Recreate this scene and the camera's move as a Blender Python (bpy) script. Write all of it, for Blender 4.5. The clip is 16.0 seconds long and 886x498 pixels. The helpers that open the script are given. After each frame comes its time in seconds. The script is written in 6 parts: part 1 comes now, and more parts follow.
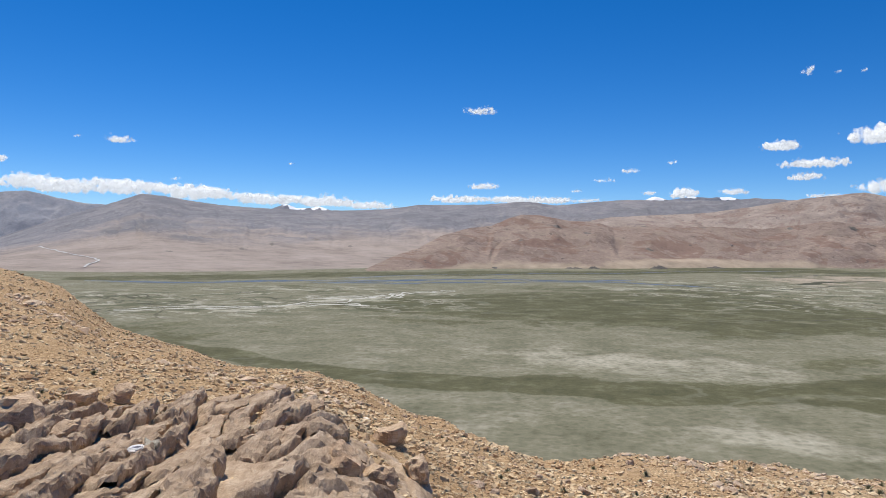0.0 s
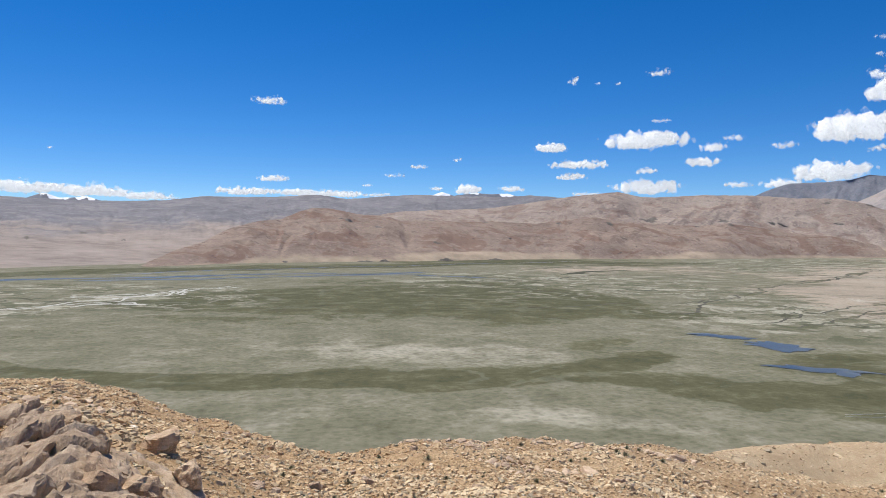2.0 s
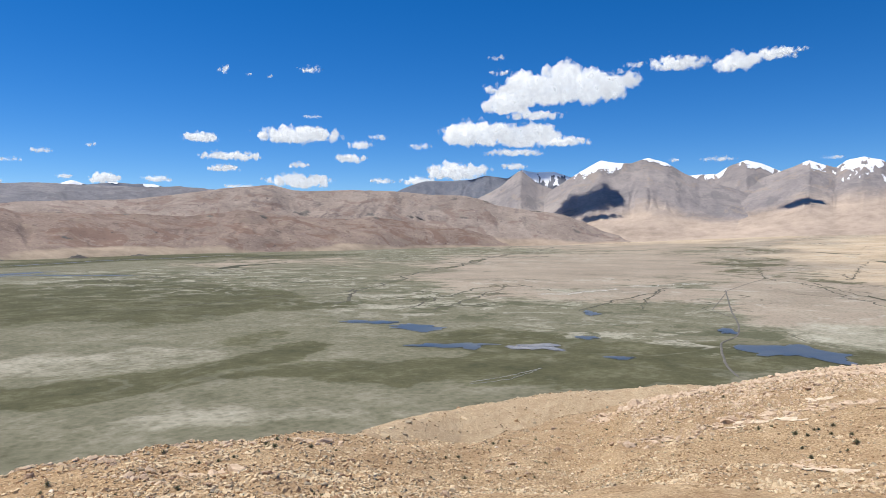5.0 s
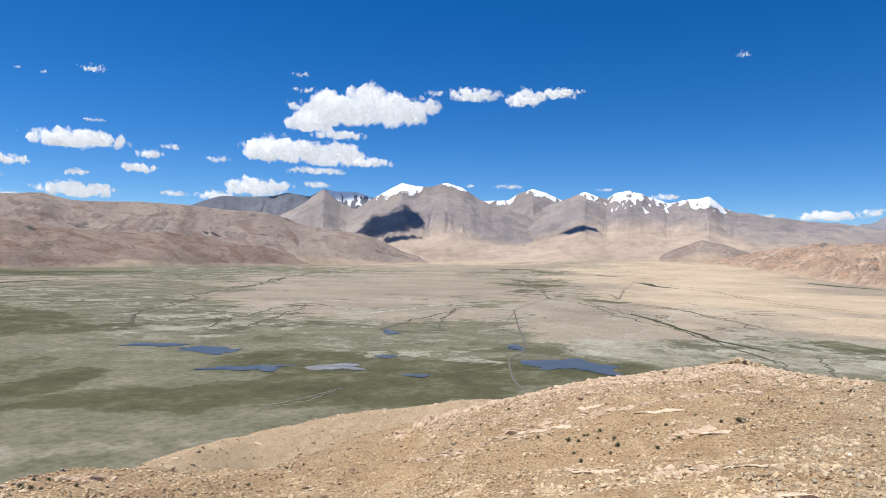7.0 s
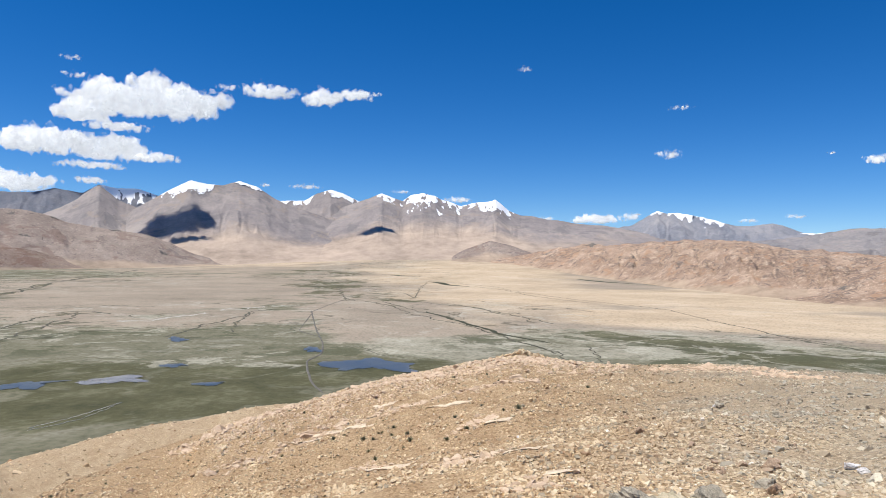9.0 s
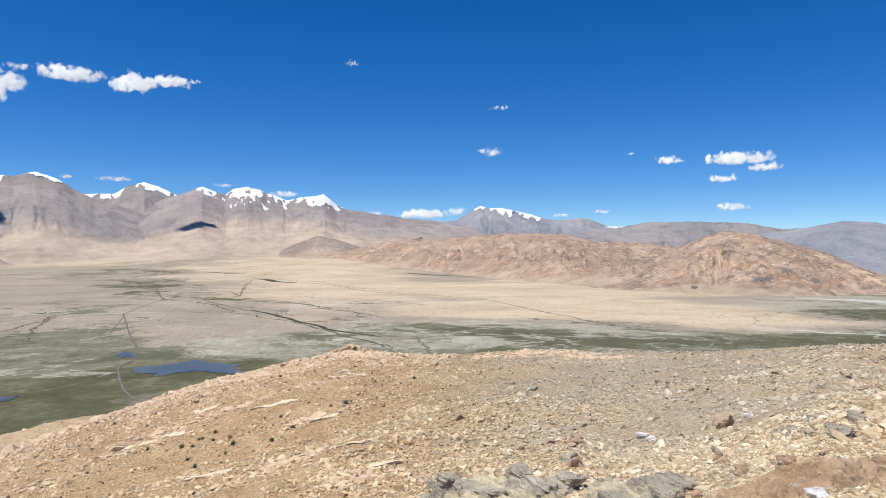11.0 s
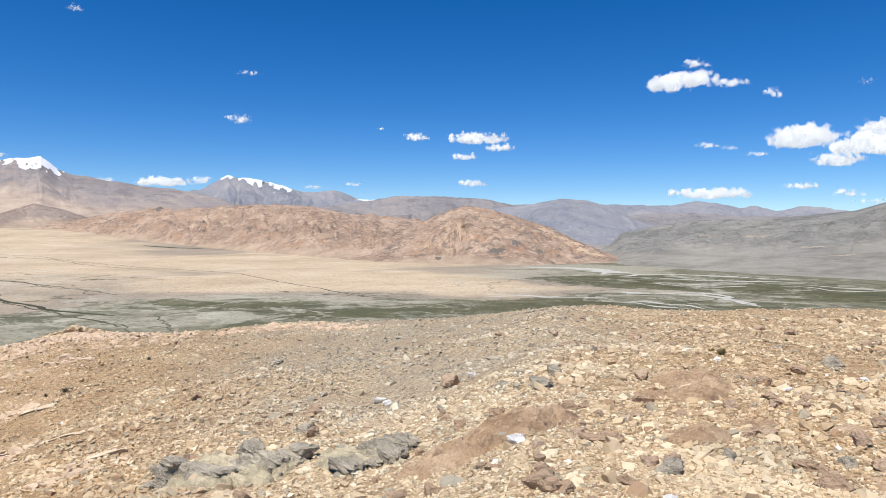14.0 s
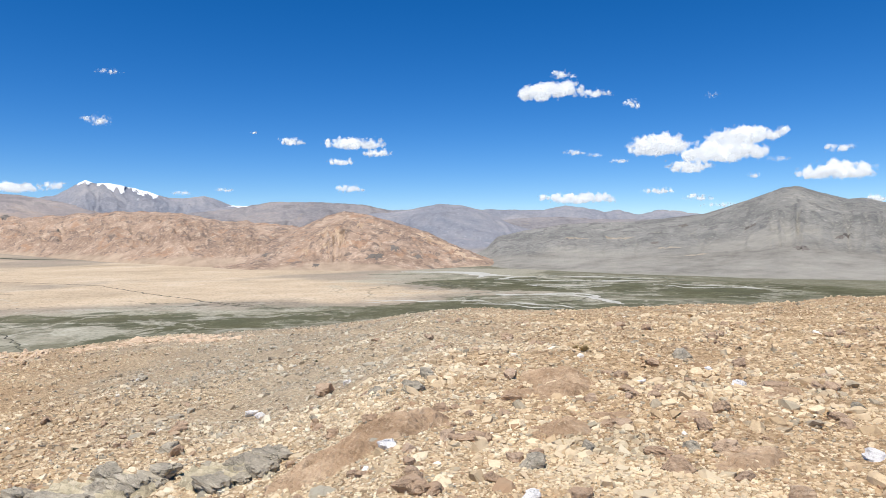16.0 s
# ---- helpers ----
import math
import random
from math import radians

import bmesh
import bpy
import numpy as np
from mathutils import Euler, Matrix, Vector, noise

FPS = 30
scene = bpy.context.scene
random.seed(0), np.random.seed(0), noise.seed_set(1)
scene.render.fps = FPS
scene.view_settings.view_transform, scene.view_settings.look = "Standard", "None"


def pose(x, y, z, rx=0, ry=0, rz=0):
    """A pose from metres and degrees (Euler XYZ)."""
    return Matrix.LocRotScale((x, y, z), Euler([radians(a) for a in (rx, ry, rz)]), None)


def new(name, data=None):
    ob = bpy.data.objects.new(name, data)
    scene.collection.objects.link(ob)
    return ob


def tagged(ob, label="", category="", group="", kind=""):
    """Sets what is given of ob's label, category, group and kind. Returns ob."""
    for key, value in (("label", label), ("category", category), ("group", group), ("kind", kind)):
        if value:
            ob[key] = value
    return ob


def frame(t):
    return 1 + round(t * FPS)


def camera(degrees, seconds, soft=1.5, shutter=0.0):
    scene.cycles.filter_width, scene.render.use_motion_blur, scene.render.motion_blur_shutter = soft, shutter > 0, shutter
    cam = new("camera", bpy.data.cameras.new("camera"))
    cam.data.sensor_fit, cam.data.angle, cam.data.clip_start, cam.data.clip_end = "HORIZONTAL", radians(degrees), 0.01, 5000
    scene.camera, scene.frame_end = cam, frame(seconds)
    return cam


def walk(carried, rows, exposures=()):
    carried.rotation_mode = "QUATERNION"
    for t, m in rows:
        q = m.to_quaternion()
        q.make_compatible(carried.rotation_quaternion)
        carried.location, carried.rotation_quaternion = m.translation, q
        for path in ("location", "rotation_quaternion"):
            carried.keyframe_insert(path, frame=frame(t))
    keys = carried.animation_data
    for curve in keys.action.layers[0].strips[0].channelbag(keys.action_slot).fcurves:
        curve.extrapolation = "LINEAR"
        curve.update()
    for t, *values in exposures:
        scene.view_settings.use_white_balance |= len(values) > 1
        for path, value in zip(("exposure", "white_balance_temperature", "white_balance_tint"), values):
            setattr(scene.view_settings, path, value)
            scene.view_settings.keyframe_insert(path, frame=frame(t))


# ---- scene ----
EYE, ARM = 60.0, 0.5
cam = camera(65.4, 16.0, 0.55)
# seconds, turn, tilt, lean
ROWS = [
    (0.0, 0.01, -0.47, -0.64),
    (0.5, -3.15, -0.73, -0.86),
    (1.0, -7.28, -1.26, -0.98),
    (1.5, -11.92, -1.01, -1.02),
    (2.0, -17.16, -0.82, -0.61),
    (2.5, -21.50, -0.92, -0.24),
    (3.0, -27.31, -1.34, -0.14),
    (3.5, -32.75, -1.73, -0.30),
    (4.0, -37.03, -1.56, -0.39),
    (6.5, -57.42, -0.17, -0.71),
    (7.0, -61.62, 0.59, -1.26),
    (7.5, -66.90, 0.89, -1.09),
    (8.0, -70.98, 1.39, -1.61),
    (8.5, -74.97, 1.28, -1.14),
    (9.0, -78.29, 0.95, -0.77),
    (11.5, -95.68, 0.40, 0.18),
    (12.0, -98.82, -0.04, 0.14),
    (12.5, -102.39, -0.85, 0.12),
    (13.0, -105.77, -1.31, 0.33),
    (13.5, -109.77, -1.22, -0.09),
    (14.0, -112.80, -1.70, -0.22),
    (14.5, -115.25, -1.10, -0.16),
    (15.0, -118.03, -0.94, 0.09),
    (15.5, -120.54, -0.87, 0.31),
    (16.0, -122.85, -1.27, 0.49),
]
EXPOSURES = [(0.0, 0.05), (4.0, 0.08), (9.0, 0.08), (12.5, 0.1), (16.0, 0.13)]
# the camera is held at arm's length by somebody who turns on the spot
walk(cam, [(t, pose(-ARM * math.sin(radians(turn)), ARM * math.cos(radians(turn)) - ARM, EYE, 90 + tilt, lean, turn)) for t, turn, tilt, lean in ROWS], EXPOSURES)

# ---- light ----
SUN_BEARING, SUN_HEIGHT = 30.0, 67.0
world = bpy.data.worlds.new("sky")
scene.world = world
world.use_nodes = True
wn = world.node_tree.nodes
sky = wn.new("ShaderNodeTexSky")
sky.sky_type, sky.sun_disc, sky.altitude = "NISHITA", False, 3500
sky.sun_elevation, sky.sun_rotation = radians(SUN_HEIGHT), radians(-SUN_BEARING)
sky.air_density, sky.dust_density, sky.ozone_density = 1.0, 0.2, 4.5
wn["Background"].inputs["Strength"].default_value = 0.09
deep = wn.new("ShaderNodeHueSaturation")
deep.inputs["Hue"].default_value, deep.inputs["Saturation"].default_value, deep.inputs["Value"].default_value = 0.506, 1.34, 1.3
world.node_tree.links.new(sky.outputs[0], deep.inputs["Color"])
world.node_tree.links.new(deep.outputs[0], wn["Background"].inputs["Color"])
sun = new("sun", bpy.data.lights.new("sun", "SUN"))
sun.data.energy, sun.data.angle, sun.data.color = 4.8, radians(0.53), (1.0, 0.95, 0.87)
sun.matrix_world = pose(0, 0, 300, 90 - SUN_HEIGHT, 0, SUN_BEARING + 180)


# ---- numbers ----
def hashed(ix, iy, seed):
    h = (ix.astype(np.int64) * 374761393 + iy.astype(np.int64) * 668265263 + seed * 974634541) & 0x7FFFFFFF
    h = ((h ^ (h >> 13)) * 1274126177) & 0x7FFFFFFF
    return (h ^ (h >> 16)) & 0xFFFF


def perlin(x, y, seed=0):
    x, y = np.broadcast_arrays(np.asarray(x, float), np.asarray(y, float))
    ix, iy = np.floor(x), np.floor(y)
    fx, fy = x - ix, y - iy
    u, v = fx * fx * fx * (fx * (fx * 6 - 15) + 10), fy * fy * fy * (fy * (fy * 6 - 15) + 10)

    def corner(dx, dy):
        a = hashed(ix + dx, iy + dy, seed) * (2 * math.pi / 65536)
        return np.cos(a) * (fx - dx) + np.sin(a) * (fy - dy)

    top = corner(0, 0) * (1 - u) + corner(1, 0) * u
    low = corner(0, 1) * (1 - u) + corner(1, 1) * u
    return (top * (1 - v) + low * v) * 1.5


def fbm(x, y, octaves=5, seed=0, gain=0.5):
    total, amp = 0.0, 1.0
    for i in range(octaves):
        total = total + amp * perlin(np.asarray(x) * 2 ** i, np.asarray(y) * 2 ** i, seed + i)
        amp *= gain
    return total


def ridged(x, y, octaves=5, seed=0, gain=0.5):
    total, amp = 0.0, 1.0
    for i in range(octaves):
        total = total + amp * (1 - 2 * np.abs(perlin(np.asarray(x) * 2 ** i, np.asarray(y) * 2 ** i, seed + i)))
        amp *= gain
    return total


def ramped(x, a, b):
    t = np.clip((np.asarray(x, float) - a) / (b - a), 0, 1)
    return t * t * (3 - 2 * t)


def soft_max(a, b, k):
    h = np.clip(0.5 + 0.5 * (a - b) / k, 0, 1)
    return b + (a - b) * h + k * h * (1 - h)


def table(rows, bearing, column):
    rows = sorted(rows)
    return np.interp(bearing, [r[0] for r in rows], [r[column] for r in rows])


def plan(bearing, distance):
    a = np.radians(bearing)
    return -np.sin(a) * distance, np.cos(a) * distance


def tand(a):
    return np.tan(np.radians(a))


# ---- meshes ----
def mesh_from(name, verts, faces, smooth=False, fields=None):
    """A mesh from arrays: verts (n, 3), faces (m, 3) or (m, 4)."""
    verts, faces = np.asarray(verts, np.float32), np.asarray(faces, np.int32)
    me = bpy.data.meshes.new(name)
    me.vertices.add(len(verts))
    me.vertices.foreach_set("co", verts.ravel())
    me.loops.add(faces.size)
    me.loops.foreach_set("vertex_index", faces.ravel())
    me.polygons.add(len(faces))
    me.polygons.foreach_set("loop_start", np.arange(0, faces.size, faces.shape[1], dtype=np.int32))
    me.polygons.foreach_set("use_smooth", np.full(len(faces), smooth))
    for key, values in (fields or {}).items():
        me.attributes.new(key, "FLOAT", "POINT").data.foreach_set("value", np.asarray(values, np.float32).ravel())
    me.update(calc_edges=True)
    me.validate()
    return me


def grid_faces(rows, cols, closed=False):
    i, j = np.meshgrid(np.arange(rows - 1), np.arange(cols if closed else cols - 1), indexing="ij")
    k = (j + 1) % cols
    return np.stack([i * cols + j, i * cols + k, (i + 1) * cols + k, (i + 1) * cols + j], -1).reshape(-1, 4)


def part(name, me, material, parent=None, label=""):
    """One mesh object, under a thing or a part."""
    if isinstance(me, bmesh.types.BMesh):
        bm, me = me, bpy.data.meshes.new(name)
        bm.to_mesh(me)
        bm.free()
    ob = new(name, me)
    if material and not me.materials:
        me.materials.append(material)
    ob.parent = parent
    return tagged(ob, label)


# ---- materials ----
class Nodes:
    """Short hands for a node material."""

    def __init__(self, name, roughness=0.9, specular=0.2):
        self.mat = bpy.data.materials.new(name)
        self.mat.use_nodes = True
        self.tree = self.mat.node_tree
        self.out = self.tree.nodes["Principled BSDF"]
        self.out.inputs["Roughness"].default_value = roughness
        self.out.inputs["Specular IOR Level"].default_value = specular
        self.where = self.add("ShaderNodeNewGeometry").outputs["Position"]

    def add(self, kind):
        return self.tree.nodes.new(kind)

    def put(self, socket, value):
        if isinstance(value, bpy.types.NodeSocket):
            self.tree.links.new(value, socket)
        elif isinstance(value, (tuple, list)):
            socket.default_value = (*value, 1.0) if len(value) == 3 and len(socket.default_value) == 4 else value
        else:
            socket.default_value = value

    def scaled(self, factors, source=None):
        n = self.add("ShaderNodeVectorMath")
        n.operation = "MULTIPLY"
        self.put(n.inputs[0], source or self.where)
        n.inputs[1].default_value = factors
        return n.outputs[0]

    def local(self):
        return self.add("ShaderNodeTexCoord").outputs["Object"]

    def noise(self, scale, detail=5.0, roughness=0.6, source=None, distortion=0.0):
        n = self.add("ShaderNodeTexNoise")
        self.put(n.inputs["Vector"], source or self.where)
        for key, v in (("Scale", scale), ("Detail", detail), ("Roughness", roughness), ("Distortion", distortion)):
            n.inputs[key].default_value = v
        return n.outputs["Fac"]

    def cells(self, scale, source=None, output="Distance", feature="F1"):
        n = self.add("ShaderNodeTexVoronoi")
        n.feature = feature
        self.put(n.inputs["Vector"], source or self.where)
        n.inputs["Scale"].default_value = scale
        return n.outputs[output]

    def field(self, name):
        n = self.add("ShaderNodeAttribute")
        n.attribute_name = name
        return n.outputs["Fac"]

    def math(self, op, a, b=0.0):
        n = self.add("ShaderNodeMath")
        n.operation = op
        self.put(n.inputs[0], a)
        self.put(n.inputs[1], b)
        return n.outputs[0]

    def step(self, x, a, b, low=0.0, high=1.0):
        n = self.add("ShaderNodeMapRange")
        n.interpolation_type = "SMOOTHSTEP"
        for key, v in (("Value", x), ("From Min", a), ("From Max", b), ("To Min", low), ("To Max", high)):
            self.put(n.inputs[key], v)
        return n.outputs["Result"]

    def mix(self, fac, a, b, kind="MIX"):
        n = self.add("ShaderNodeMix")
        n.data_type, n.blend_type = "RGBA", kind
        self.put(n.inputs[0], fac)
        self.put(n.inputs[6], a)
        self.put(n.inputs[7], b)
        return n.outputs[2]

    def ramp(self, fac, stops, hard=False):
        n = self.add("ShaderNodeValToRGB")
        n.color_ramp.interpolation = "CONSTANT" if hard else "LINEAR"
        while len(n.color_ramp.elements) < len(stops):
            n.color_ramp.elements.new(0.5)
        for e, (at, c) in zip(n.color_ramp.elements, stops):
            e.position, e.color = at, (*c, 1)
        self.put(n.inputs[0], fac)
        return n.outputs[0]

    def bump(self, height, strength=0.5, distance=0.05, under=None):
        n = self.add("ShaderNodeBump")
        n.inputs["Strength"].default_value, n.inputs["Distance"].default_value = strength, distance
        self.put(n.inputs["Height"], height)
        if under:
            self.put(n.inputs["Normal"], under)
        return n.outputs[0]

    def done(self, colour, normal=None, roughness=None):
        self.put(self.out.inputs["Base Color"], colour)
        if normal:
            self.put(self.out.inputs["Normal"], normal)
        if roughness is not None:
            self.put(self.out.inputs["Roughness"], roughness)
        return self.mat


def ground_material():
    n = Nodes("ground", 0.95, 0.1)
    flat = n.scaled((1, 1, 0))
    wide, mid, fine = n.noise(0.006, 8, 0.65, flat), n.noise(0.035, 7, 0.68, flat), n.noise(0.25, 5, 0.7, flat)
    away = n.math("SUBTRACT", mid, 0.5)
    jitter = n.math("ADD", n.math("MULTIPLY", n.math("SUBTRACT", wide, 0.5), 1.6), n.math("MULTIPLY", away, 1.3))

    def mask(name, a, b, k):
        return n.step(n.math("ADD", n.field(name), n.math("MULTIPLY", jitter, k)), a, b)

    def veins(scale, width):
        """Winding dry runnels."""
        q = n.math("ABSOLUTE", n.math("SUBTRACT", n.noise(scale, 4, 0.55, flat, 0.6), 0.5))
        return n.step(q, width, width * 0.3)

    base = n.ramp(n.math("ADD", n.math("MULTIPLY", mid, 0.6), n.math("MULTIPLY", fine, 0.4)), [(0.34, (0.108, 0.107, 0.066)), (0.5, (0.182, 0.173, 0.116)), (0.66, (0.284, 0.266, 0.198))])
    sand = n.ramp(n.math("ADD", n.math("MULTIPLY", wide, 0.7), n.math("MULTIPLY", mid, 0.3)), [(0.36, (0.43, 0.335, 0.227)), (0.5, (0.545, 0.43, 0.297)), (0.64, (0.635, 0.525, 0.385))])
    salt = n.ramp(fine, [(0.3, (0.30, 0.28, 0.21)), (0.7, (0.45, 0.42, 0.33))])
    grass = n.ramp(n.math("ADD", n.math("MULTIPLY", mid, 0.7), n.math("MULTIPLY", fine, 0.3)), [(0.34, (0.047, 0.050, 0.024)), (0.52, (0.095, 0.092, 0.047)), (0.68, (0.18, 0.174, 0.106))])
    sand = n.mix(n.step(n.field("sand"), 0.72, 1.0), n.ramp(wide, [(0.36, (0.285, 0.24, 0.185)), (0.62, (0.385, 0.32, 0.245))]), sand)
    sandy = mask("sand", 0.34, 0.52, 0.6)
    c = n.mix(sandy, base, sand)
    c = n.mix(n.math("MULTIPLY", mask("salt", 0.36, 0.8, 0.9), 0.8), c, salt)
    c = n.mix(n.math("MULTIPLY", mask("grass", 0.4, 0.55, 1.0), 0.9), c, grass)
    cut = n.step(n.math("ADD", n.field("marsh"), n.math("MULTIPLY", jitter, 0.4)), 0.2, 0.6)
    pale = n.math("MULTIPLY", n.math("MULTIPLY", veins(0.016, 0.035), n.step(n.noise(0.011, 4, 0.6, flat), 0.46, 0.56)), n.math("ADD", n.math("MULTIPLY", cut, 0.8), 0.2))
    c = n.mix(n.math("MULTIPLY", pale, 0.45), c, (0.52, 0.49, 0.41))
    pans = n.math("MULTIPLY", n.step(n.noise(0.013, 7, 0.72, flat, 0.8), 0.53, 0.58), cut)
    c = n.mix(n.math("MULTIPLY", pans, n.math("SUBTRACT", 0.6, n.math("MULTIPLY", sandy, 0.45))), c, n.ramp(fine, [(0.3, (0.36, 0.345, 0.265)), (0.7, (0.56, 0.53, 0.43))]))
    banks = n.math("MULTIPLY", n.step(n.noise(0.02, 6, 0.7, flat, 0.5), 0.53, 0.58), cut)
    c = n.mix(n.math("MULTIPLY", banks, n.math("SUBTRACT", 0.75, n.math("MULTIPLY", sandy, 0.65))), c, (0.09, 0.094, 0.053))
    wet = n.math("MULTIPLY", n.math("MULTIPLY", veins(0.007, 0.010), n.step(n.noise(0.004, 3, 0.6, flat), 0.44, 0.52)), cut)
    c = n.mix(n.math("MULTIPLY", wet, 0.8), c, (0.065, 0.065, 0.042))
    tufts = n.step(n.cells(0.3, flat), 0.2, 0.5)
    c = n.mix(n.math("MULTIPLY", n.math("SUBTRACT", 1.0, tufts), 0.3), c, (0.075, 0.075, 0.04))
    # the stony hill
    big, small = n.noise(0.12, 6, 0.6), n.noise(1.3, 8, 0.72)
    coarse, gravel, grains = n.cells(7.0, None, "Color"), n.cells(19.0, None, "Color"), n.cells(48.0, None, "Color")
    soil = n.ramp(small, [(0.34, (0.235, 0.17, 0.105)), (0.5, (0.345, 0.265, 0.17)), (0.64, (0.45, 0.36, 0.24))])
    soil = n.mix(n.step(big, 0.45, 0.62), soil, n.ramp(small, [(0.34, (0.27, 0.22, 0.145)), (0.66, (0.44, 0.365, 0.25))]))
    stones = [(0.2, (0.19, 0.135, 0.085)), (0.4, (0.38, 0.285, 0.185)), (0.6, (0.54, 0.415, 0.28)), (0.82, (0.72, 0.60, 0.45))]
    soil = n.mix(0.6, soil, n.ramp(grains, stones))
    soil = n.mix(n.step(n.cells(19.0), 0.75, 0.5, 0.0, 0.75), soil, n.ramp(gravel, stones))
    soil = n.mix(n.step(n.cells(7.0), 0.42, 0.3, 0.0, 0.6), soil, n.ramp(coarse, stones))
    soil = n.mix(n.math("MULTIPLY", n.step(n.noise(0.55, 6, 0.68), 0.5, 0.6), 0.45), soil, (0.34, 0.245, 0.16))
    soil = n.mix(n.math("MULTIPLY", n.field("pale"), 0.15), soil, (0.74, 0.63, 0.47))
    soil = n.mix(1.0, soil, (0.99, 0.965, 0.89), "MULTIPLY")
    # browner soil, with the shade of the left slope painted in
    soil = n.mix(n.math("MULTIPLY", n.field("umber_shade"), 0.9), soil, (0.785, 0.68, 0.565), "MULTIPLY")
    soil = n.mix(n.math("MULTIPLY", n.field("ash"), 0.55), soil, (0.27, 0.235, 0.175))
    c = n.mix(n.step(n.field("hill"), 0.35, 0.65), c, soil)
    pebbles = n.bump(n.cells(7.0), 0.4, -0.05, n.bump(n.cells(19.0), 0.5, -0.025, n.bump(n.cells(48.0), 0.4, -0.01)))
    return n.done(c, pebbles)


def rock_material(name, tones, dark, scale=0.02, relief=14.0, sand=(0.42, 0.325, 0.235), crags=0.75, bare=0.78, seams=(), speckle=0.4):
    """Bare mountain rock and scree. tones: three colours from hollow to crest."""
    n = Nodes(name, 0.95, 0.1)
    wide, mid, fine = n.noise(scale * 0.35, 6, 0.6), n.noise(scale * 1.6, 8, 0.68), n.noise(scale * 8, 6, 0.72)
    c = n.ramp(n.math("ADD", n.math("MULTIPLY", wide, 0.5), n.math("MULTIPLY", mid, 0.5)), [(0.38, tones[0]), (0.5, tones[1]), (0.62, tones[2])])
    crag = n.step(n.math("ADD", n.field("crag"), n.math("MULTIPLY", n.math("SUBTRACT", mid, 0.5), 2.0)), bare, bare + 0.12)
    c = n.mix(n.math("MULTIPLY", crag, crags), c, dark)
    c = n.mix(n.math("MULTIPLY", n.step(fine, 0.54, 0.7), speckle), c, tuple(min(1, v * 1.6) for v in tones[2]))
    c = n.mix(n.math("MULTIPLY", n.step(fine, 0.46, 0.32), speckle), c, tuple(v * 0.75 for v in dark))
    for size, least, tint, much in seams:
        c = n.mix(n.math("MULTIPLY", n.step(n.noise(scale * size, 8, 0.7, None, 0.7), least, least + 0.05), much), c, n.mix(fine, tint, tuple(v * 0.6 for v in tint)))
    fan = n.step(n.math("ADD", n.field("fan"), n.math("MULTIPLY", n.math("SUBTRACT", wide, 0.5), 0.9)), 0.3, 0.8)
    c = n.mix(fan, c, n.ramp(n.math("ADD", n.math("MULTIPLY", wide, 0.5), n.math("MULTIPLY", mid, 0.5)), [(0.36, tuple(v * 0.66 for v in sand)), (0.5, sand), (0.62, tuple(v * 1.2 for v in sand))]))
    return n.done(c, n.bump(mid, 0.7, relief, n.bump(fine, 0.7, relief * 0.25)))


def plain_material(name, stops, scale, roughness=0.9, bump=0.02, local=False, specular=0.2):
    n = Nodes(name, roughness, specular)
    where = n.local() if local else n.where
    a, b = n.noise(scale, 6, 0.65, where), n.noise(scale * 9, 4, 0.7, where)
    c = n.ramp(a, stops)
    c = n.mix(n.math("MULTIPLY", n.step(b, 0.5, 0.75), 0.25), c, tuple(min(1, v * 1.5) for v in stops[-1][1]))
    return n.done(c, n.bump(a, 0.6, bump, n.bump(b, 0.5, bump * 0.3)))


def stone_material():
    n = Nodes("stone", 0.88, 0.2)
    pick = n.add("ShaderNodeNewGeometry").outputs["Random Per Island"]
    a, b = n.noise(3.0, 5, 0.65), n.noise(28.0, 4, 0.7)
    c = n.ramp(pick, [(0.0, (0.46, 0.35, 0.23)), (0.18, (0.64, 0.51, 0.355)), (0.38, (0.54, 0.415, 0.28)), (0.54, (0.72, 0.605, 0.445)), (0.70, (0.36, 0.325, 0.26)), (0.82, (0.36, 0.24, 0.155)), (0.90, (0.76, 0.67, 0.52)), (0.993, (0.88, 0.85, 0.81))], True)
    c = n.mix(n.math("MULTIPLY", n.step(a, 0.45, 0.7), 0.35), c, (0.58, 0.45, 0.30))
    c = n.mix(n.math("MULTIPLY", n.step(b, 0.5, 0.35), 0.35), c, (0.24, 0.165, 0.11))
    c = n.mix(n.math("MULTIPLY", n.step(n.noise(0.55, 6, 0.68), 0.5, 0.6), 0.5), c, (0.38, 0.29, 0.20))
    c = n.mix(n.math("MULTIPLY", n.step(n.noise(0.31, 5, 0.62, n.scaled((1.0, 2.2, 1.0))), 0.54, 0.64), 0.45), c, (0.40, 0.375, 0.30))
    c = n.mix(n.math("MULTIPLY", n.field("pale"), n.math("ADD", 0.2, n.math("MULTIPLY", n.field("umber_shade"), 0.45))), c, (0.76, 0.65, 0.49))
    c = n.mix(1.0, c, (1.03, 1.05, 1.02), "MULTIPLY")
    c = n.mix(n.math("MULTIPLY", n.field("ash"), 0.62), c, n.ramp(pick, [(0.0, (0.27, 0.25, 0.205)), (1.0, (0.45, 0.415, 0.335))]))
    c = n.mix(n.math("MULTIPLY", n.field("umber_shade"), 0.9), c, (0.945, 0.83, 0.70), "MULTIPLY")
    return n.done(c, n.bump(a, 0.5, 0.03, n.bump(b, 0.6, 0.008)))


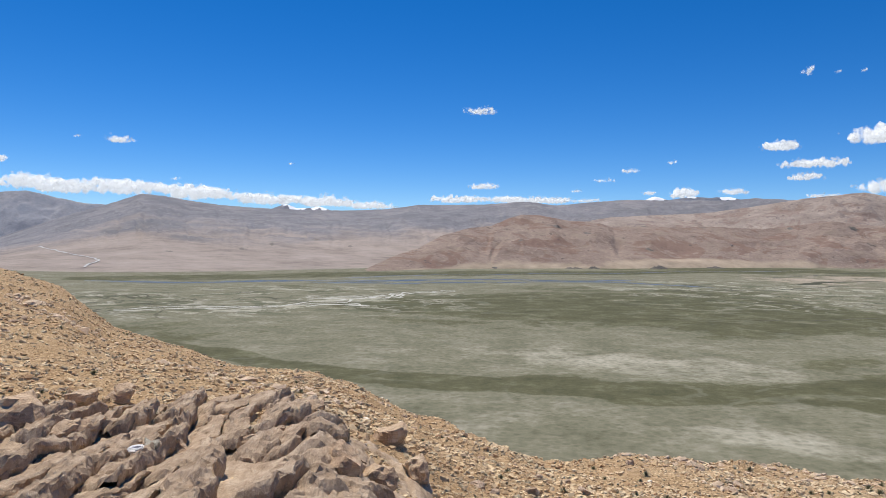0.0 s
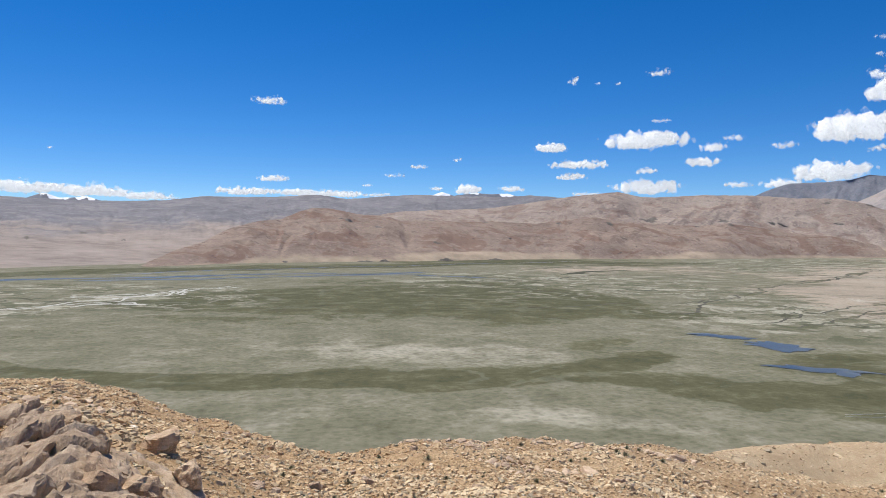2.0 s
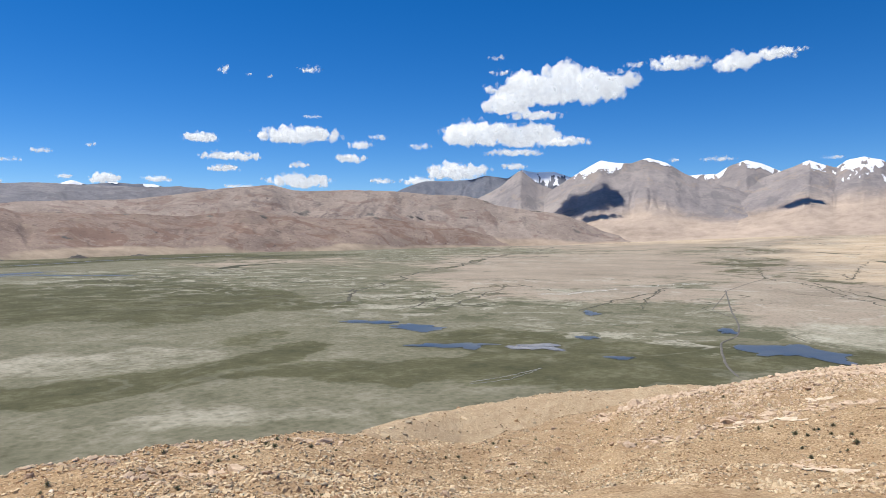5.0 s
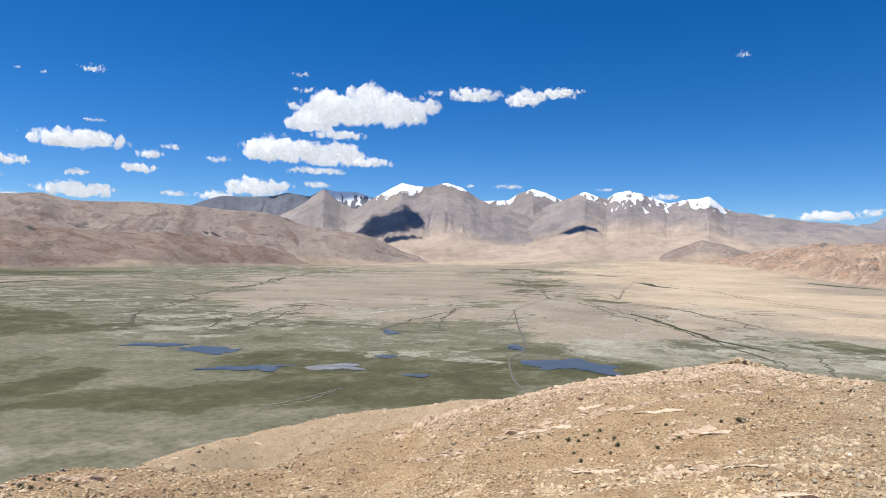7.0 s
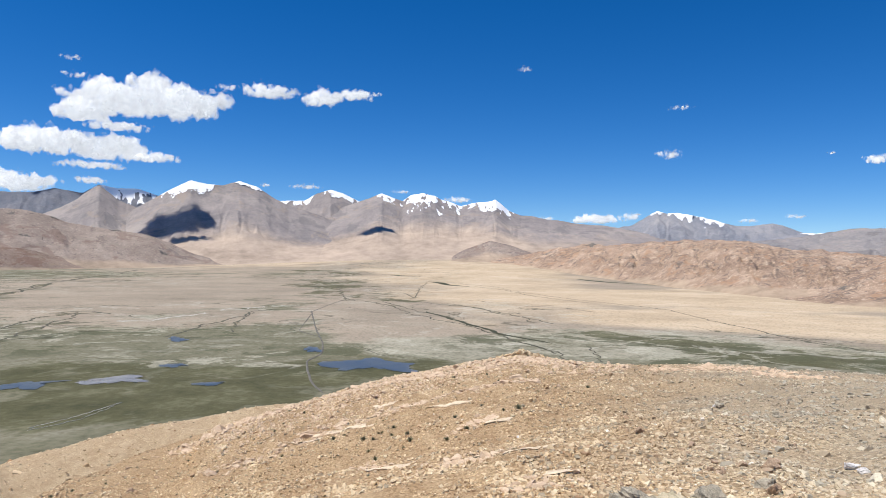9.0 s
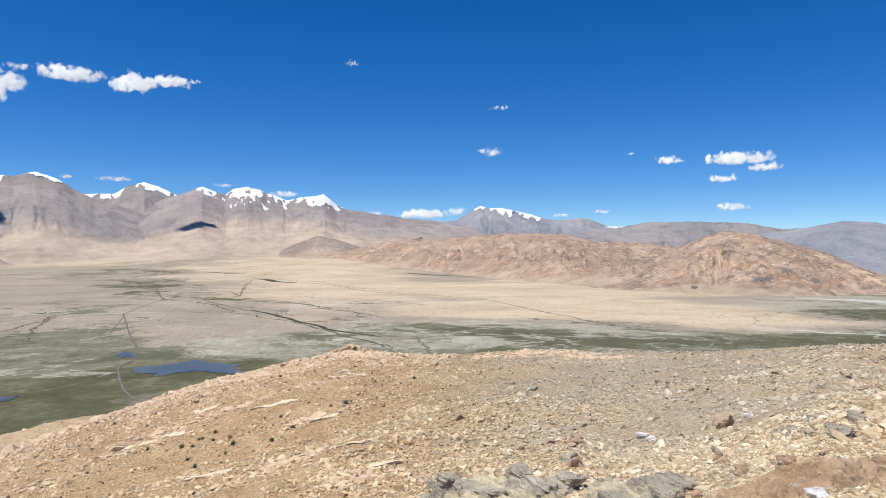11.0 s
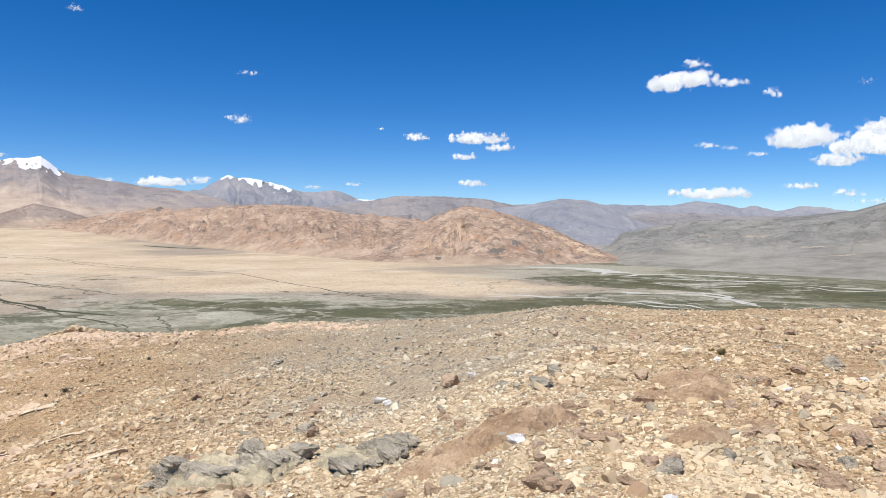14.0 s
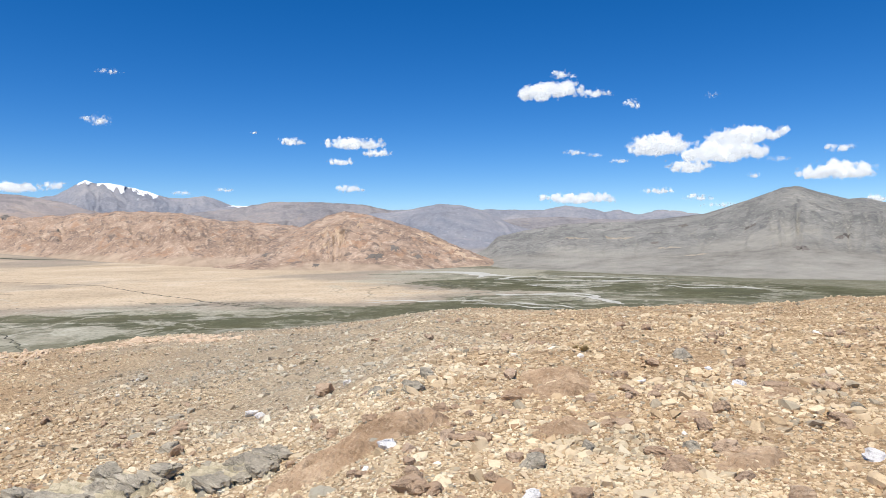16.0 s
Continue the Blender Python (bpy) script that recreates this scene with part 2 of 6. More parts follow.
def cloud_material():
    n = Nodes("cloud", 1.0, 0.0)
    here = n.local()
    n.put(n.out.inputs["Base Color"], (0.40, 0.40, 0.40))
    # puffs glow in place of the sunlight scattered inside a cloud
    n.put(n.out.inputs["Emission Color"], (0.80, 0.85, 0.92))
    n.out.inputs["Emission Strength"].default_value = 0.70
    mist = n.math("SUBTRACT", n.noise(0.018, 7, 0.78, here), 0.5)
    n.put(n.out.inputs["Alpha"], n.step(n.math("ADD", n.field("body"), n.math("MULTIPLY", mist, 1.6)), 0.0, 1.0))
    return n.mat


def water_material():
    n = Nodes("water", 0.3, 0.3)
    n.out.inputs["IOR"].default_value = 1.33
    c = n.ramp(n.noise(0.05, 4), [(0.35, (0.055, 0.075, 0.10)), (0.7, (0.10, 0.115, 0.12))])
    return n.done(c, n.bump(n.noise(1.5, 3), 0.25, 0.05))


def snow_material():
    n = Nodes("snow", 0.7, 0.3)
    patches, drift = n.noise(0.035, 6, 0.7), n.noise(0.03, 5, 0.6)
    n.put(n.out.inputs["Alpha"], n.step(n.math("ADD", n.field("cover"), n.math("MULTIPLY", n.math("SUBTRACT", patches, 0.5), 1.6)), -0.06, 0.06))
    return n.done(n.ramp(drift, [(0.3, (0.80, 0.82, 0.86)), (0.7, (0.9, 0.91, 0.93))]), n.bump(drift, 0.4, 3.0))


def shallow_material():
    n = Nodes("shallow_water", 0.25, 0.35)
    return n.done(n.ramp(n.noise(0.08, 5), [(0.35, (0.17, 0.16, 0.145)), (0.65, (0.27, 0.255, 0.235))]), n.bump(n.noise(1.5, 3), 0.2, 0.05))


SHALLOW = shallow_material()
GROUND, STONE, CLOUD, WATER = ground_material(), stone_material(), cloud_material(), water_material()
SNOW = snow_material()


# ---- plan of the plain ----
# marsh grass: bearing, distance, half width in degrees, half depth as a share of the distance, amount
GREEN1 = [
    (3.9, 505, 14.0, 0.08, 0.50),
    (-16.7, 956, 12.9, 0.16, 0.50),
    (15.3, 817, 15.3, 0.28, 0.35),
    (21.6, 509, 8.1, 0.17, 0.45),
    (-59.7, 300, 9.4, 0.11, 0.75),
    (-31.2, 403, 3.3, 0.11, 0.50),
    (-51.7, 398, 12.6, 0.12, 0.60),
]
# marsh grass: bearing, distance, half width in degrees, half depth as a share of the distance, amount
GREEN2 = [
    (-46.5, 393, 10.9, 0.13, 0.40),
    (-51.5, 309, 11.3, 0.13, 0.6),
    (-62.6, 356, 11.7, 0.12, 0.62),
    (-33.2, 637, 6.5, 0.17, 0.70),
    (-71.8, 360, 5.5, 0.10, 0.65),
    (-78.5, 372, 10.8, 0.09, 0.5),
    (-86.6, 509, 6.2, 0.11, 0.35),
    (-91.4, 494, 5.3, 0.13, 0.3),
    (-96.1, 502, 11.6, 0.07, 0.3),
    (-107.8, 473, 11.6, 0.06, 0.4),
    (-147.7, 727, 9.7, 0.12, 0.75),
    (-114.2, 472, 11.5, 0.06, 0.45),
    (-15.3, 1964, 21.4, 0.13, 0.90),
    (-70.0, 1550, 3.6, 0.35, 0.52),
    (-74.5, 1080, 2.4, 0.12, 0.56),
    (-69.5, 2350, 4.0, 0.08, 0.55),
    (3.0, 450, 12.0, 0.16, 0.36),
]
# salt crust: bearing, distance, half width in degrees, half depth as a share of the distance, amount
PALE = [
    (-16.8, 382, 15.1, 0.11, 0.70),
    (-23.1, 246, 13.9, 0.15, 0.40),
    (-0.8, 387, 11.7, 0.11, 0.30),
    (-5.6, 224, 9.3, 0.12, 0.25),
    (-13.1, 372, 12.5, 0.11, 0.50),
    (-28.9, 230, 14.0, 0.08, 0.60),
    (-80.6, 494, 10.5, 0.12, 0.70),
    (-53.2, 671, 13.8, 0.14, 0.40),
    (-78.7, 481, 7.9, 0.13, 0.80),
    (-125.0, 1053, 6.0, 0.09, 1.40),
    (-122.0, 880, 9.0, 0.10, 0.8),
    (-140.0, 800, 9.0, 0.07, 0.8),
    (-137.3, 564, 8.8, 0.06, 0.80),
    (-139.5, 641, 8.6, 0.03, 0.70),
    (-132.9, 954, 11.4, 0.05, 0.70),
    (-91.7, 462, 5.2, 0.09, 0.70),
    (-97.0, 560, 13.0, 0.16, 0.85),
    (-108.0, 545, 12.0, 0.12, 0.8),
    (-120.0, 560, 9.0, 0.10, 0.7),
    (-130.0, 700, 12.0, 0.10, 0.6),
]
# bare sand: bearing, distance, half width in degrees, half depth as a share of the distance, amount
SAND = [
    (-32.0, 1500, 10.0, 0.30, 0.45),
    (-53.7, 1150, 13.0, 0.62, 0.64),
    (-57.7, 1363, 14.3, 0.62, 0.70),
    (-71.8, 733, 6.0, 0.42, 0.74),
    (-60.0, 740, 9.0, 0.24, 0.62),
    (-73.0, 560, 4.5, 0.20, 0.70),
    (-80.0, 690, 7.0, 0.22, 0.85),
    (-84.6, 1227, 13.9, 0.67, 1.00),
    (-64.7, 4297, 18.7, 0.59, 1.00),
    (-80.8, 2189, 14.2, 0.75, 1.00),
    (-103.1, 794, 18.8, 0.27, 1.20),
    (-116.9, 701, 13.2, 0.14, 1.00),
    (-101.2, 1272, 18.2, 0.35, 1.20),
    (-109.7, 761, 13.4, 0.16, 1.20),
]
# land cut up by runnels: bearing, distance, half width in degrees, half depth as a share of the distance, amount
MARSH = [
    (-73.0, 1828, 5.9, 0.75, 1.00),
    (-81.8, 700, 9.5, 0.38, 1.00),
    (-57.8, 712, 12.1, 0.29, 1.00),
    (-98.4, 536, 15.4, 0.22, 1.00),
    (-26.5, 959, 16.2, 0.33, 0.6),
    (-40.1, 704, 10.5, 0.38, 0.5),
    (15.3, 738, 17.5, 0.25, 0.80),
    (-47.3, 608, 8.8, 0.21, 1.00),
    (-132.9, 759, 15.9, 0.26, 1.00),
    (-48.6, 1998, 11.6, 0.41, 0.80),
    (-64.9, 432, 14.0, 0.18, 0.60),
]
# bands of marsh grass: amount, then bearing, nearer and farther edge
MEADOWS = [
    (1.0, [(34.6, 459, 528), (23.6, 409, 456), (17.4, 359, 401), (13.0, 323, 354), (6.6, 291, 320), (0.1, 278, 310), (-4.0, 281, 308), (-7.5, 281, 313), (-11.1, 280, 318), (-15.7, 271, 315), (-19.5, 280, 318), (-22.3, 285, 322), (-26.7, 287, 334), (-30.8, 301, 372), (-34.1, 330, 400), (-36, 360, 400)]),
    (0.85, [(-26.7, 287, 317), (-30.8, 292, 326), (-35.0, 280, 332), (-39.7, 268, 336), (-42.6, 260, 334), (-47.2, 273, 343), (-53.8, 272, 363)]),
    (1.05, [(8.5, 638, 720), (-0.8, 568, 790), (-10.1, 536, 860), (-21.3, 490, 931), (-27.0, 532, 834), (-31.6, 605, 802), (-35, 660, 720)]),
    (0.85, [(-47.1, 300, 415), (-53.6, 263, 399), (-60.6, 265, 375), (-65.7, 284, 410), (-68.9, 299, 430), (-76.3, 356, 441), (-80.4, 376, 400)]),
    (1.0, [(27.4, 1130, 1287), (17.4, 1140, 1274), (-0.8, 1290, 1470), (-14.5, 1450, 1665), (-30.4, 1960, 2176)]),
    (0.65, [(-89.8, 572, 630), (-95.8, 503, 586), (-101.1, 455, 560), (-110.1, 454, 570), (-121.2, 505, 613), (-129.2, 517, 609), (-134.9, 514, 625), (-145, 500, 620)]),
    (0.8, [(-119.0, 800, 850), (-122, 740, 910), (-128.3, 720, 930), (-134.8, 700, 920), (-145, 675, 880), (-155.3, 690, 880)]),
]
# creeks: width, then bearing and distance of each bend
CREEKS = [
    (26.0, [(27.4, 1129), (21.6, 1059), (15.3, 1074), (8.5, 1088), (-0.8, 1147), (-10.1, 1151), (-16.7, 1235)]),
    (16.0, [(11.2, 1025), (4.1, 1027), (-4.0, 1093), (-8.4, 1109), (-14.8, 1148), (-21.5, 1067)]),
    (12.0, [(8.6, 1172), (-0.8, 1311), (-10.1, 1468), (-18.8, 1668), (-28.6, 1998)]),
    (9.0, [(-24.6, 1458), (-26.9, 1595), (-31.5, 1827), (-36.0, 1975), (-40.3, 1987)]),
    (6.0, [(-21.5, 994), (-26.9, 1096), (-29.7, 1235), (-35.1, 1269), (-40.3, 1437)]),
    (3.6, [(-36.1, 598), (-38.2, 707), (-38.9, 775), (-41.2, 865), (-42.0, 922), (-41.8, 992), (-44.0, 1109), (-45.6, 1210), (-48.3, 1519), (-48.7, 1712), (-50.8, 2029), (-53.9, 2424)]),
    (3.0, [(-24.2, 619), (-28.3, 641), (-31.6, 684), (-33.8, 703), (-37.4, 723), (-38.8, 766)]),
    (2.6, [(-41.6, 565), (-44.5, 623), (-46.0, 686), (-48.3, 766), (-50.5, 822)]),
    (2.2, [(-44.5, 546), (-46.0, 585), (-48.3, 671), (-49.8, 743), (-50.7, 816)]),
    (3.4, [(-48.7, 815), (-51.0, 835), (-53.0, 791)]),
    (2.6, [(-56.5, 555), (-57.9, 594), (-59.6, 651), (-61.8, 729), (-63.1, 797), (-64.8, 833)]),
    (1.6, [(-61.4, 580), (-61.8, 671), (-63.0, 789)]),
    (5.0, [(-44.3, 1169), (-46.4, 1301), (-48.1, 1588), (-48.8, 1715)]),
    (8.0, [(-49.6, 1823), (-51.4, 2176), (-53.4, 2450), (-54.2, 2856), (-57.4, 3103), (-62.1, 3442)]),
    (12.0, [(-44.3, 2418), (-47.7, 2615), (-51.4, 2988), (-54.6, 3103)]),
]
CREEKS_SAND = [
    (1.6, [(-77.0, 1887), (-82.4, 1622), (-85.0, 1342), (-89.3, 1126), (-96.2, 947), (-99.9, 777), (-103.8, 668), (-107.4, 611)]),
    (1.5, [(-77.0, 967), (-81.0, 892), (-82.4, 837), (-85.2, 748), (-87.5, 677)]),
    (1.7, [(-69.8, 1009), (-72.0, 999), (-74.2, 899), (-75.4, 788), (-78.0, 692), (-80.0, 659), (-82.0, 593), (-84.3, 530), (-86.1, 493), (-88.2, 459)]),
    (1.2, [(-73.3, 998), (-76.3, 811), (-78.8, 737), (-80.4, 667)]),
    (1.5, [(-74.1, 1006), (-76.3, 986), (-78.8, 963), (-81.6, 874), (-83.1, 786), (-85.0, 753), (-85.7, 690)]),
    (1.9, [(-81.1, 1594), (-83.5, 1450), (-85.3, 1245), (-87.8, 1121), (-90.2, 1050)]),
    (1.9, [(-69.7, 1520), (-70.3, 1056), (-71.3, 1007)]),
    (2.5, [(-65.6, 1685), (-67.9, 1495), (-70.2, 1336), (-72.8, 1301), (-75.4, 1229), (-76.1, 1066)]),
    (1.9, [(-76.0, 1077), (-76.4, 1458), (-77.0, 1774)]),
    (1.9, [(-103.1, 683), (-105.5, 625), (-108.0, 586), (-111.5, 572)]),
    (1.1, [(-88.4, 427), (-88.3, 453), (-87.1, 479), (-84.0, 527)]),
    (1.0, [(-91.5, 426), (-91.1, 453), (-90.2, 511)]),
]
# dry pale channels: width, then bearing and distance of each bend
CHANNELS = [
    (7.0, [(25.5, 646), (19.5, 653), (13.1, 670), (7.6, 731), (3.0, 817)]),
    (7.0, [(11.2, 757), (7.8, 753), (4.8, 755), (2.5, 845), (-1.1, 862)]),
    (8.0, [(11.2, 650), (9.2, 671), (6.0, 658), (7.8, 690)]),
    (4.0, [(-53.1, 700), (-55.4, 706), (-56.7, 737), (-59.6, 784)]),
    (4.0, [(-60.5, 816), (-63.9, 881), (-66.6, 915)]),
    (0.4, [(-47.6, 275), (-50.8, 289), (-53.6, 314)]),
    (60.0, [(-119.4, 1090), (-120.9, 1080), (-123.0, 1056), (-125.5, 994), (-127.6, 952)]),
    (24.0, [(-127.1, 893), (-129.8, 927), (-132.8, 932), (-136.2, 910), (-140, 905)]),
    (14.0, [(-127.1, 681), (-129.8, 666), (-132.0, 680), (-134.1, 701), (-134.7, 668), (-135.4, 628), (-137.8, 604)]),
    (12.0, [(-125.8, 587), (-128.0, 574), (-130.7, 564), (-132.8, 555)]),
    (11.0, [(-133.9, 542), (-136.0, 558), (-137.6, 577), (-139.8, 600)]),
    (12.0, [(-137.0, 512), (-139.0, 529), (-140.9, 545), (-143.9, 576)]),
    (12.0, [(-139.8, 830), (-142.1, 822), (-145.0, 806), (-147.7, 794)]),
    (8.0, [(-116.0, 618), (-118.8, 636), (-120.7, 633), (-123.5, 616), (-125.8, 601)]),
    (9.0, [(-129.8, 808), (-133.3, 799), (-136.6, 801)]),
]
# strips of dark sedge: width, then bearing and distance of each bend
SEDGE = [
    (22.0, [(-73.3, 2204), (-75.0, 2153), (-76.8, 2110)]),
    (24.0, [(-77.1, 1827), (-78.7, 1742), (-81.1, 1594)]),
    (26.0, [(-89.3, 2134), (-91.9, 1997), (-95.2, 1943)]),
    (26.0, [(-28.9, 1790), (-32.4, 1931), (-38.0, 2096)]),
    (24.0, [(-26.8, 1222), (-29.7, 1374), (-32.5, 1487)]),
    (5.0, [(-77.0, 807), (-80.1, 669), (-83.9, 562), (-87.1, 513)]),
]
# track: width, then bearing and distance of each bend
TRACK = [
    (4.0, [(-68.7, 314), (-67.8, 337), (-67.4, 379), (-67.3, 415), (-68.5, 440), (-68.6, 499), (-68.0, 599), (-67.6, 807)]),
    (2.2, [(-67.7, 781), (-66.6, 585), (-68.5, 535)]),
    (2.2, [(-67.5, 784), (-69.3, 942), (-70.6, 1059)]),
]
# ponds: bearing, distance, half width in degrees, half depth in metres, slant
PONDS = [
    (-39.2, 474, 2.35, 12.2, 0.10),
    (-43.1, 442, 2.11, 21.3, 0.30),
    (-45.8, 373, 3.05, 9.5, -0.10),
    (-47.8, 370, 1.03, 13.1, 0.00),
    (-53.2, 368, 2.44, 16.6, 0.20),
    (-72.5, 395, 3.1, 36.0, 0.12),
    (-67.8, 465, 0.66, 20.7, 0.00),
    (-57.4, 539, 0.66, 19.8, 0.20),
    (-59.8, 346, 1.03, 6.5, 0.00),
    (-57.2, 410, 0.84, 9.2, 0.00),
]
# clouds: bearing, height above the eye in degrees, half width and half height in degrees, thickness
CLOUDS_A = [
    (32.7, 5.59, 0.47, 0.32, 1.00),
    (25.2, 7.52, 1.23, 0.38, 0.90),
    (27.9, 7.56, 0.33, 0.17, 0.40),
    (-3.0, 10.85, 1.50, 0.47, 0.70),
    (30.0, 3.94, 2.64, 0.69, 1.00),
    (24.8, 3.94, 2.51, 0.72, 1.00),
    (19.6, 3.71, 2.71, 0.75, 1.00),
    (14.5, 3.38, 2.64, 0.59, 1.00),
    (10.4, 3.34, 2.72, 0.60, 1.00),
    (6.3, 3.05, 2.32, 0.42, 1.00),
    (21.2, 4.78, 0.41, 0.18, 0.60),
    (-0.7, 3.66, 2.11, 0.42, 1.00),
    (-3.3, 4.75, 1.40, 0.37, 0.90),
]
# the bank of cloud behind the long range
CLOUDS_BANK = [
    (33.5, 3.95, 1.8, 0.42, 1.0), (31.2, 4.15, 1.9, 0.55, 1.0), (28.2, 3.75, 2.0, 0.55, 1.0), (26.6, 4.25, 1.9, 0.42, 1.0), (23.6, 4.2, 1.9, 0.45, 1.0), (21.6, 3.95, 2.0, 0.5, 1.0), (18.6, 3.75, 2.2, 0.5, 1.0),
    (16.0, 3.5, 2.2, 0.42, 1.0), (12.8, 3.45, 2.0, 0.45, 1.0), (8.6, 3.2, 2.2, 0.42, 1.0), (5.2, 2.95, 1.6, 0.25, 0.9), (-2.4, 3.65, 1.5, 0.36, 1.0), (-5.0, 3.7, 1.9, 0.32, 1.0), (-8.9, 3.6, 2.2, 0.34, 1.0), (-11.6, 3.6, 1.2, 0.25, 0.8),
]
CLOUDS_A2 = [
    (-6.8, 3.65, 3.70, 0.42, 1.00),
    (-15.1, 5.94, 0.79, 0.27, 0.80),
    (-13.1, 5.20, 0.98, 0.23, 0.60),
    (-10.9, 4.39, 0.45, 0.18, 0.60),
    (-16.6, 4.17, 0.52, 0.27, 0.80),
    (-19.2, 4.14, 1.09, 0.58, 1.00),
    (-18.3, 6.58, 0.34, 0.27, 0.50),
    (-25.9, 7.53, 1.40, 0.46, 1.00),
    (-27.7, 12.77, 0.40, 0.58, 0.40),
    (-29.6, 12.49, 0.21, 0.20, 0.30),
    (-31.2, 12.42, 0.21, 0.20, 0.30),
    (12.5, 6.29, 0.27, 0.14, 0.40),
]
CLOUDS_B = [
    (-26.0, 7.48, 1.39, 0.47, 1.00),
    (-33.5, 7.94, 3.38, 0.89, 1.00),
    (-28.3, 6.11, 2.71, 0.47, 1.00),
    (-27.6, 5.18, 1.30, 0.37, 1.00),
    (-33.5, 4.30, 2.72, 0.75, 1.00),
    (-37.6, 6.15, 1.40, 0.51, 0.90),
    (-38.5, 7.29, 1.02, 0.47, 0.80),
    (-40.0, 7.91, 0.83, 0.37, 0.60),
    (-33.5, 5.55, 0.94, 0.38, 0.80),
    (-34.6, 9.44, 0.84, 0.23, 0.50),
    (-34.4, 13.09, 0.94, 0.47, 0.50),
    (-46.3, 5.15, 2.66, 0.87, 1.00),
    (-43.2, 4.37, 1.59, 0.46, 0.90),
    (-40.2, 4.39, 1.15, 0.33, 0.80),
    (-22.8, 4.18, 1.14, 0.37, 0.80),
    (-28.8, 3.76, 1.31, 0.23, 0.90),
    (-43.4, 7.23, 1.00, 0.46, 0.50),
    (-63.2, 13.00, 1.39, 0.56, 0.60),
    (-51.1, 5.58, 1.18, 0.40, 0.60),
    (-49.7, 14.21, 0.77, 0.36, 0.40),
]
CLOUDS_C = [
    (-64.0, 13.15, 2.25, 0.80, 0.75),
    (-68.2, 12.90, 1.76, 0.89, 0.90),
    (-70.7, 13.27, 1.92, 0.65, 0.80),
    (-72.3, 13.42, 0.81, 0.32, 0.50),
    (-66.9, 5.83, 1.49, 0.28, 0.80),
    (-51.1, 5.56, 1.13, 0.37, 0.80),
    (-63.7, 5.83, 0.37, 0.23, 0.70),
    (-84.9, 15.53, 0.59, 0.43, 0.40),
    (-90.9, 3.46, 2.14, 0.49, 0.80),
    (-93.5, 3.68, 0.84, 0.40, 0.70),
    (-86.8, 3.58, 0.69, 0.17, 0.60),
    (-74.7, 5.61, 0.89, 0.23, 0.60),
    (-79.5, 5.01, 1.27, 0.36, 0.80),
]
CLOUDS_D = [
    (-97.2, 12.08, 1.02, 0.33, 0.50),
    (-96.4, 8.56, 1.16, 0.56, 0.50),
    (-110.6, 7.49, 1.01, 0.42, 0.90),
    (-115.6, 7.36, 2.76, 0.64, 0.90),
    (-117.5, 6.63, 1.40, 0.41, 0.90),
    (-114.5, 5.91, 1.17, 0.37, 0.90),
    (-115.2, 3.71, 1.34, 0.41, 0.80),
    (-90.7, 3.51, 2.16, 0.51, 0.90),
    (-102.2, 3.32, 0.84, 0.23, 0.70),
    (-105.4, 3.59, 0.80, 0.23, 0.70),
    (-93.8, 3.86, 0.55, 0.19, 0.60),
    (-107.6, 8.14, 0.33, 0.14, 0.40),
    (-86.7, 3.50, 0.70, 0.18, 0.60),
]
CLOUDS_E = [
    (-130.9, 11.42, 1.75, 1.02, 0.90),
    (-132.9, 11.43, 1.46, 0.88, 0.85),
    (-135.2, 11.07, 1.70, 0.46, 0.75),
    (-132.5, 12.68, 0.73, 0.60, 0.60),
    (-133.4, 12.51, 0.45, 0.37, 0.40),
    (-138.2, 10.08, 0.61, 0.59, 0.60),
    (-133.6, 6.49, 0.82, 0.41, 0.60),
    (-135.2, 6.22, 0.72, 0.23, 0.60),
    (-140.2, 6.83, 2.48, 1.12, 0.95),
    (-137.2, 5.70, 0.79, 0.27, 0.70),
    (-144.1, 10.41, 0.65, 0.39, 0.25),
    (-152.7, 5.98, 1.13, 0.53, 0.60),
    (-152.5, 4.30, 2.66, 0.86, 0.90),
]
CLOUDS_E2 = [
    (-147.1, 4.22, 0.47, 0.30, 0.70),
    (-134.0, 2.79, 3.25, 0.60, 0.90),
    (-140.2, 3.24, 1.50, 0.36, 0.80),
    (-143.1, 2.64, 1.24, 0.44, 0.60),
    (-144.9, 2.07, 1.53, 0.30, 0.60),
    (-146.5, 7.21, 2.75, 0.86, 1.00),
    (-144.9, 6.12, 3.22, 1.04, 1.00),
    (-142.5, 5.06, 1.87, 0.66, 0.90),
    (-148.8, 5.40, 0.95, 0.34, 0.50),
    (-154.9, 2.27, 0.67, 0.40, 0.80),
]
CLOUDS_BIG = [
    (-53.5, 11.83, 2.85, 1.77, 1.00),
    (-56.9, 11.81, 3.36, 1.59, 1.00),
    (-50.8, 10.71, 2.18, 1.20, 1.00),
    (-55.0, 13.20, 1.58, 0.93, 0.90),
    (-59.5, 12.16, 1.69, 1.03, 0.70),
    (-52.8, 9.64, 2.39, 0.51, 0.90),
    (-49.8, 11.72, 1.35, 0.64, 0.60),
    (-48.3, 8.15, 2.94, 1.19, 1.00),
    (-51.5, 8.04, 3.64, 1.20, 1.00),
    (-55.2, 7.51, 2.13, 0.56, 0.95),
    (-46.6, 8.59, 1.58, 0.73, 0.90),
    (-51.1, 6.70, 2.72, 0.42, 0.90),
    (-60.7, 13.31, 0.94, 0.47, 0.45),
    (-50.0, 13.05, 0.99, 0.46, 0.40),
]


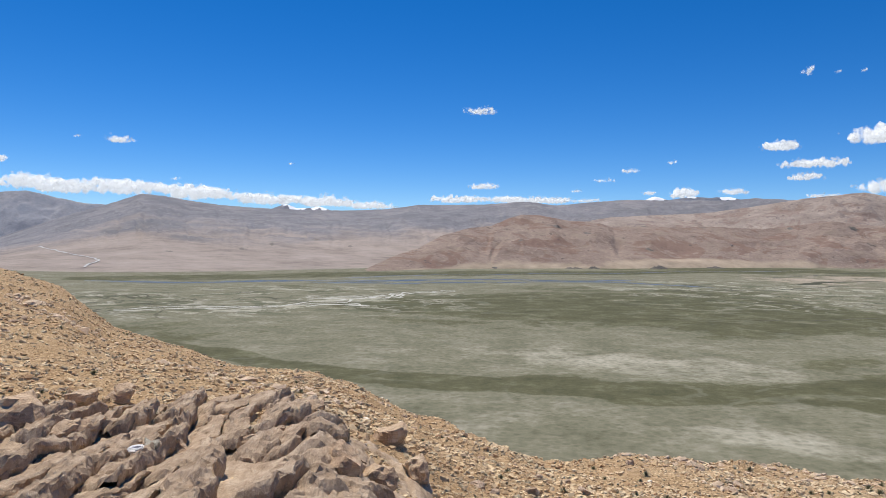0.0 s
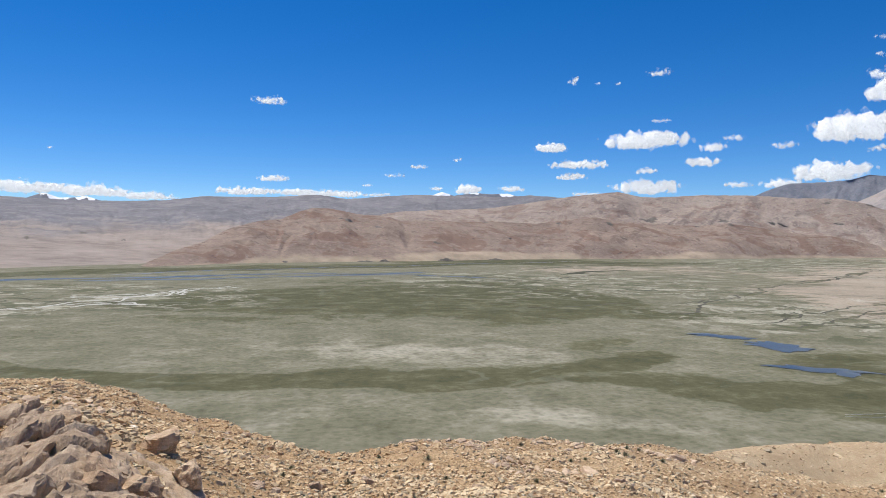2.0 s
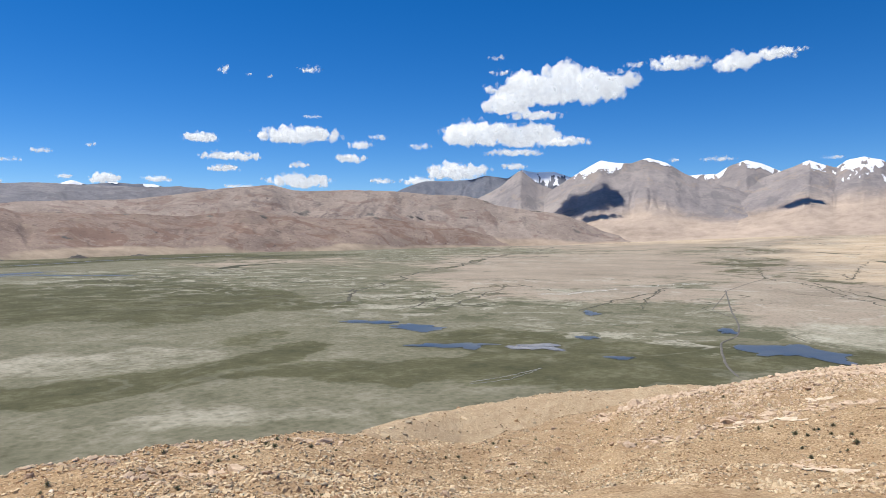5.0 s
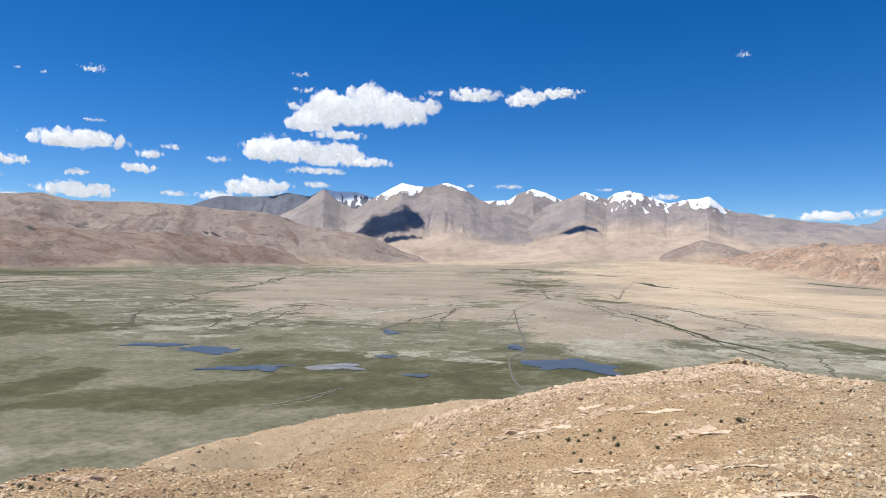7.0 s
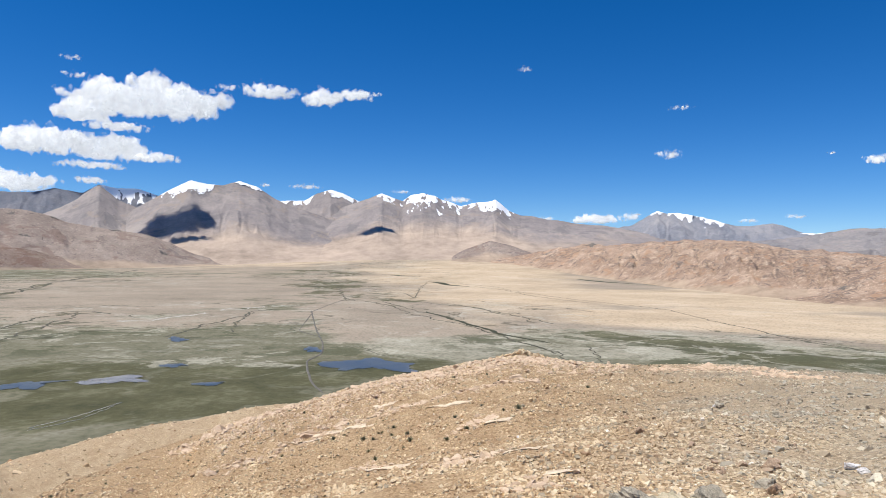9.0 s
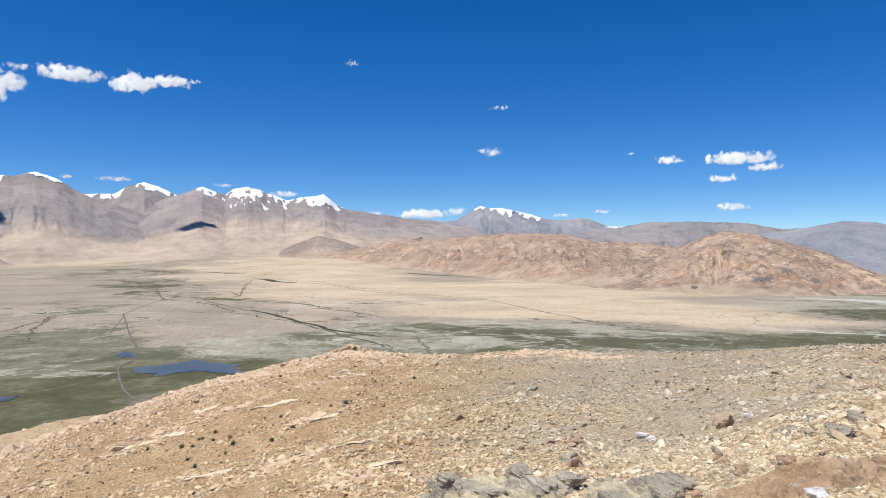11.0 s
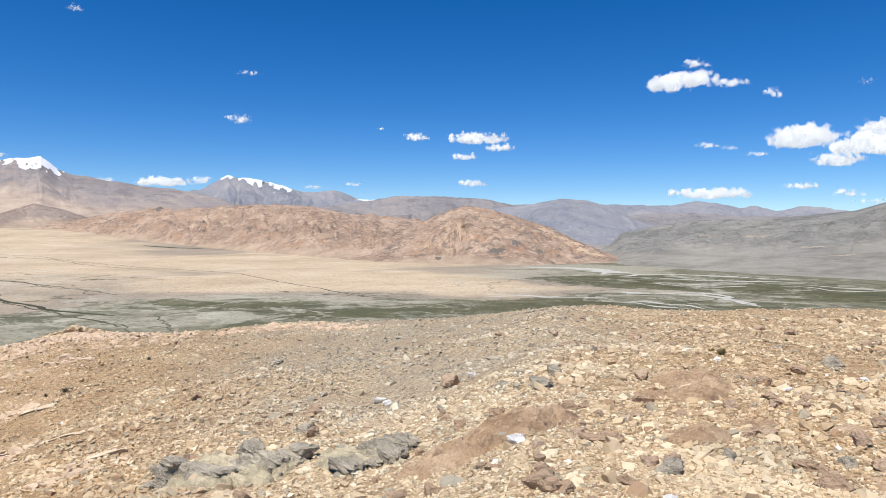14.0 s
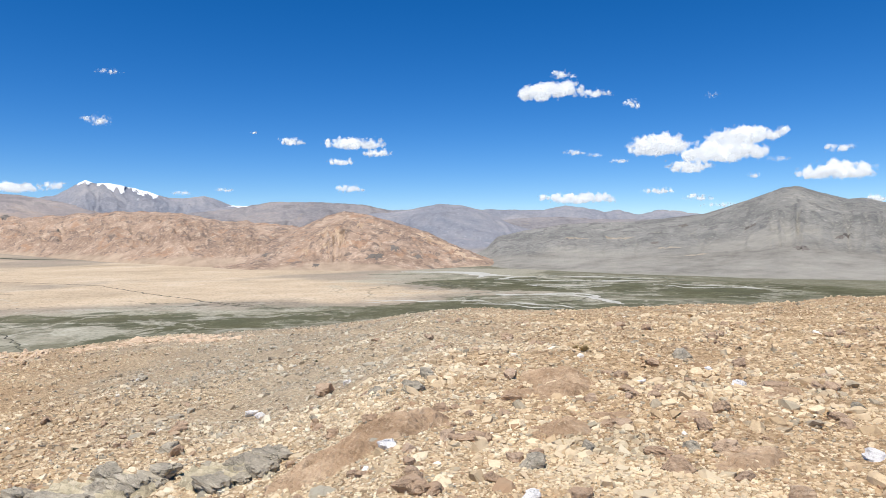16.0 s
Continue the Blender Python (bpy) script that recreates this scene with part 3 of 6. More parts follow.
# ---- the ground ----
# the hilltop: bearing, distance and height (from the eye) of the near slope
NEAR = [
    (160, 10, -1.6), (60, 12, -1.8), (33, 16, -3.0), (25, 15, -3.2), (17, 10, -2.6), (10, 8, -2.2), (2, 9.2, -3.0), (-9, 12, -4.4), (-25, 14.5, -5.1),
    (-33, 15, -5.2), (-40, 17, -6.2), (-48, 20, -7.4), (-57, 24, -8.6), (-65, 25, -8.0), (-74, 24, -7.0), (-85, 20, -4.9), (-100, 22.8, -4.2),
    (-112, 10, -2.5), (-123, 8, -1.65), (-135, 9, -1.6), (-147, 10, -1.62), (-156, 10, -1.6), (-200, 10, -1.6),
]
# its brink: bearing, distance, degrees below the eye
BRINK = [
    (160, 60, 2), (60, 55, 1.0), (33, 50, 1.95), (29, 48, 3.4), (25.5, 45, 6.5), (17, 40, 9.8), (10.3, 35, 10.7), (6.6, 32, 11.7), (3, 27, 13.7), (-2, 22, 15.1),
    (-9, 18.8, 17.2), (-16, 20, 16.35), (-25, 22, 16.3), (-33, 26, 15.85), (-40, 28, 16.4), (-48, 34, 16.9), (-57, 50, 14.15), (-66, 60, 11.9), (-74, 68, 9.7),
    (-85, 75, 7.65), (-92, 66, 8.25), (-102, 60, 7.6), (-107, 55, 7.9), (-118, 48, 7.1), (-123, 45, 6.6), (-135, 45, 6.65), (-147, 48, 5.75), (-156, 50, 4.6), (-200, 60, 2),
]
# the sandy spur below it: bearing, distance, degrees below the eye
SPUR = [(-36, 75, 18.5), (-39, 80, 16.6), (-43, 95, 15.45), (-47, 110, 14.55), (-52, 120, 13.65), (-57, 130, 12.75), (-61.5, 136, 12.3), (-66, 140, 11.95), (-70, 140, 12.4), (-76, 120, 14)]


def ground_height(bearing, r):
    """The height of the bare ground, and how far it is hill."""
    b = (np.asarray(bearing) + 200) % 360 - 200
    x, y = plan(b, r)
    r1, z1, r2 = table(NEAR, b, 1), table(NEAR, b, 2), table(BRINK, b, 1)
    z2 = -r2 * tand(table(BRINK, b, 2))
    inner = -1.6 + (z1 + 1.6) * np.clip(r / r1, 0, 1) ** 1.15
    k = np.clip((r - r1) / (r2 - r1), 0, 1)
    slope = z1 + (z2 - z1) * (k - 0.12 * np.sin(math.pi * k) * (b < -60))
    hill = np.where(r < r1, inner, slope)
    past = np.maximum(r - r2, 0)
    hill = np.where(r > r2, z2 - past * 0.42 - 0.25 * np.minimum(past, 30) ** 1.0, hill)
    bumps = fbm(x * 0.22, y * 0.22, 4, 5) * 0.2 + fbm(x * 1.1, y * 1.1, 3, 9) * 0.07
    hill = hill + bumps * ramped(r, 2, 12) * (1 - 0.7 * ramped(r, 25, 60))
    r3 = table(SPUR, b, 1)
    z3 = -r3 * tand(table(SPUR, b, 2))
    inside = ramped(b, -78, -70) * (1 - ramped(b, -38, -34))
    spur = z3 - (np.hypot(r - r3, 14) - 14) * np.where(r < r3, 0.16, 0.5) - (1 - inside) * 60 + fbm(x * 0.05, y * 0.05, 3, 21) * 0.8
    hill = np.where(r > r2, np.maximum(hill, spur), hill) + EYE
    fan = 78 * ramped(r, 1500, 4100) * np.exp(-((b + 80) / 20) ** 2)
    low = fan + 30 * ramped(r, 2500, 4600) * np.exp(-((b - 15) / 40) ** 2) + fbm(x * 0.004, y * 0.004, 4, 31) * 0.25
    z = soft_max(hill, low, 3.0)
    return z, ramped(hill - low, -1.5, 1.5)


def strata(x, y):
    """Where the pale beds of the hill come to the surface: bands along their strike."""
    along, across = x * 0.94 + y * 0.342, y * 0.94 - x * 0.342
    band = fbm(along * 0.10, across * 0.85, 4, 61) + 0.3 * fbm(along * 0.5, across * 2.2, 3, 66)
    return ramped(band, 0.26, 0.44)


def ashen(x, y):
    """The patch of the hilltop where grey gravel lies instead of tan."""
    b, r = np.degrees(np.arctan2(-x, y)), np.hypot(x, y)
    patch = np.exp(-((b + 111) / 15) ** 2) * ramped(r, 8, 13) * (1 - ramped(r, 42, 56))
    return np.clip(patch * (1 + 0.8 * fbm(x * 0.16, y * 0.16, 4, 58)), 0, 1)


def spread(rows, bearing, r):
    total = np.zeros(np.broadcast(bearing, r).shape)
    for b, d, db, dd, amount in rows:
        q = ((bearing - b) / db) ** 2 + (np.log(np.maximum(r, 1) / d) / dd) ** 2
        total = np.maximum(total, amount * np.exp(-0.7 * q ** 1.5))
    return total


def meadows(bearing, r):
    """Grass that lies in long bands with a crisp edge."""
    total = np.zeros(np.broadcast(bearing, r).shape)
    for amount, rows in MEADOWS:
        near, far = np.log(table(rows, bearing, 1)), np.log(table(rows, bearing, 2))
        inside = 1 - np.abs(np.log(np.maximum(r, 1)) - (near + far) / 2) / ((far - near) / 2)
        ends = np.minimum(bearing - rows[-1][0], rows[0][0] - bearing)
        total = np.maximum(total, amount * np.clip(0.5 + 0.8 * inside, 0, 0.92) * ramped(ends, -2.5, 2.0))
    return total


def beside_creeks(x, y):
    """1 on the banks of the creeks, falling to 0 away from them."""
    total = np.zeros(x.shape)
    for width, bends in CREEKS[3:] + CREEKS_SAND:
        p = np.array([plan(b, d) for b, d in bends])
        pad = 12 * width
        m = (x > p[:, 0].min() - pad) & (x < p[:, 0].max() + pad) & (y > p[:, 1].min() - pad) & (y < p[:, 1].max() + pad)
        q, best = np.stack([x[m], y[m]], -1), np.full(m.sum(), 1e9)
        for a, c in zip(p[:-1], p[1:]):
            k = np.clip((q - a) @ (c - a) / ((c - a) @ (c - a)), 0, 1)
            best = np.minimum(best, np.hypot(*(q - a - k[:, None] * (c - a)).T))
        total[m] = np.maximum(total[m], np.exp(-best / (2.2 * width)))
    return total


def build_ground():
    bearings = np.concatenate([np.arange(-166, 44, 0.3), np.arange(44, 194, 3.0)])
    radii = np.concatenate([[0.004, 0.4, 0.8], np.geomspace(1.2, 80, 210), np.geomspace(81.5, 4950, 330)])
    b, r = np.meshgrid(bearings, radii)
    z, hill = ground_height(b, r)
    x, y = plan(b, r)
    wb = b + fbm(x * 0.004, y * 0.004, 4, 41) * 3.0
    wr = r * (1 + 0.10 * fbm(x * 0.005, y * 0.005, 4, 45))
    # brown soil; its rise from bearing -45 to 0 paints in slope shade
    fields = {"hill": hill, "ash": ashen(x, y), "pale": strata(x, y), "grass": np.maximum(np.maximum(spread(GREEN1 + GREEN2, wb, wr), meadows(b + 1.2 * fbm(x * 0.006, y * 0.006, 4, 41), r * (1 + 0.035 * fbm(x * 0.008, y * 0.008, 4, 45)))), 0.5 * beside_creeks(x, y)), "salt": spread(PALE, wb, wr), "sand": spread(SAND, wb, wr), "marsh": spread(MARSH, b, r), "umber_shade": np.maximum(np.maximum(np.maximum(ramped(b + 6 * fbm(x * 0.06, y * 0.06, 3, 47), -108, -90) * (0.74 + 0.26 * ramped(b, -45, 0)) * (1 - ramped(b, 150, 190)), 0.55 * (1 - ramped(b + 6 * fbm(x * 0.2, y * 0.2, 3, 49), -136, -120))), 0), 0.6 * (1 - ramped(r, 1, 4))) * (1 - 0.85 * ramped(r, 62, 90))}
    me = mesh_from("ground", np.stack([x, y, z], -1).reshape(-1, 3), grid_faces(len(radii), len(bearings), True), True, fields)
    me.materials.append(GROUND)
    tagged(new("ground", me), "stony tan hilltop falling to a wide marshy valley plain", "ground", kind="structure")


build_ground()


# ---- the mountains ----
def gullies(s, d, width, seed, octaves=4):
    """Ribs and gullies that run down a slope. s: metres along the range, d: metres down from its crest."""
    s = s + 0.5 * width * fbm(s / (2.5 * width), d / (2.5 * width), 3, seed + 50)
    total, amp = 0.0, 1.0
    for i in range(octaves):
        k = 1.9 ** i / width
        total = total + amp * (0.75 - 2 * np.abs(perlin(s * k, d * k * 0.45, seed + i)))
        amp *= 0.55
    return total


SURFACE = {}


def smooth_rows(x, times):
    for _ in range(times):
        x[1:-1] = (x[:-2] + 2 * x[1:-1] + x[2:]) / 4
    return x


def build_range(name, label, crest, foot, back, material, step=0.1, rows=64, relief=0.1, width=220.0, jag=0.03, seed=0, fan=0.3, soft=0.5, power=1.3, spread_out=0.8, snow=(), bands=0.0, group=""):
    """A range between its foot and its crest. crest: bearing, degrees above the eye; foot: bearing, distance; back: the distance of the crest."""
    b = np.arange(min(c[0] for c in crest), max(c[0] for c in crest) + step / 2, step)
    rc, rf = table(back, b, 1), table(foot, b, 1)
    el = smooth_rows(table(crest, b, 1), int(0.2 / step)) + jag * fbm(b * 1.1, b * 0 + seed, 5, seed, 0.55)
    zc = EYE + rc * tand(el)
    zf = ground_height(b, rf)[0] - 2.5
    zc = np.maximum(zc, zf + 1)
    u = np.concatenate([np.linspace(0, 1, rows), [1.12, 1.4]])[:, None]
    v = np.minimum(u, 1)
    r = rf + (rc - rf) * u
    x, y = plan(b, r)
    # ribs spread out below each summit
    s, d = -np.radians(b) * rc.mean() + 0 * u, rc - r
    lean = smooth_rows(np.gradient(zc, -np.radians(b) * rc.mean()), int(1.2 / step))
    ribs = gullies(s + spread_out * d * np.clip(lean, -0.5, 0.5), d, width, seed)
    swell = fbm(x / width * 0.55, y / width * 0.55, 5, seed + 20, 0.5)
    fold = ribs * (1 - soft) + 1.6 * swell * soft
    hump = np.sin(math.pi * v ** 0.8) ** 0.8 * ramped(v, fan * 0.5, fan + 0.25)
    z = zf + (zc - zf) * v ** power + fold * relief * (zc - zf) * hump
    if bands:
        # worn beds that step up the slope
        q = (z - zf) / (0.16 * (zc - zf).max()) + 0.5 * swell
        z = z + bands * (zc - zf) * (ramped(q - np.floor(q), 0.55, 0.95) - (q - np.floor(q))) * hump
    # no fold stands above the skyline
    limit = EYE + r * tand(el)
    room = limit - z
    z = limit - soft_max(room, 0.003 * r * (1 - v) + 0 * room, 4.0) * (v < 1) - np.where(v < 1, 0, limit - zc)
    z = np.where(u > 1, zc - (u - 1) * (rc - rf) * 0.5, z)
    steep = np.clip(0.42 + 0.4 * ribs, 0, 1) * ramped(v, fan * 0.7, fan + 0.3)
    lowland = 1 - ramped(v + 0.10 * swell + 0.02 * ribs, fan * 0.2, fan * 2.0 + 0.12)
    verts = np.stack([x, y, z], -1)
    faces = grid_faces(*z.shape)
    top = tagged(new(name, mesh_from(name, verts.reshape(-1, 3), faces, True, {"crag": steep, "fan": lowland})), label, "mountain", group)
    top.data.materials.append(material)
    SURFACE[top.name] = (b, r[:rows], z[:rows])
    below = el - np.degrees(np.arctan2(z - EYE, r))
    streaks = fbm(s / 42, d / 130, 4, seed + 70, 0.6)
    # snow: bearings of both ends, depth in degrees, raggedness
    for b0, b1, deep, ragged in snow:
        near = np.clip(np.minimum(b - b1, b0 - b) / (0.22 * (b0 - b1)), -1, 1)
        cover = 0.2 + 0.8 * near - below / deep + ragged * (streaks - 0.25 * ribs)
        cover = np.where(near < -0.35, -2.0, cover)
        f = faces[((cover > -0.6) & (u <= 1.0)).ravel()[faces].sum(1) >= 4]
        if len(f) < 4:
            continue
        used, index = np.unique(f, return_inverse=True)
        lifted = verts.reshape(-1, 3)[used] * (1 - 4 / rc.mean(), 1 - 4 / rc.mean(), 1) + (0, 0, 0.8)
        part("snow_field", mesh_from("snow_field", lifted, index.reshape(-1, 4), True, {"cover": cover.ravel()[used]}), SNOW, top, "white snow lying on the summit")
    return top


# grey rock; its slight violet cast is haze mixed into the base colour
GREY_ROCK = rock_material("grey_rock", [(0.165, 0.165, 0.18), (0.215, 0.21, 0.222), (0.275, 0.26, 0.258)], (0.125, 0.12, 0.13), 0.012, 10, (0.31, 0.26, 0.225), 0.5, 0.8, [(3.0, 0.58, (0.34, 0.30, 0.27), 0.4), (0.5, 0.53, (0.19, 0.19, 0.205), 0.55)], 0.55)
# the blue of these two is distance haze put into the rock colour
HAZE_BLUE_ROCK = rock_material("haze_blue_rock", [(0.135, 0.15, 0.185), (0.175, 0.185, 0.215), (0.22, 0.22, 0.24)], (0.11, 0.12, 0.145), 0.012, 10, (0.28, 0.26, 0.25), 0.5, 0.8)
HAZE_TINT_ROCK = rock_material("haze_tint_rock", [(0.20, 0.215, 0.25), (0.26, 0.265, 0.29), (0.33, 0.32, 0.325)], (0.165, 0.175, 0.205), 0.012, 8, (0.34, 0.31, 0.29), 0.5, 0.8)
BROWN_ROCK = rock_material("brown_rock", [(0.215, 0.16, 0.13), (0.275, 0.21, 0.17), (0.34, 0.265, 0.21)], (0.15, 0.105, 0.09), 0.015, 9, (0.40, 0.32, 0.235), 0.6, 0.78, [(0.5, 0.52, (0.245, 0.145, 0.11), 0.6), (0.9, 0.56, (0.36, 0.29, 0.22), 0.5), (2.0, 0.58, (0.38, 0.30, 0.22), 0.5), (2.6, 0.60, (0.12, 0.10, 0.095), 0.7)], 0.5)
PALE_ROCK = rock_material("pale_rock", [(0.225, 0.205, 0.205), (0.29, 0.258, 0.248), (0.36, 0.318, 0.292)], (0.18, 0.17, 0.172), 0.008, 7, (0.44, 0.352, 0.28), 0.45, 0.8, [(0.6, 0.54, (0.215, 0.205, 0.21), 0.5), (0.9, 0.55, (0.42, 0.34, 0.28), 0.5), (2.5, 0.62, (0.40, 0.335, 0.285), 0.4)], 0.25)
TAN_ROCK = rock_material("tan_rock", [(0.29, 0.205, 0.15), (0.41, 0.295, 0.215), (0.55, 0.415, 0.31)], (0.19, 0.145, 0.12), 0.02, 14, (0.45, 0.345, 0.25), 0.7, 0.72, [(0.8, 0.55, (0.56, 0.325, 0.19), 0.55), (3.2, 0.565, (0.76, 0.61, 0.46), 0.8), (2.2, 0.555, (0.20, 0.165, 0.145), 0.7)], 0.7)
RIDGE_ROCK = rock_material("ridge_rock", [(0.255, 0.205, 0.172), (0.315, 0.255, 0.215), (0.385, 0.32, 0.268)], (0.16, 0.13, 0.12), 0.014, 9, (0.41, 0.32, 0.24), 0.6, 0.78, [(0.5, 0.53, (0.265, 0.175, 0.14), 0.5), (0.9, 0.57, (0.38, 0.32, 0.26), 0.5), (2.5, 0.60, (0.14, 0.12, 0.115), 0.7)], 0.5)
FAR_ROCK = rock_material("far_rock", [(0.20, 0.195, 0.205), (0.265, 0.25, 0.25), (0.34, 0.305, 0.285)], (0.155, 0.15, 0.155), 0.012, 10, (0.36, 0.305, 0.26), 0.6, 0.75, [(2.0, 0.58, (0.42, 0.345, 0.285), 0.5)])
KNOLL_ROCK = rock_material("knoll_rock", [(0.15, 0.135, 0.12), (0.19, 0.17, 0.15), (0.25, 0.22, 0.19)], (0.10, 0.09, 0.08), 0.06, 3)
SLATE_ROCK = rock_material("slate_rock", [(0.19, 0.188, 0.172), (0.26, 0.254, 0.23), (0.35, 0.335, 0.295)], (0.14, 0.138, 0.13), 0.02, 12, (0.315, 0.297, 0.255), 0.7, 0.72, [(1.5, 0.57, (0.18, 0.178, 0.165), 0.6), (3.0, 0.58, (0.48, 0.43, 0.35), 0.5)], 0.65)

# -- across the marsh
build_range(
    "far_ridge", "distant ridge tinted blue grey for haze, behind the long range",
    [(60, 2.4), (45, 2.9), (36.5, 2.7), (32.73, 3.24), (31.21, 3.43), (30.17, 3.24), (29.28, 3.0), (27.46, 2.66), (25.58, 2.6), (24.04, 2.26), (20, 1.2)], [(60, 4000), (20, 4000)], [(60, 4600), (20, 4600)], HAZE_TINT_ROCK, rows=40, relief=0.16, width=260, seed=90, fan=0.1, soft=0.3)
valley_side = build_range(
    "mountain_range", "long grey mountain range beyond the plain",
    [(60, -1.0), (37.71, -0.6), (32.71, 0.09), (30.68, 0.92), (28.19, 1.89), (25.97, 2.63), (23.65, 3.52), (22.06, 3.41), (20.01, 3.08), (17.91, 2.83), (15.33, 2.68), (11.33, 2.58), (7.68, 2.61), (4.44, 2.8), (2.11, 3.16), (-0.7, 3.19), (-3.51, 3.26), (-6.77, 3.52), (-9.3, 3.2),
     (-12.23, 3.48), (-14.89, 3.65), (-17.91, 3.58), (-22.45, 3.53), (-24.42, 3.67), (-26.63, 3.5), (-31, 3.2), (-34.9, 3.0), (-44, 2.6), (-52, 1.2), (-60, -0.4)],
    [(60, 1250), (29, 1280), (17, 1300), (8.6, 1450), (0, 1700), (-19, 2300), (-33, 2700), (-51, 3300), (-60, 3500)],
    [(60, 3900), (0, 3900), (-40, 3900), (-60, 3700)], GREY_ROCK, relief=0.07, width=230, seed=100, fan=0.45, soft=0.3, power=1.55, bands=0.006, spread_out=1.2)
build_range(
    "distant_peak", "distant mountain peak with snow, tinted blue grey for haze", [(17, 1.6), (14.2, 2.55), (12.9, 3.05), (12.0, 2.7), (11.0, 2.75), (10.2, 2.88), (9, 2.55), (7, 1.6)], [(17, 3930), (7, 3930)], [(17, 4600), (7, 4600)], HAZE_BLUE_ROCK, rows=40, relief=0.2, width=80, seed=820, fan=0.05,
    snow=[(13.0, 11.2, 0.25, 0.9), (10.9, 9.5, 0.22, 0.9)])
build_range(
    "distant_peak", "distant mountain peak with snow, tinted blue grey for haze", [(-14.5, 2.2), (-16, 3.5), (-17.0, 3.9), (-18, 3.6), (-19.8, 3.85), (-21, 3.75), (-22.4, 3.8), (-24, 3.4), (-26, 2.2)], [(-14.5, 3930), (-26, 3930)], [(-14.5, 4600), (-26, 4600)], HAZE_BLUE_ROCK, rows=40, relief=0.2, width=80,
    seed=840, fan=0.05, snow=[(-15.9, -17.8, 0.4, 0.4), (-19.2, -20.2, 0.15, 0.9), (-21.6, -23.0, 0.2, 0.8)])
build_range(
    "brown_ridge", "long brown ridge ending in a dark rocky spit",
    [(-8, 1.1), (-10.73, 1.75), (-13.43, 2.23), (-16.65, 2.4), (-20.87, 2.58), (-23.94, 3.0), (-27.54, 3.57), (-30.76, 3.89), (-31.44, 3.92), (-33.0, 3.54), (-34.16, 3.48), (-37.82, 3.62), (-41.21, 3.55), (-44.29, 3.28), (-46.99, 3.21), (-48.36, 2.91), (-49.74, 2.39), (-52.53, 1.97), (-54.87, 1.72),
     (-56.75, 1.04), (-58.17, 0.36), (-60.05, -0.18), (-61.45, -0.4)],
    [(-8, 2500), (-25, 2700), (-33, 2800), (-51, 3150), (-61.5, 3400)], [(-8, 3200), (-25, 3450), (-40, 3600), (-61.5, 3560)], RIDGE_ROCK, rows=80, relief=0.09, width=210, seed=150, fan=0.1, soft=0.6, power=1.0, bands=0.012)
build_range(
    "brown_hills", "low bare reddish brown hills along the far shore",
    [(6.71, -2.36), (3.93, -1.03), (2.07, -0.45), (0.2, 0.61), (-2.13, 1.29), (-4.0, 1.49), (-5.62, 2.21), (-6.55, 2.45), (-8.16, 2.36), (-10.0, 2.0), (-12.7, 1.79), (-13.82, 1.43), (-16.65, 1.56), (-18.73, 1.42), (-21.31, 1.51), (-24.83, 1.33), (-26.64, 1.58), (-29.38, 1.89), (-32.16, 1.54),
     (-35.79, 1.28), (-37.43, 1.23), (-39.52, 1.45), (-41.67, 1.13), (-43.87, 0.72), (-47.02, 0.44), (-48.85, 0.0), (-51.16, -0.57), (-52.56, -0.84)],
    [(6.7, 1430), (3.9, 1490), (-0.8, 1620), (-10, 1760), (-15.3, 1840), (-26.8, 2230), (-36.9, 2500), (-44.3, 2900), (-52.5, 3200)],
    [(6.7, 1500), (-1, 2000), (-7, 2300), (-20, 2500), (-40, 3050), (-52.5, 3300)], BROWN_ROCK, rows=90, relief=0.095, width=190, seed=200, fan=0.05, soft=0.6, power=0.85, bands=0.012)

# -- the snow mountains, one ridge before another
build_range(
    "snow_mountain", "far ridge tinted blue grey for haze, snow in its hollows",
    [(-37, 1.6), (-39.93, 2.71), (-41.22, 3.42), (-42.52, 4.0), (-43.83, 4.4), (-46.07, 4.42), (-47.65, 4.51), (-48.79, 4.86), (-50.64, 4.6), (-51.7, 5.3), (-52.96, 5.05), (-54.36, 5.12), (-55.53, 4.72), (-56.71, 4.46), (-58.12, 4.1), (-62, 3.0)], [(-37, 4150), (-62, 4150)], [(-37, 4820), (-62, 4820)], HAZE_BLUE_ROCK,
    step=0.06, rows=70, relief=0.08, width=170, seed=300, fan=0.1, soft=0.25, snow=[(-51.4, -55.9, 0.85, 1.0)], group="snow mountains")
build_range(
    "snow_mountain", "grey brown shoulder below the snow",
    [(-42, 0.7), (-45.2, 1.79), (-47.68, 2.76), (-49.73, 3.73), (-50.87, 4.68), (-51.7, 5.27), (-52.97, 4.26), (-54.14, 3.72), (-55.32, 3.22), (-56.26, 2.67), (-58, 1.6)], [(-42, 3600), (-58, 3550)], [(-42, 4600), (-58, 4600)], PALE_ROCK,
    step=0.07, rows=70, relief=0.05, jag=0.06, width=260, seed=310, fan=0.3, soft=0.85, power=1.15, group="snow mountains")
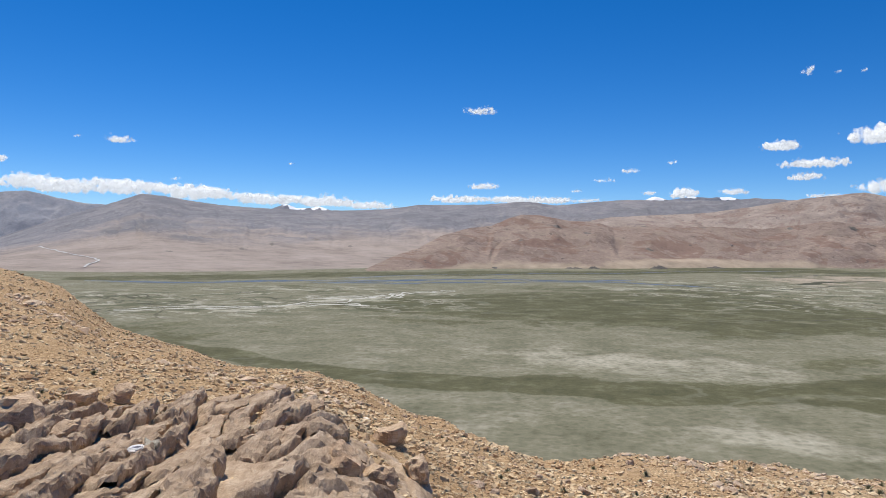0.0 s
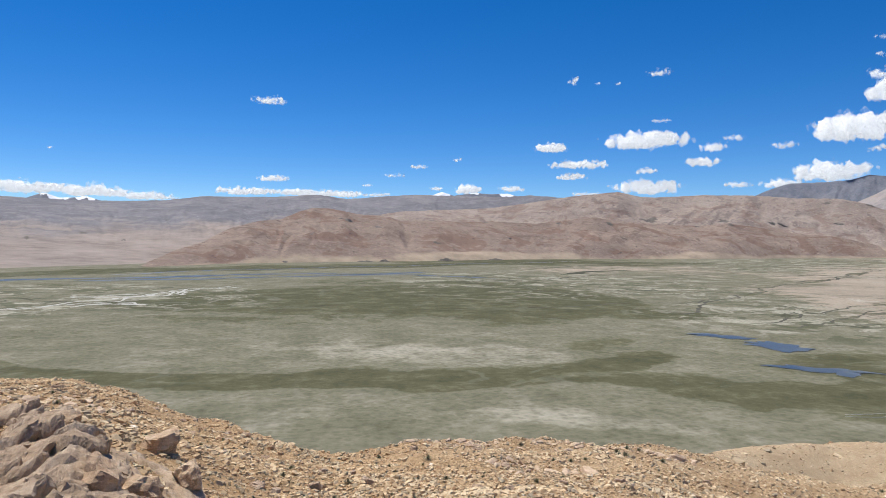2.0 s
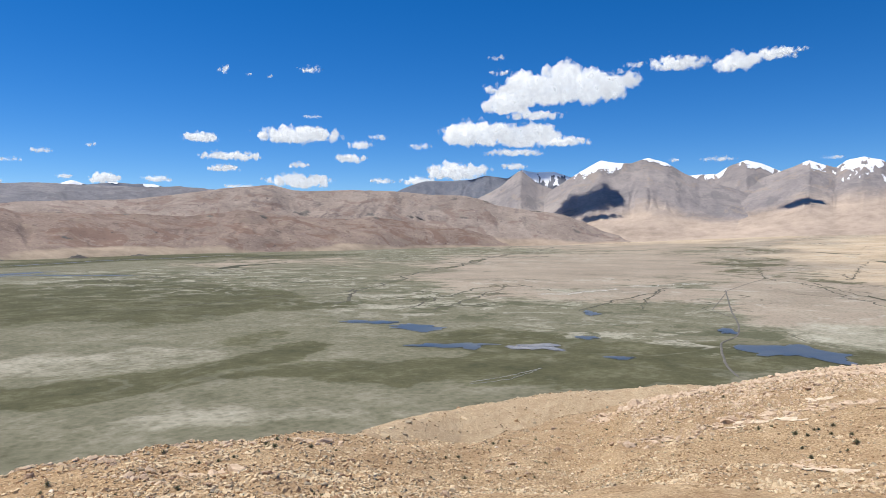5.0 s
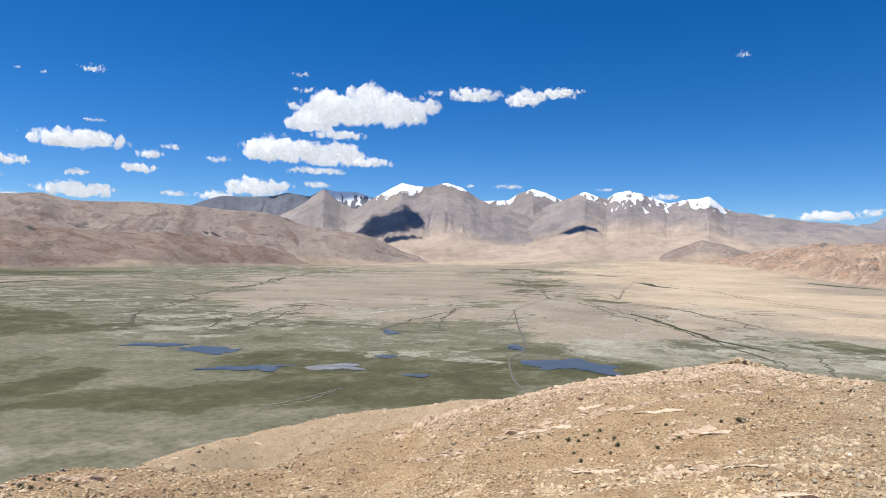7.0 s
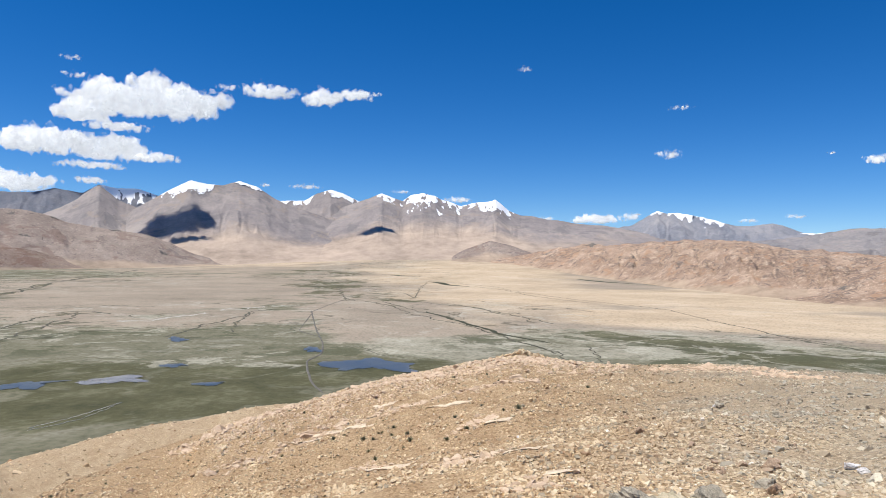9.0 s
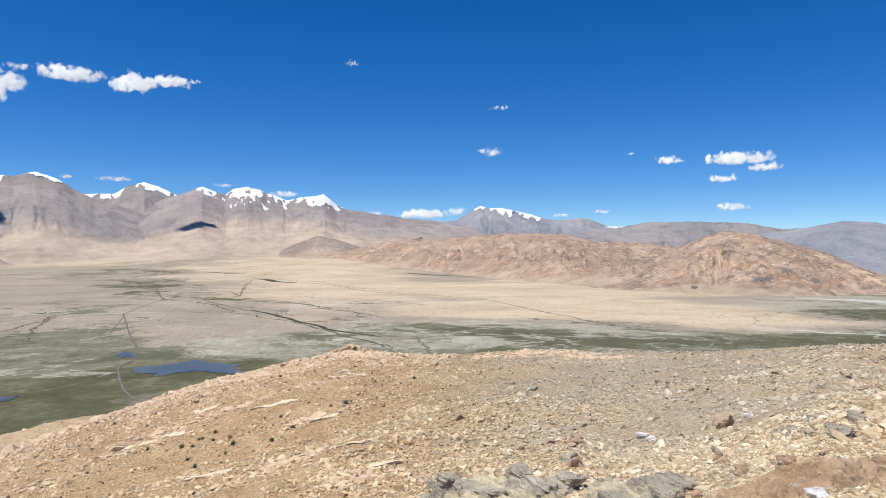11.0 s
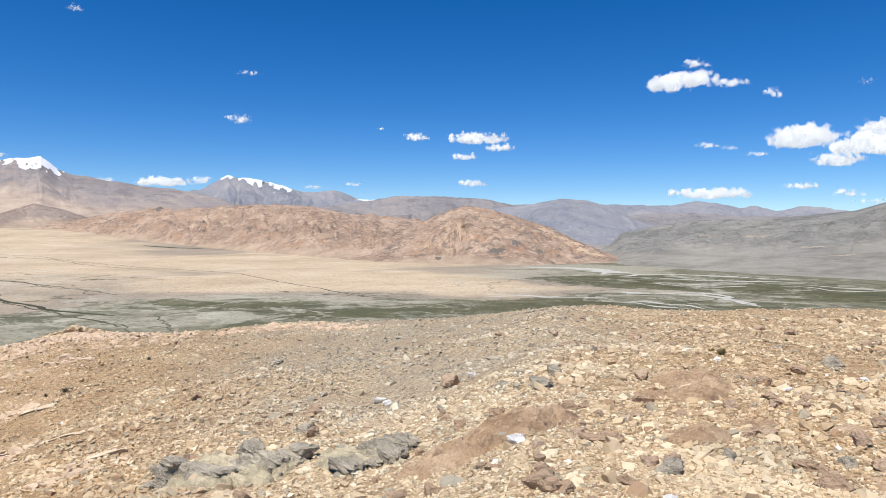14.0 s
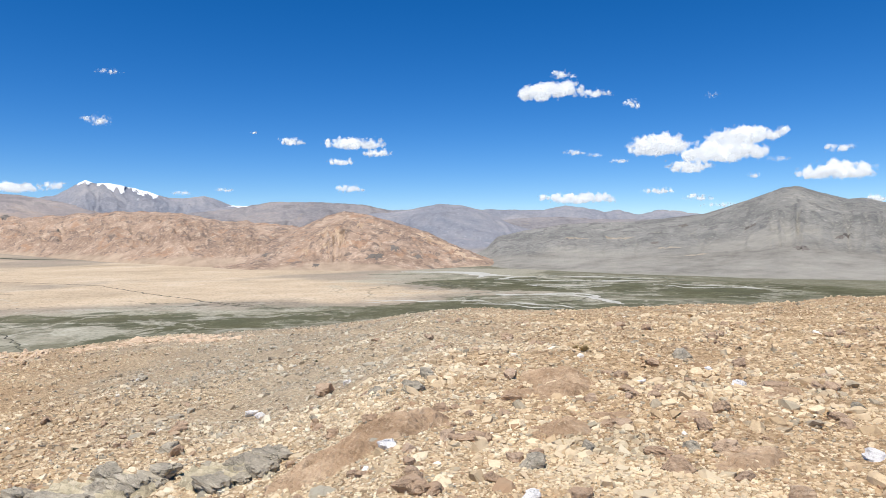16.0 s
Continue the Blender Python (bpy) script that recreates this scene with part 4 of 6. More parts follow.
build_range(
    "snow_mountain", "broad grey brown mountain with white snow caps",
    [(-49, 0.4), (-52.53, 1.92), (-54.14, 3.6), (-55.77, 4.63), (-56.7, 5.2), (-58.1, 5.96), (-59.51, 5.7), (-60.44, 5.7), (-61.84, 6.08), (-63.24, 5.62), (-64.41, 4.84), (-65.57, 4.29), (-67.4, 3.78), (-69.22, 3.14), (-72, 2.0), (-75, 1.0)], [(-49, 3500), (-62, 3350), (-75, 3450)], [(-49, 4350), (-62, 4450), (-75, 4300)], PALE_ROCK,
    step=0.07, rows=100, relief=0.056, width=200, seed=320, fan=0.42, soft=0.72, power=1.5, snow=[(-56.2, -59.9, 0.62, 0.5), (-61.4, -63.4, 0.3, 0.6)], group="snow mountains")
build_range(
    "snow_mountain", "grey summit with a tilted snow cap",
    [(-61, 3.0), (-62.8, 3.91), (-64.41, 4.56), (-65.56, 4.66), (-66.94, 4.7), (-67.84, 5.3), (-68.96, 5.66), (-70.09, 5.33), (-71.21, 4.78), (-72.5, 4.3), (-75, 3.0)], [(-61, 3900), (-75, 3900)], [(-61, 4700), (-75, 4700)], PALE_ROCK,
    step=0.06, rows=70, relief=0.06, width=160, seed=330, fan=0.1, soft=0.3, snow=[(-64.6, -67.6, 0.3, 1.0), (-68.4, -71.4, 0.45, 0.6)], group="snow mountains")
build_range(
    "snow_mountain", "long grey mountain with jagged snowy summits",
    [(-64, 1.2), (-67, 2.6), (-69.21, 4.0), (-71.21, 4.69), (-72.3, 5.13), (-73.17, 5.48), (-74.04, 5.11), (-74.9, 4.87), (-75.53, 5.35), (-76.58, 5.55), (-77.62, 5.27), (-78.04, 5.04), (-78.65, 4.94), (-79.67, 4.49), (-80.66, 4.77), (-81.84, 4.87), (-82.61, 5.06), (-83.19, 4.62), (-83.76, 4.11), (-84.65, 3.8),
     (-85.62, 3.74), (-86.95, 3.44), (-87.76, 3.41), (-89.21, 3.13), (-91.44, 2.98), (-93.61, 2.6), (-96.58, 1.9), (-99.85, 1.2), (-104, 0.4)], [(-64, 3450), (-85, 3350), (-104, 3600)], [(-64, 4550), (-85, 4600), (-104, 4350)], PALE_ROCK,
    step=0.06, rows=110, relief=0.05, width=190, seed=340, fan=0.46, soft=0.72, power=1.25, spread_out=1.1, snow=[(-72.8, -74.3, 0.62, 1.0), (-74.9, -78.3, 0.95, 1.3), (-78.4, -80.4, 0.45, 1.0), (-80.5, -83.9, 0.7, 0.8)], group="snow mountains")
build_range(
    "foothill", "small brown rocky foothill on the sandy fan", [(-79, 0.3), (-80.1, 0.95), (-81.37, 1.39), (-82.23, 1.7), (-83.09, 1.45), (-83.96, 1.33), (-84.84, 0.95), (-86.62, 0.4)], [(-79, 3150), (-86.6, 3150)], [(-79, 3500), (-86.6, 3500)], RIDGE_ROCK,
    rows=40, relief=0.1, width=90, seed=352, fan=0.35, soft=0.4, power=1.1)

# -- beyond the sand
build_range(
    "far_mountain", "mountain tinted blue grey for haze, with streaks of snow",
    [(-86, 1.2), (-89, 2.2), (-91.44, 2.65), (-93.61, 3.01), (-94.89, 3.81), (-95.52, 4.16), (-96.15, 3.94), (-97.4, 3.93), (-99.44, 3.47), (-101.03, 2.99), (-102.19, 2.9), (-103.71, 3.1), (-104.45, 2.96), (-105.91, 2.34), (-108, 1.6)], [(-86, 4100), (-108, 4000)], [(-86, 4700), (-108, 4700)], HAZE_TINT_ROCK,
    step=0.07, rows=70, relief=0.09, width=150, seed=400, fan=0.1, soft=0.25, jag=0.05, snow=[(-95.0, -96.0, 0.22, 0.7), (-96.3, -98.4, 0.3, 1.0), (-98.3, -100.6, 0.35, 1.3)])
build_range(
    "far_range", "range tinted blue grey for haze at the valley's end",
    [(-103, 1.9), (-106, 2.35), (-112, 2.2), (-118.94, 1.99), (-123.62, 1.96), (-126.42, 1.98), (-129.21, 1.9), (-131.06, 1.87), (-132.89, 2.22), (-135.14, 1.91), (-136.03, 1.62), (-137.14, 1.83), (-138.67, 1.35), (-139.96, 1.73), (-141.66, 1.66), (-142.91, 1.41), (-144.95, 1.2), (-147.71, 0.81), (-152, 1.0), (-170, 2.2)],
    [(-103, 3600), (-170, 3600)], [(-103, 4500), (-170, 4400)], HAZE_TINT_ROCK, rows=64, relief=0.13, width=200, seed=410, fan=0.1, soft=0.25, jag=0.06, snow=[(-105.7, -107.3, 0.12, 0.3)])
build_range(
    "far_hill", "brown grey rounded hill with rocky ribs",
    [(-97, 0.9), (-99.26, 1.44), (-102.49, 1.75), (-105.43, 2.05), (-106.29, 2.2), (-108.91, 2.66), (-112.49, 2.66), (-116.15, 2.47), (-118.93, 1.85), (-121.73, 1.04), (-125, 0.1)], [(-97, 2700), (-125, 2500)], [(-97, 3500), (-125, 3300)], FAR_ROCK, rows=70, relief=0.12, width=180, seed=420, fan=0.1, soft=0.3, jag=0.06, group="far hills")
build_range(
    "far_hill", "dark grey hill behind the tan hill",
    [(-112, 0.8), (-114.3, 1.41), (-117.07, 1.72), (-118.93, 1.81), (-120.81, 2.17), (-122.68, 2.48), (-124.56, 2.32), (-125.96, 1.93), (-127.35, 1.31), (-128.28, 0.84), (-129.67, 0.4), (-133, -0.4)], [(-112, 2100), (-133, 2100)], [(-112, 2900), (-133, 2700)], HAZE_TINT_ROCK, rows=70, relief=0.12, width=160, seed=430, fan=0.1, soft=0.25, group="far hills")
build_range(
    "far_hill", "pale brown hill at the foot of the far range",
    [(-122, 0.2), (-126, 0.9), (-129.5, 1.25), (-132.5, 1.3), (-136, 1.05), (-140, 1.0), (-146, 1.0), (-152, 0.6)], [(-122, 2300), (-152, 2300)], [(-122, 3100), (-152, 3100)], FAR_ROCK, rows=60, relief=0.12, width=170, seed=440, fan=0.15, soft=0.35, group="far hills")
build_range(
    "tan_ridge", "bare tan rocky ridge running back from the plain",
    [(-80.5, -0.2), (-82.39, 0.18), (-85.15, 0.55), (-86.98, 1.04), (-89.23, 1.3), (-90.4, 1.62), (-91.45, 1.35), (-93.63, 1.55), (-96.19, 1.78), (-99.27, 1.9), (-102.08, 1.75), (-105.41, 1.13), (-107.14, 1.12), (-109.77, 0.84), (-112.46, 0.5), (-116, -0.6)],
    [(-80.5, 3250), (-84, 3000), (-89.7, 2350), (-96.6, 1780), (-103, 1410), (-110, 1250), (-116, 1200)], [(-80.5, 3350), (-86, 3150), (-96.6, 2500), (-105, 2100), (-116, 1800)], TAN_ROCK, step=0.08, rows=110, relief=0.14, width=75, jag=0.09, seed=500, fan=0.04, soft=0.6, power=0.9, spread_out=0.5, group="tan hills")
build_range(
    "tan_hill", "bare tan and orange rocky hill with pale scars",
    [(-100.5, -2.7), (-102.42, -2.45), (-105.36, -2.0), (-107.1, -1.4), (-108.87, -0.52), (-110.66, 0.38), (-112.02, 0.96), (-113.39, 1.56), (-114.76, 1.92), (-116.15, 1.73), (-118.0, 1.25), (-119.86, 0.68), (-121.73, 0.1), (-123.59, -0.85), (-125.93, -1.81), (-127.79, -2.42), (-128.72, -2.7)],
    [(-100.5, 1380), (-103, 1320), (-108, 1210), (-114.25, 1150), (-119.5, 1130), (-125.9, 1240), (-128.7, 1260)], [(-100.5, 1420), (-108, 1560), (-114.7, 1700), (-121, 1560), (-128.7, 1310)], TAN_ROCK, step=0.08, rows=110, relief=0.14, width=75, jag=0.06, seed=520, fan=0.03, soft=0.6, power=0.95, spread_out=1.0, group="tan hills")
build_range(
    "grey_hill", "broad grey green hill with scree slopes",
    [(-124.5, -2.2), (-126.4, -1.25), (-127.34, -0.3), (-129.67, 0.22), (-132.88, 0.7), (-135.58, 0.8), (-138.67, 0.86), (-141.66, 1.17), (-143.73, 1.4), (-145.75, 2.05), (-147.71, 2.72), (-149.04, 3.22), (-149.97, 3.31), (-151.44, 2.8), (-153.22, 2.25), (-154.25, 2.3), (-155.53, 1.94), (-160, 2.4), (-172, 1.6)],
    [(-124.5, 1320), (-128.3, 1120), (-137.3, 975), (-145.8, 930), (-156, 925), (-172, 900)],
    [(-124.5, 1600), (-130, 1900), (-150, 1900), (-172, 1900)], SLATE_ROCK, rows=110, relief=0.1, width=120, seed=600, fan=0.34, soft=0.5, power=1.25, spread_out=1.0)
build_range(
    "distant_ridge", "bare grey ridge closing the valley behind", [(-170, 2.2), (-185, 3.0), (-200, 2.5), (-225, 3.2), (-250, 2.6), (-280, 3.4), (-301, 3.0)], [(-170, 1500), (-301, 1500)], [(-170, 2800), (-301, 2800)], GREY_ROCK,
    step=0.6, rows=24, seed=700)


# rocks, painted gully shade and scars on the slopes: bearing, degrees above the eye, width and height in twenty-fourths
# of a degree
SLOPE_ROCKS_AND_SHADE = {
    # these five are gully shadows, drawn as dark patches
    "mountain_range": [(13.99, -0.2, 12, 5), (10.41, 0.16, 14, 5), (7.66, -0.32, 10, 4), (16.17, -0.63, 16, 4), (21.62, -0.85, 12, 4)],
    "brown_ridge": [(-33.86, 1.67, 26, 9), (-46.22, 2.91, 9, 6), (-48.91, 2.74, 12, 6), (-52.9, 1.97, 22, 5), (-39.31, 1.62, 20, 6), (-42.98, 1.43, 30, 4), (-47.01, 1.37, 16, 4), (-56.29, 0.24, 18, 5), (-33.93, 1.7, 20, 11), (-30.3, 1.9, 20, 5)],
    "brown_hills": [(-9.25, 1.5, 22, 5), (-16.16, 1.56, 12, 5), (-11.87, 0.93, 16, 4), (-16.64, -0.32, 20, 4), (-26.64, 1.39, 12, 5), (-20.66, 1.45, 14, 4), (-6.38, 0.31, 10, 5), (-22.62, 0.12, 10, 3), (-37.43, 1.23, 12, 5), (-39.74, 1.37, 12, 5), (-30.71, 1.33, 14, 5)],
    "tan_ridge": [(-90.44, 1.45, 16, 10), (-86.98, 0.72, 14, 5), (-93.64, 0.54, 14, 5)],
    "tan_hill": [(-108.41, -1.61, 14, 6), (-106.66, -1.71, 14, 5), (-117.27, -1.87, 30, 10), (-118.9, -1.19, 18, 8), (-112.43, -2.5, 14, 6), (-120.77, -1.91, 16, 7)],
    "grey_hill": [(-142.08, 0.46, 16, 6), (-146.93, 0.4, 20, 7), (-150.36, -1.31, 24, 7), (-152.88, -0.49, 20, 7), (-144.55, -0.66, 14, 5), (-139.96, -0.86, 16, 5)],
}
SCARS = [(-113.19, 0.3, 26, 14), (-121.2, -0.1, 22, 6), (-121.9, -0.6, 16, 5), (-122.6, -0.75, 26, 6), (-123.2, -1.3, 18, 5), (-123.7, -1.2, 28, 6), (-125.3, -2.1, 30, 6), (-114.19, -0.12, 30, 30), (-113.13, -0.94, 22, 10), (-111.54, -1.33, 14, 10), (-116.13, 0.71, 14, 12), (-121.72, -0.51, 16, 12), (-124.29, -1.7, 26, 10), (-118.45, 0.22, 14, 8)]


def on_slope(top, name, label, b, el, wide, high, material, proud, seed):
    """A patch that lies on a range and follows its slope."""
    bs, rs, zs = SURFACE[top.name]
    col = int(np.argmin(np.abs(bs - b)))
    rise = np.maximum.accumulate(np.degrees(np.arctan2(zs[:, col] - EYE, rs[:, col])))
    near, far = (float(np.interp(e, rise + 1e-6 * np.arange(len(rise)), rs[:, col])) for e in (el - high / 48, el + high / 48))
    u, a = np.meshgrid(np.linspace(0, 1, 12), np.linspace(0, 2 * math.pi, 36, endpoint=False), indexing="ij")
    k = u * (1 + 0.8 * fbm(np.cos(a) * 2.2 + seed, np.sin(a) * 2.2, 5, seed, 0.65))
    gb, gr = b + np.cos(a) * k * wide / 48, (near + far) / 2 + np.sin(a) * k * max(far - near, 12) / 2
    cols = np.clip(np.searchsorted(bs, gb), 0, len(bs) - 1)
    gz = np.array([np.interp(q, rs[:, c], zs[:, c]) for q, c in zip(gr.ravel(), cols.ravel())]).reshape(gr.shape)
    x, y = plan(gb, gr)
    gz = gz - 1.0 + proud * (np.sqrt(np.clip(1 - u ** 2, 0, 1)) * (0.75 + 0.6 * fbm(x / 14, y / 14, 4, seed + 3)))
    me = mesh_from(name, np.stack([x, y, gz], -1).reshape(-1, 3), grid_faces(12, 36, True), False, {"crag": np.full(x.shape, 0.6), "fan": 0 * x})
    part(name, me, material, top, label)


SEAM_GRAVEL = rock_material("seam_gravel", [(0.30, 0.26, 0.205), (0.40, 0.345, 0.27), (0.49, 0.425, 0.335)], (0.22, 0.185, 0.145), 0.06, 4)
SCAR_ROCK = rock_material("scar_rock", [(0.42, 0.30, 0.20), (0.55, 0.405, 0.28), (0.66, 0.52, 0.375)], (0.34, 0.24, 0.165), 0.06, 6)
for owner, spots in SLOPE_ROCKS_AND_SHADE.items():
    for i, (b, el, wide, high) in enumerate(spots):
        on_slope(bpy.data.objects[owner], "rock_and_shade_patch", "dark rock on the slope; on the long range, painted gully shade", b, el, wide, high, KNOLL_ROCK, 0.5 * high, 50 + i)
for i, (b, el, wide, high) in enumerate(SCARS):
    on_slope(bpy.data.objects["tan_hill"], "scar", "pale bare scar in the rock", b, el, wide, high, SCAR_ROCK, 3.0, 90 + i)
for i, (b, el, wide, high) in enumerate([(-137.2, -0.5, 60, 3), (-140.9, -1.25, 46, 3), (-143.15, -1.8, 40, 3), (-133.6, -0.45, 50, 3)]):
    on_slope(bpy.data.objects["grey_hill"], "scar", "pale tan gravel seam across the slope", b, el, wide, high, SEAM_GRAVEL, 2.5, 120 + i)


# dark knolls at the foot of the brown hills: bearing, distance, half width, height
for i, (b, d, half, tall) in enumerate([(-4.2, 1690, 20, 9), (-10.8, 1770, 26, 8), (-12.4, 1790, 18, 9), (-17.4, 1900, 26, 14), (-21.6, 2040, 30, 9), (-33.0, 2540, 16, 8)]):
    u, a = np.meshgrid(np.linspace(0, 1, 14), np.linspace(0, 2 * math.pi, 40, endpoint=False), indexing="ij")
    cx, cy = plan(b, d)
    x, y = cx + np.cos(a) * u * half, cy + np.sin(a) * u * half * 0.7
    z = ground_height(b, d)[0] - 1.5 + 0.75 * tall * (1 - u ** 2) * (0.8 + 0.5 * fbm(x / 16, y / 16, 4, 800 + i))
    me = mesh_from("rock_knoll", np.stack([x, y, z], -1).reshape(-1, 3), grid_faces(14, 40, True), False, {"crag": np.full(x.shape, 0.9), "fan": 0 * x})
    tagged(part("rock_knoll", me, KNOLL_ROCK), "dark rocky knoll at the foot of the hills", "rock", "knolls along the shore")


# ---- water and tracks on the plain ----
def ribbon(name, bends, width, lift, material, label, category, wander=1.0, seed=0, kind=""):
    """A strip on the plain through the bends, wandering and of uneven width."""
    p = np.array([plan(b, d) for b, d in bends])
    cum = np.concatenate([[0], np.cumsum(np.hypot(*np.diff(p, axis=0).T))])
    s = np.linspace(0, cum[-1], max(24, int(cum[-1] / 5)))
    x, y = np.interp(s, cum, p[:, 0]), np.interp(s, cum, p[:, 1])
    for _ in range(6):
        x[1:-1], y[1:-1] = (x[:-2] + 2 * x[1:-1] + x[2:]) / 4, (y[:-2] + 2 * y[1:-1] + y[2:]) / 4
    sway = wander * width * (2.6 * fbm(s / (width * 22), s * 0 + seed, 3, seed) + 0.5 * fbm(s / (width * 6), s * 0, 3, seed + 4))
    tx, ty = np.gradient(x), np.gradient(y)
    length = np.hypot(tx, ty)
    nx, ny = -ty / length, tx / length
    x, y = x + nx * sway, y + ny * sway
    half = width / 2 * (1 + 0.6 * wander * fbm(s / (width * 4), s * 0 + 3, 3, seed + 8)) * np.minimum(1, np.minimum(s, cum[-1] - s) / (width * 3) + 0.15)
    across = np.array([-1.0, -0.6, 0, 0.6, 1.0])[:, None]
    gx, gy = x + nx * half * across, y + ny * half * across
    gz = ground_height(np.degrees(np.arctan2(-gx, gy)), np.hypot(gx, gy))[0] + lift * (1 - 0.75 * across ** 2)
    me = mesh_from(name, np.stack([gx, gy, gz], -1).reshape(-1, 3), grid_faces(*gx.shape), True)
    return tagged(part(name, me, material), label, category, kind=kind)


SEDGE_MAT = plain_material("sedge", [(0.3, (0.035, 0.038, 0.022)), (0.7, (0.085, 0.085, 0.05))], 0.08)
MUD = plain_material("creek_bed", [(0.3, (0.05, 0.05, 0.035)), (0.7, (0.13, 0.12, 0.085))], 0.06)
CRUST = plain_material("salt_crust", [(0.3, (0.36, 0.35, 0.30)), (0.7, (0.58, 0.565, 0.51))], 0.08)
TRACK_MAT = plain_material("track_gravel", [(0.3, (0.10, 0.095, 0.085)), (0.7, (0.19, 0.175, 0.15))], 0.15)
for i, (w, bends) in enumerate(CREEKS + CREEKS_SAND):
    river = w > 10 and bends[0][0] > 0
    ribbon("creek", bends, w, 0.25, WATER if river else MUD, "blue grey river along the far shore" if river else "narrow dark creek winding over the plain", "creek", 1.0 if river else 1.3, 10 * i)
for i, (w, bends) in enumerate(CHANNELS):
    for k in range(2):
        bent = [(b, d * (1 + 0.03 * (k - 0.5) * math.sin(1.3 * j + k))) for j, (b, d) in enumerate(bends)]
        ribbon("dry_channel", bent, w * 0.5, 0.2 + 0.02 * k, CRUST, "dry channel with a pale salt crust", "channel", 2.2, 300 + 10 * i + 3 * k)
for i, (w, bends) in enumerate(SEDGE):
    ribbon("sedge_strip", bends, w, 0.3, SEDGE_MAT, "strip of dark green sedge on pale sand", "marsh grass", 0.6, 500 + 10 * i)
for i, (w, bends) in enumerate(TRACK):
    ribbon("dirt_track", bends, w * 0.32, 0.4, TRACK_MAT, "grey gravel track on a low bank", "track", 0.12, 700 + i, "structure")


def build_stream(ground, step, bends):
    """A pale braided stream on the fan below the mountains. bends: bearing, degrees above the eye."""
    co = np.zeros(len(ground.data.vertices) * 3, np.float32)
    ground.data.vertices.foreach_get("co", co)
    first = -60.0
    co = co.reshape(66, -1, 3)
    reach = np.hypot(co[..., 0], co[..., 1])
    pts = []
    for b, el in bends:
        k = int(round((b - first) / step))
        rise = np.degrees(np.arctan2(co[:60, k, 2] - EYE, reach[:60, k]))
        pts.append((b, float(np.interp(el, np.maximum.accumulate(rise) + 1e-6 * np.arange(60), reach[:60, k]))))
    s = np.linspace(0, len(pts) - 1, 160)
    b = np.interp(s, np.arange(len(pts)), [q[0] for q in pts]) + 0.05 * fbm(s * 1.5, s * 0, 3, 4)
    r = np.interp(s, np.arange(len(pts)), [q[1] for q in pts]) * (1 + 0.006 * fbm(s * 1.7, s * 0 + 3, 3, 6))
    half = 2.6 * (1 + 0.6 * fbm(s * 2, s * 0 + 9, 3, 8))
    x, y = plan(b, r)
    tx, ty = np.gradient(x), np.gradient(y)
    n = np.hypot(tx, ty) + 1e-6
    side = np.array([-1.0, 0, 1.0])[:, None]
    gx, gy = x - ty / n * half * side, y + tx / n * half * side
    gb, gr = np.degrees(np.arctan2(-gx, gy)), np.hypot(gx, gy)
    k = np.clip(np.round((gb - first) / step).astype(int), 0, co.shape[1] - 1)
    gz = np.array([[np.interp(q, reach[:, j], co[:, j, 2]) for q, j in zip(*row)] for row in zip(gr, k)]) + 1.2
    me = mesh_from("stream", np.stack([gx, gy, gz], -1).reshape(-1, 3), grid_faces(*gx.shape), True)
    tagged(part("stream", me, STREAM_BED), "pale gravel bed of a stream on the fan", "stream")


STREAM_BED = plain_material("stream_bed", [(0.3, (0.38, 0.37, 0.36)), (0.7, (0.54, 0.53, 0.51))], 0.05)
build_stream(valley_side, 0.1, [(30.33, -0.53), (29.76, -0.73), (29.08, -0.93), (28.18, -1.13), (26.89, -1.38), (26.47, -1.59), (27.14, -1.84), (27.51, -2.09)])


def build_pond(b, d, half, depth, slant, seed, material=WATER):
    a = np.linspace(0, 2 * math.pi, 72, endpoint=False)
    wide = radians(half) * d
    k = 1 + 0.5 * fbm(np.cos(a) * 1.5 + seed, np.sin(a) * 1.5, 4, seed, 0.42)
    u, v = np.cos(a) * wide * k, np.sin(a) * depth * k
    v = v + u * slant * -1.0 + 0.25 * depth * np.sin(u / wide * 3 + seed)
    rings = np.array([1.0, 0.6, 0.004])[:, None]
    cx, cy = plan(b, d)
    c, s = math.cos(radians(b)), math.sin(radians(b))
    x, y = cx + (u * c - v * s) * rings, cy + (u * s + v * c) * rings
    z = np.full(x.shape, 0.0) + ground_height(b, d)[0] + 0.35
    z[0] -= 0.12
    tagged(part("pond", mesh_from("pond", np.stack([x, y, z], -1).reshape(-1, 3), grid_faces(3, 72, True), True), material), "shallow blue pond in the marsh" if material is WATER else "muddy grey pond in the marsh", "pond", "ponds in the marsh")


for i, row in enumerate(PONDS):
    build_pond(*row[:3], row[3] * 0.68, row[4], i + 3, SHALLOW if i == 4 else WATER)


# ---- clouds ----
scene.cycles.transparent_max_bounces = 64


PUFF_V = np.array([(1, 0, 0), (-1, 0, 0), (0, 1, 0), (0, -1, 0), (0, 0, 1), (0, 0, -1)], float)
PUFF_F = np.array([(0, 2, 4), (2, 1, 4), (1, 3, 4), (3, 0, 4), (2, 0, 5), (1, 2, 5), (3, 1, 5), (0, 3, 5)])


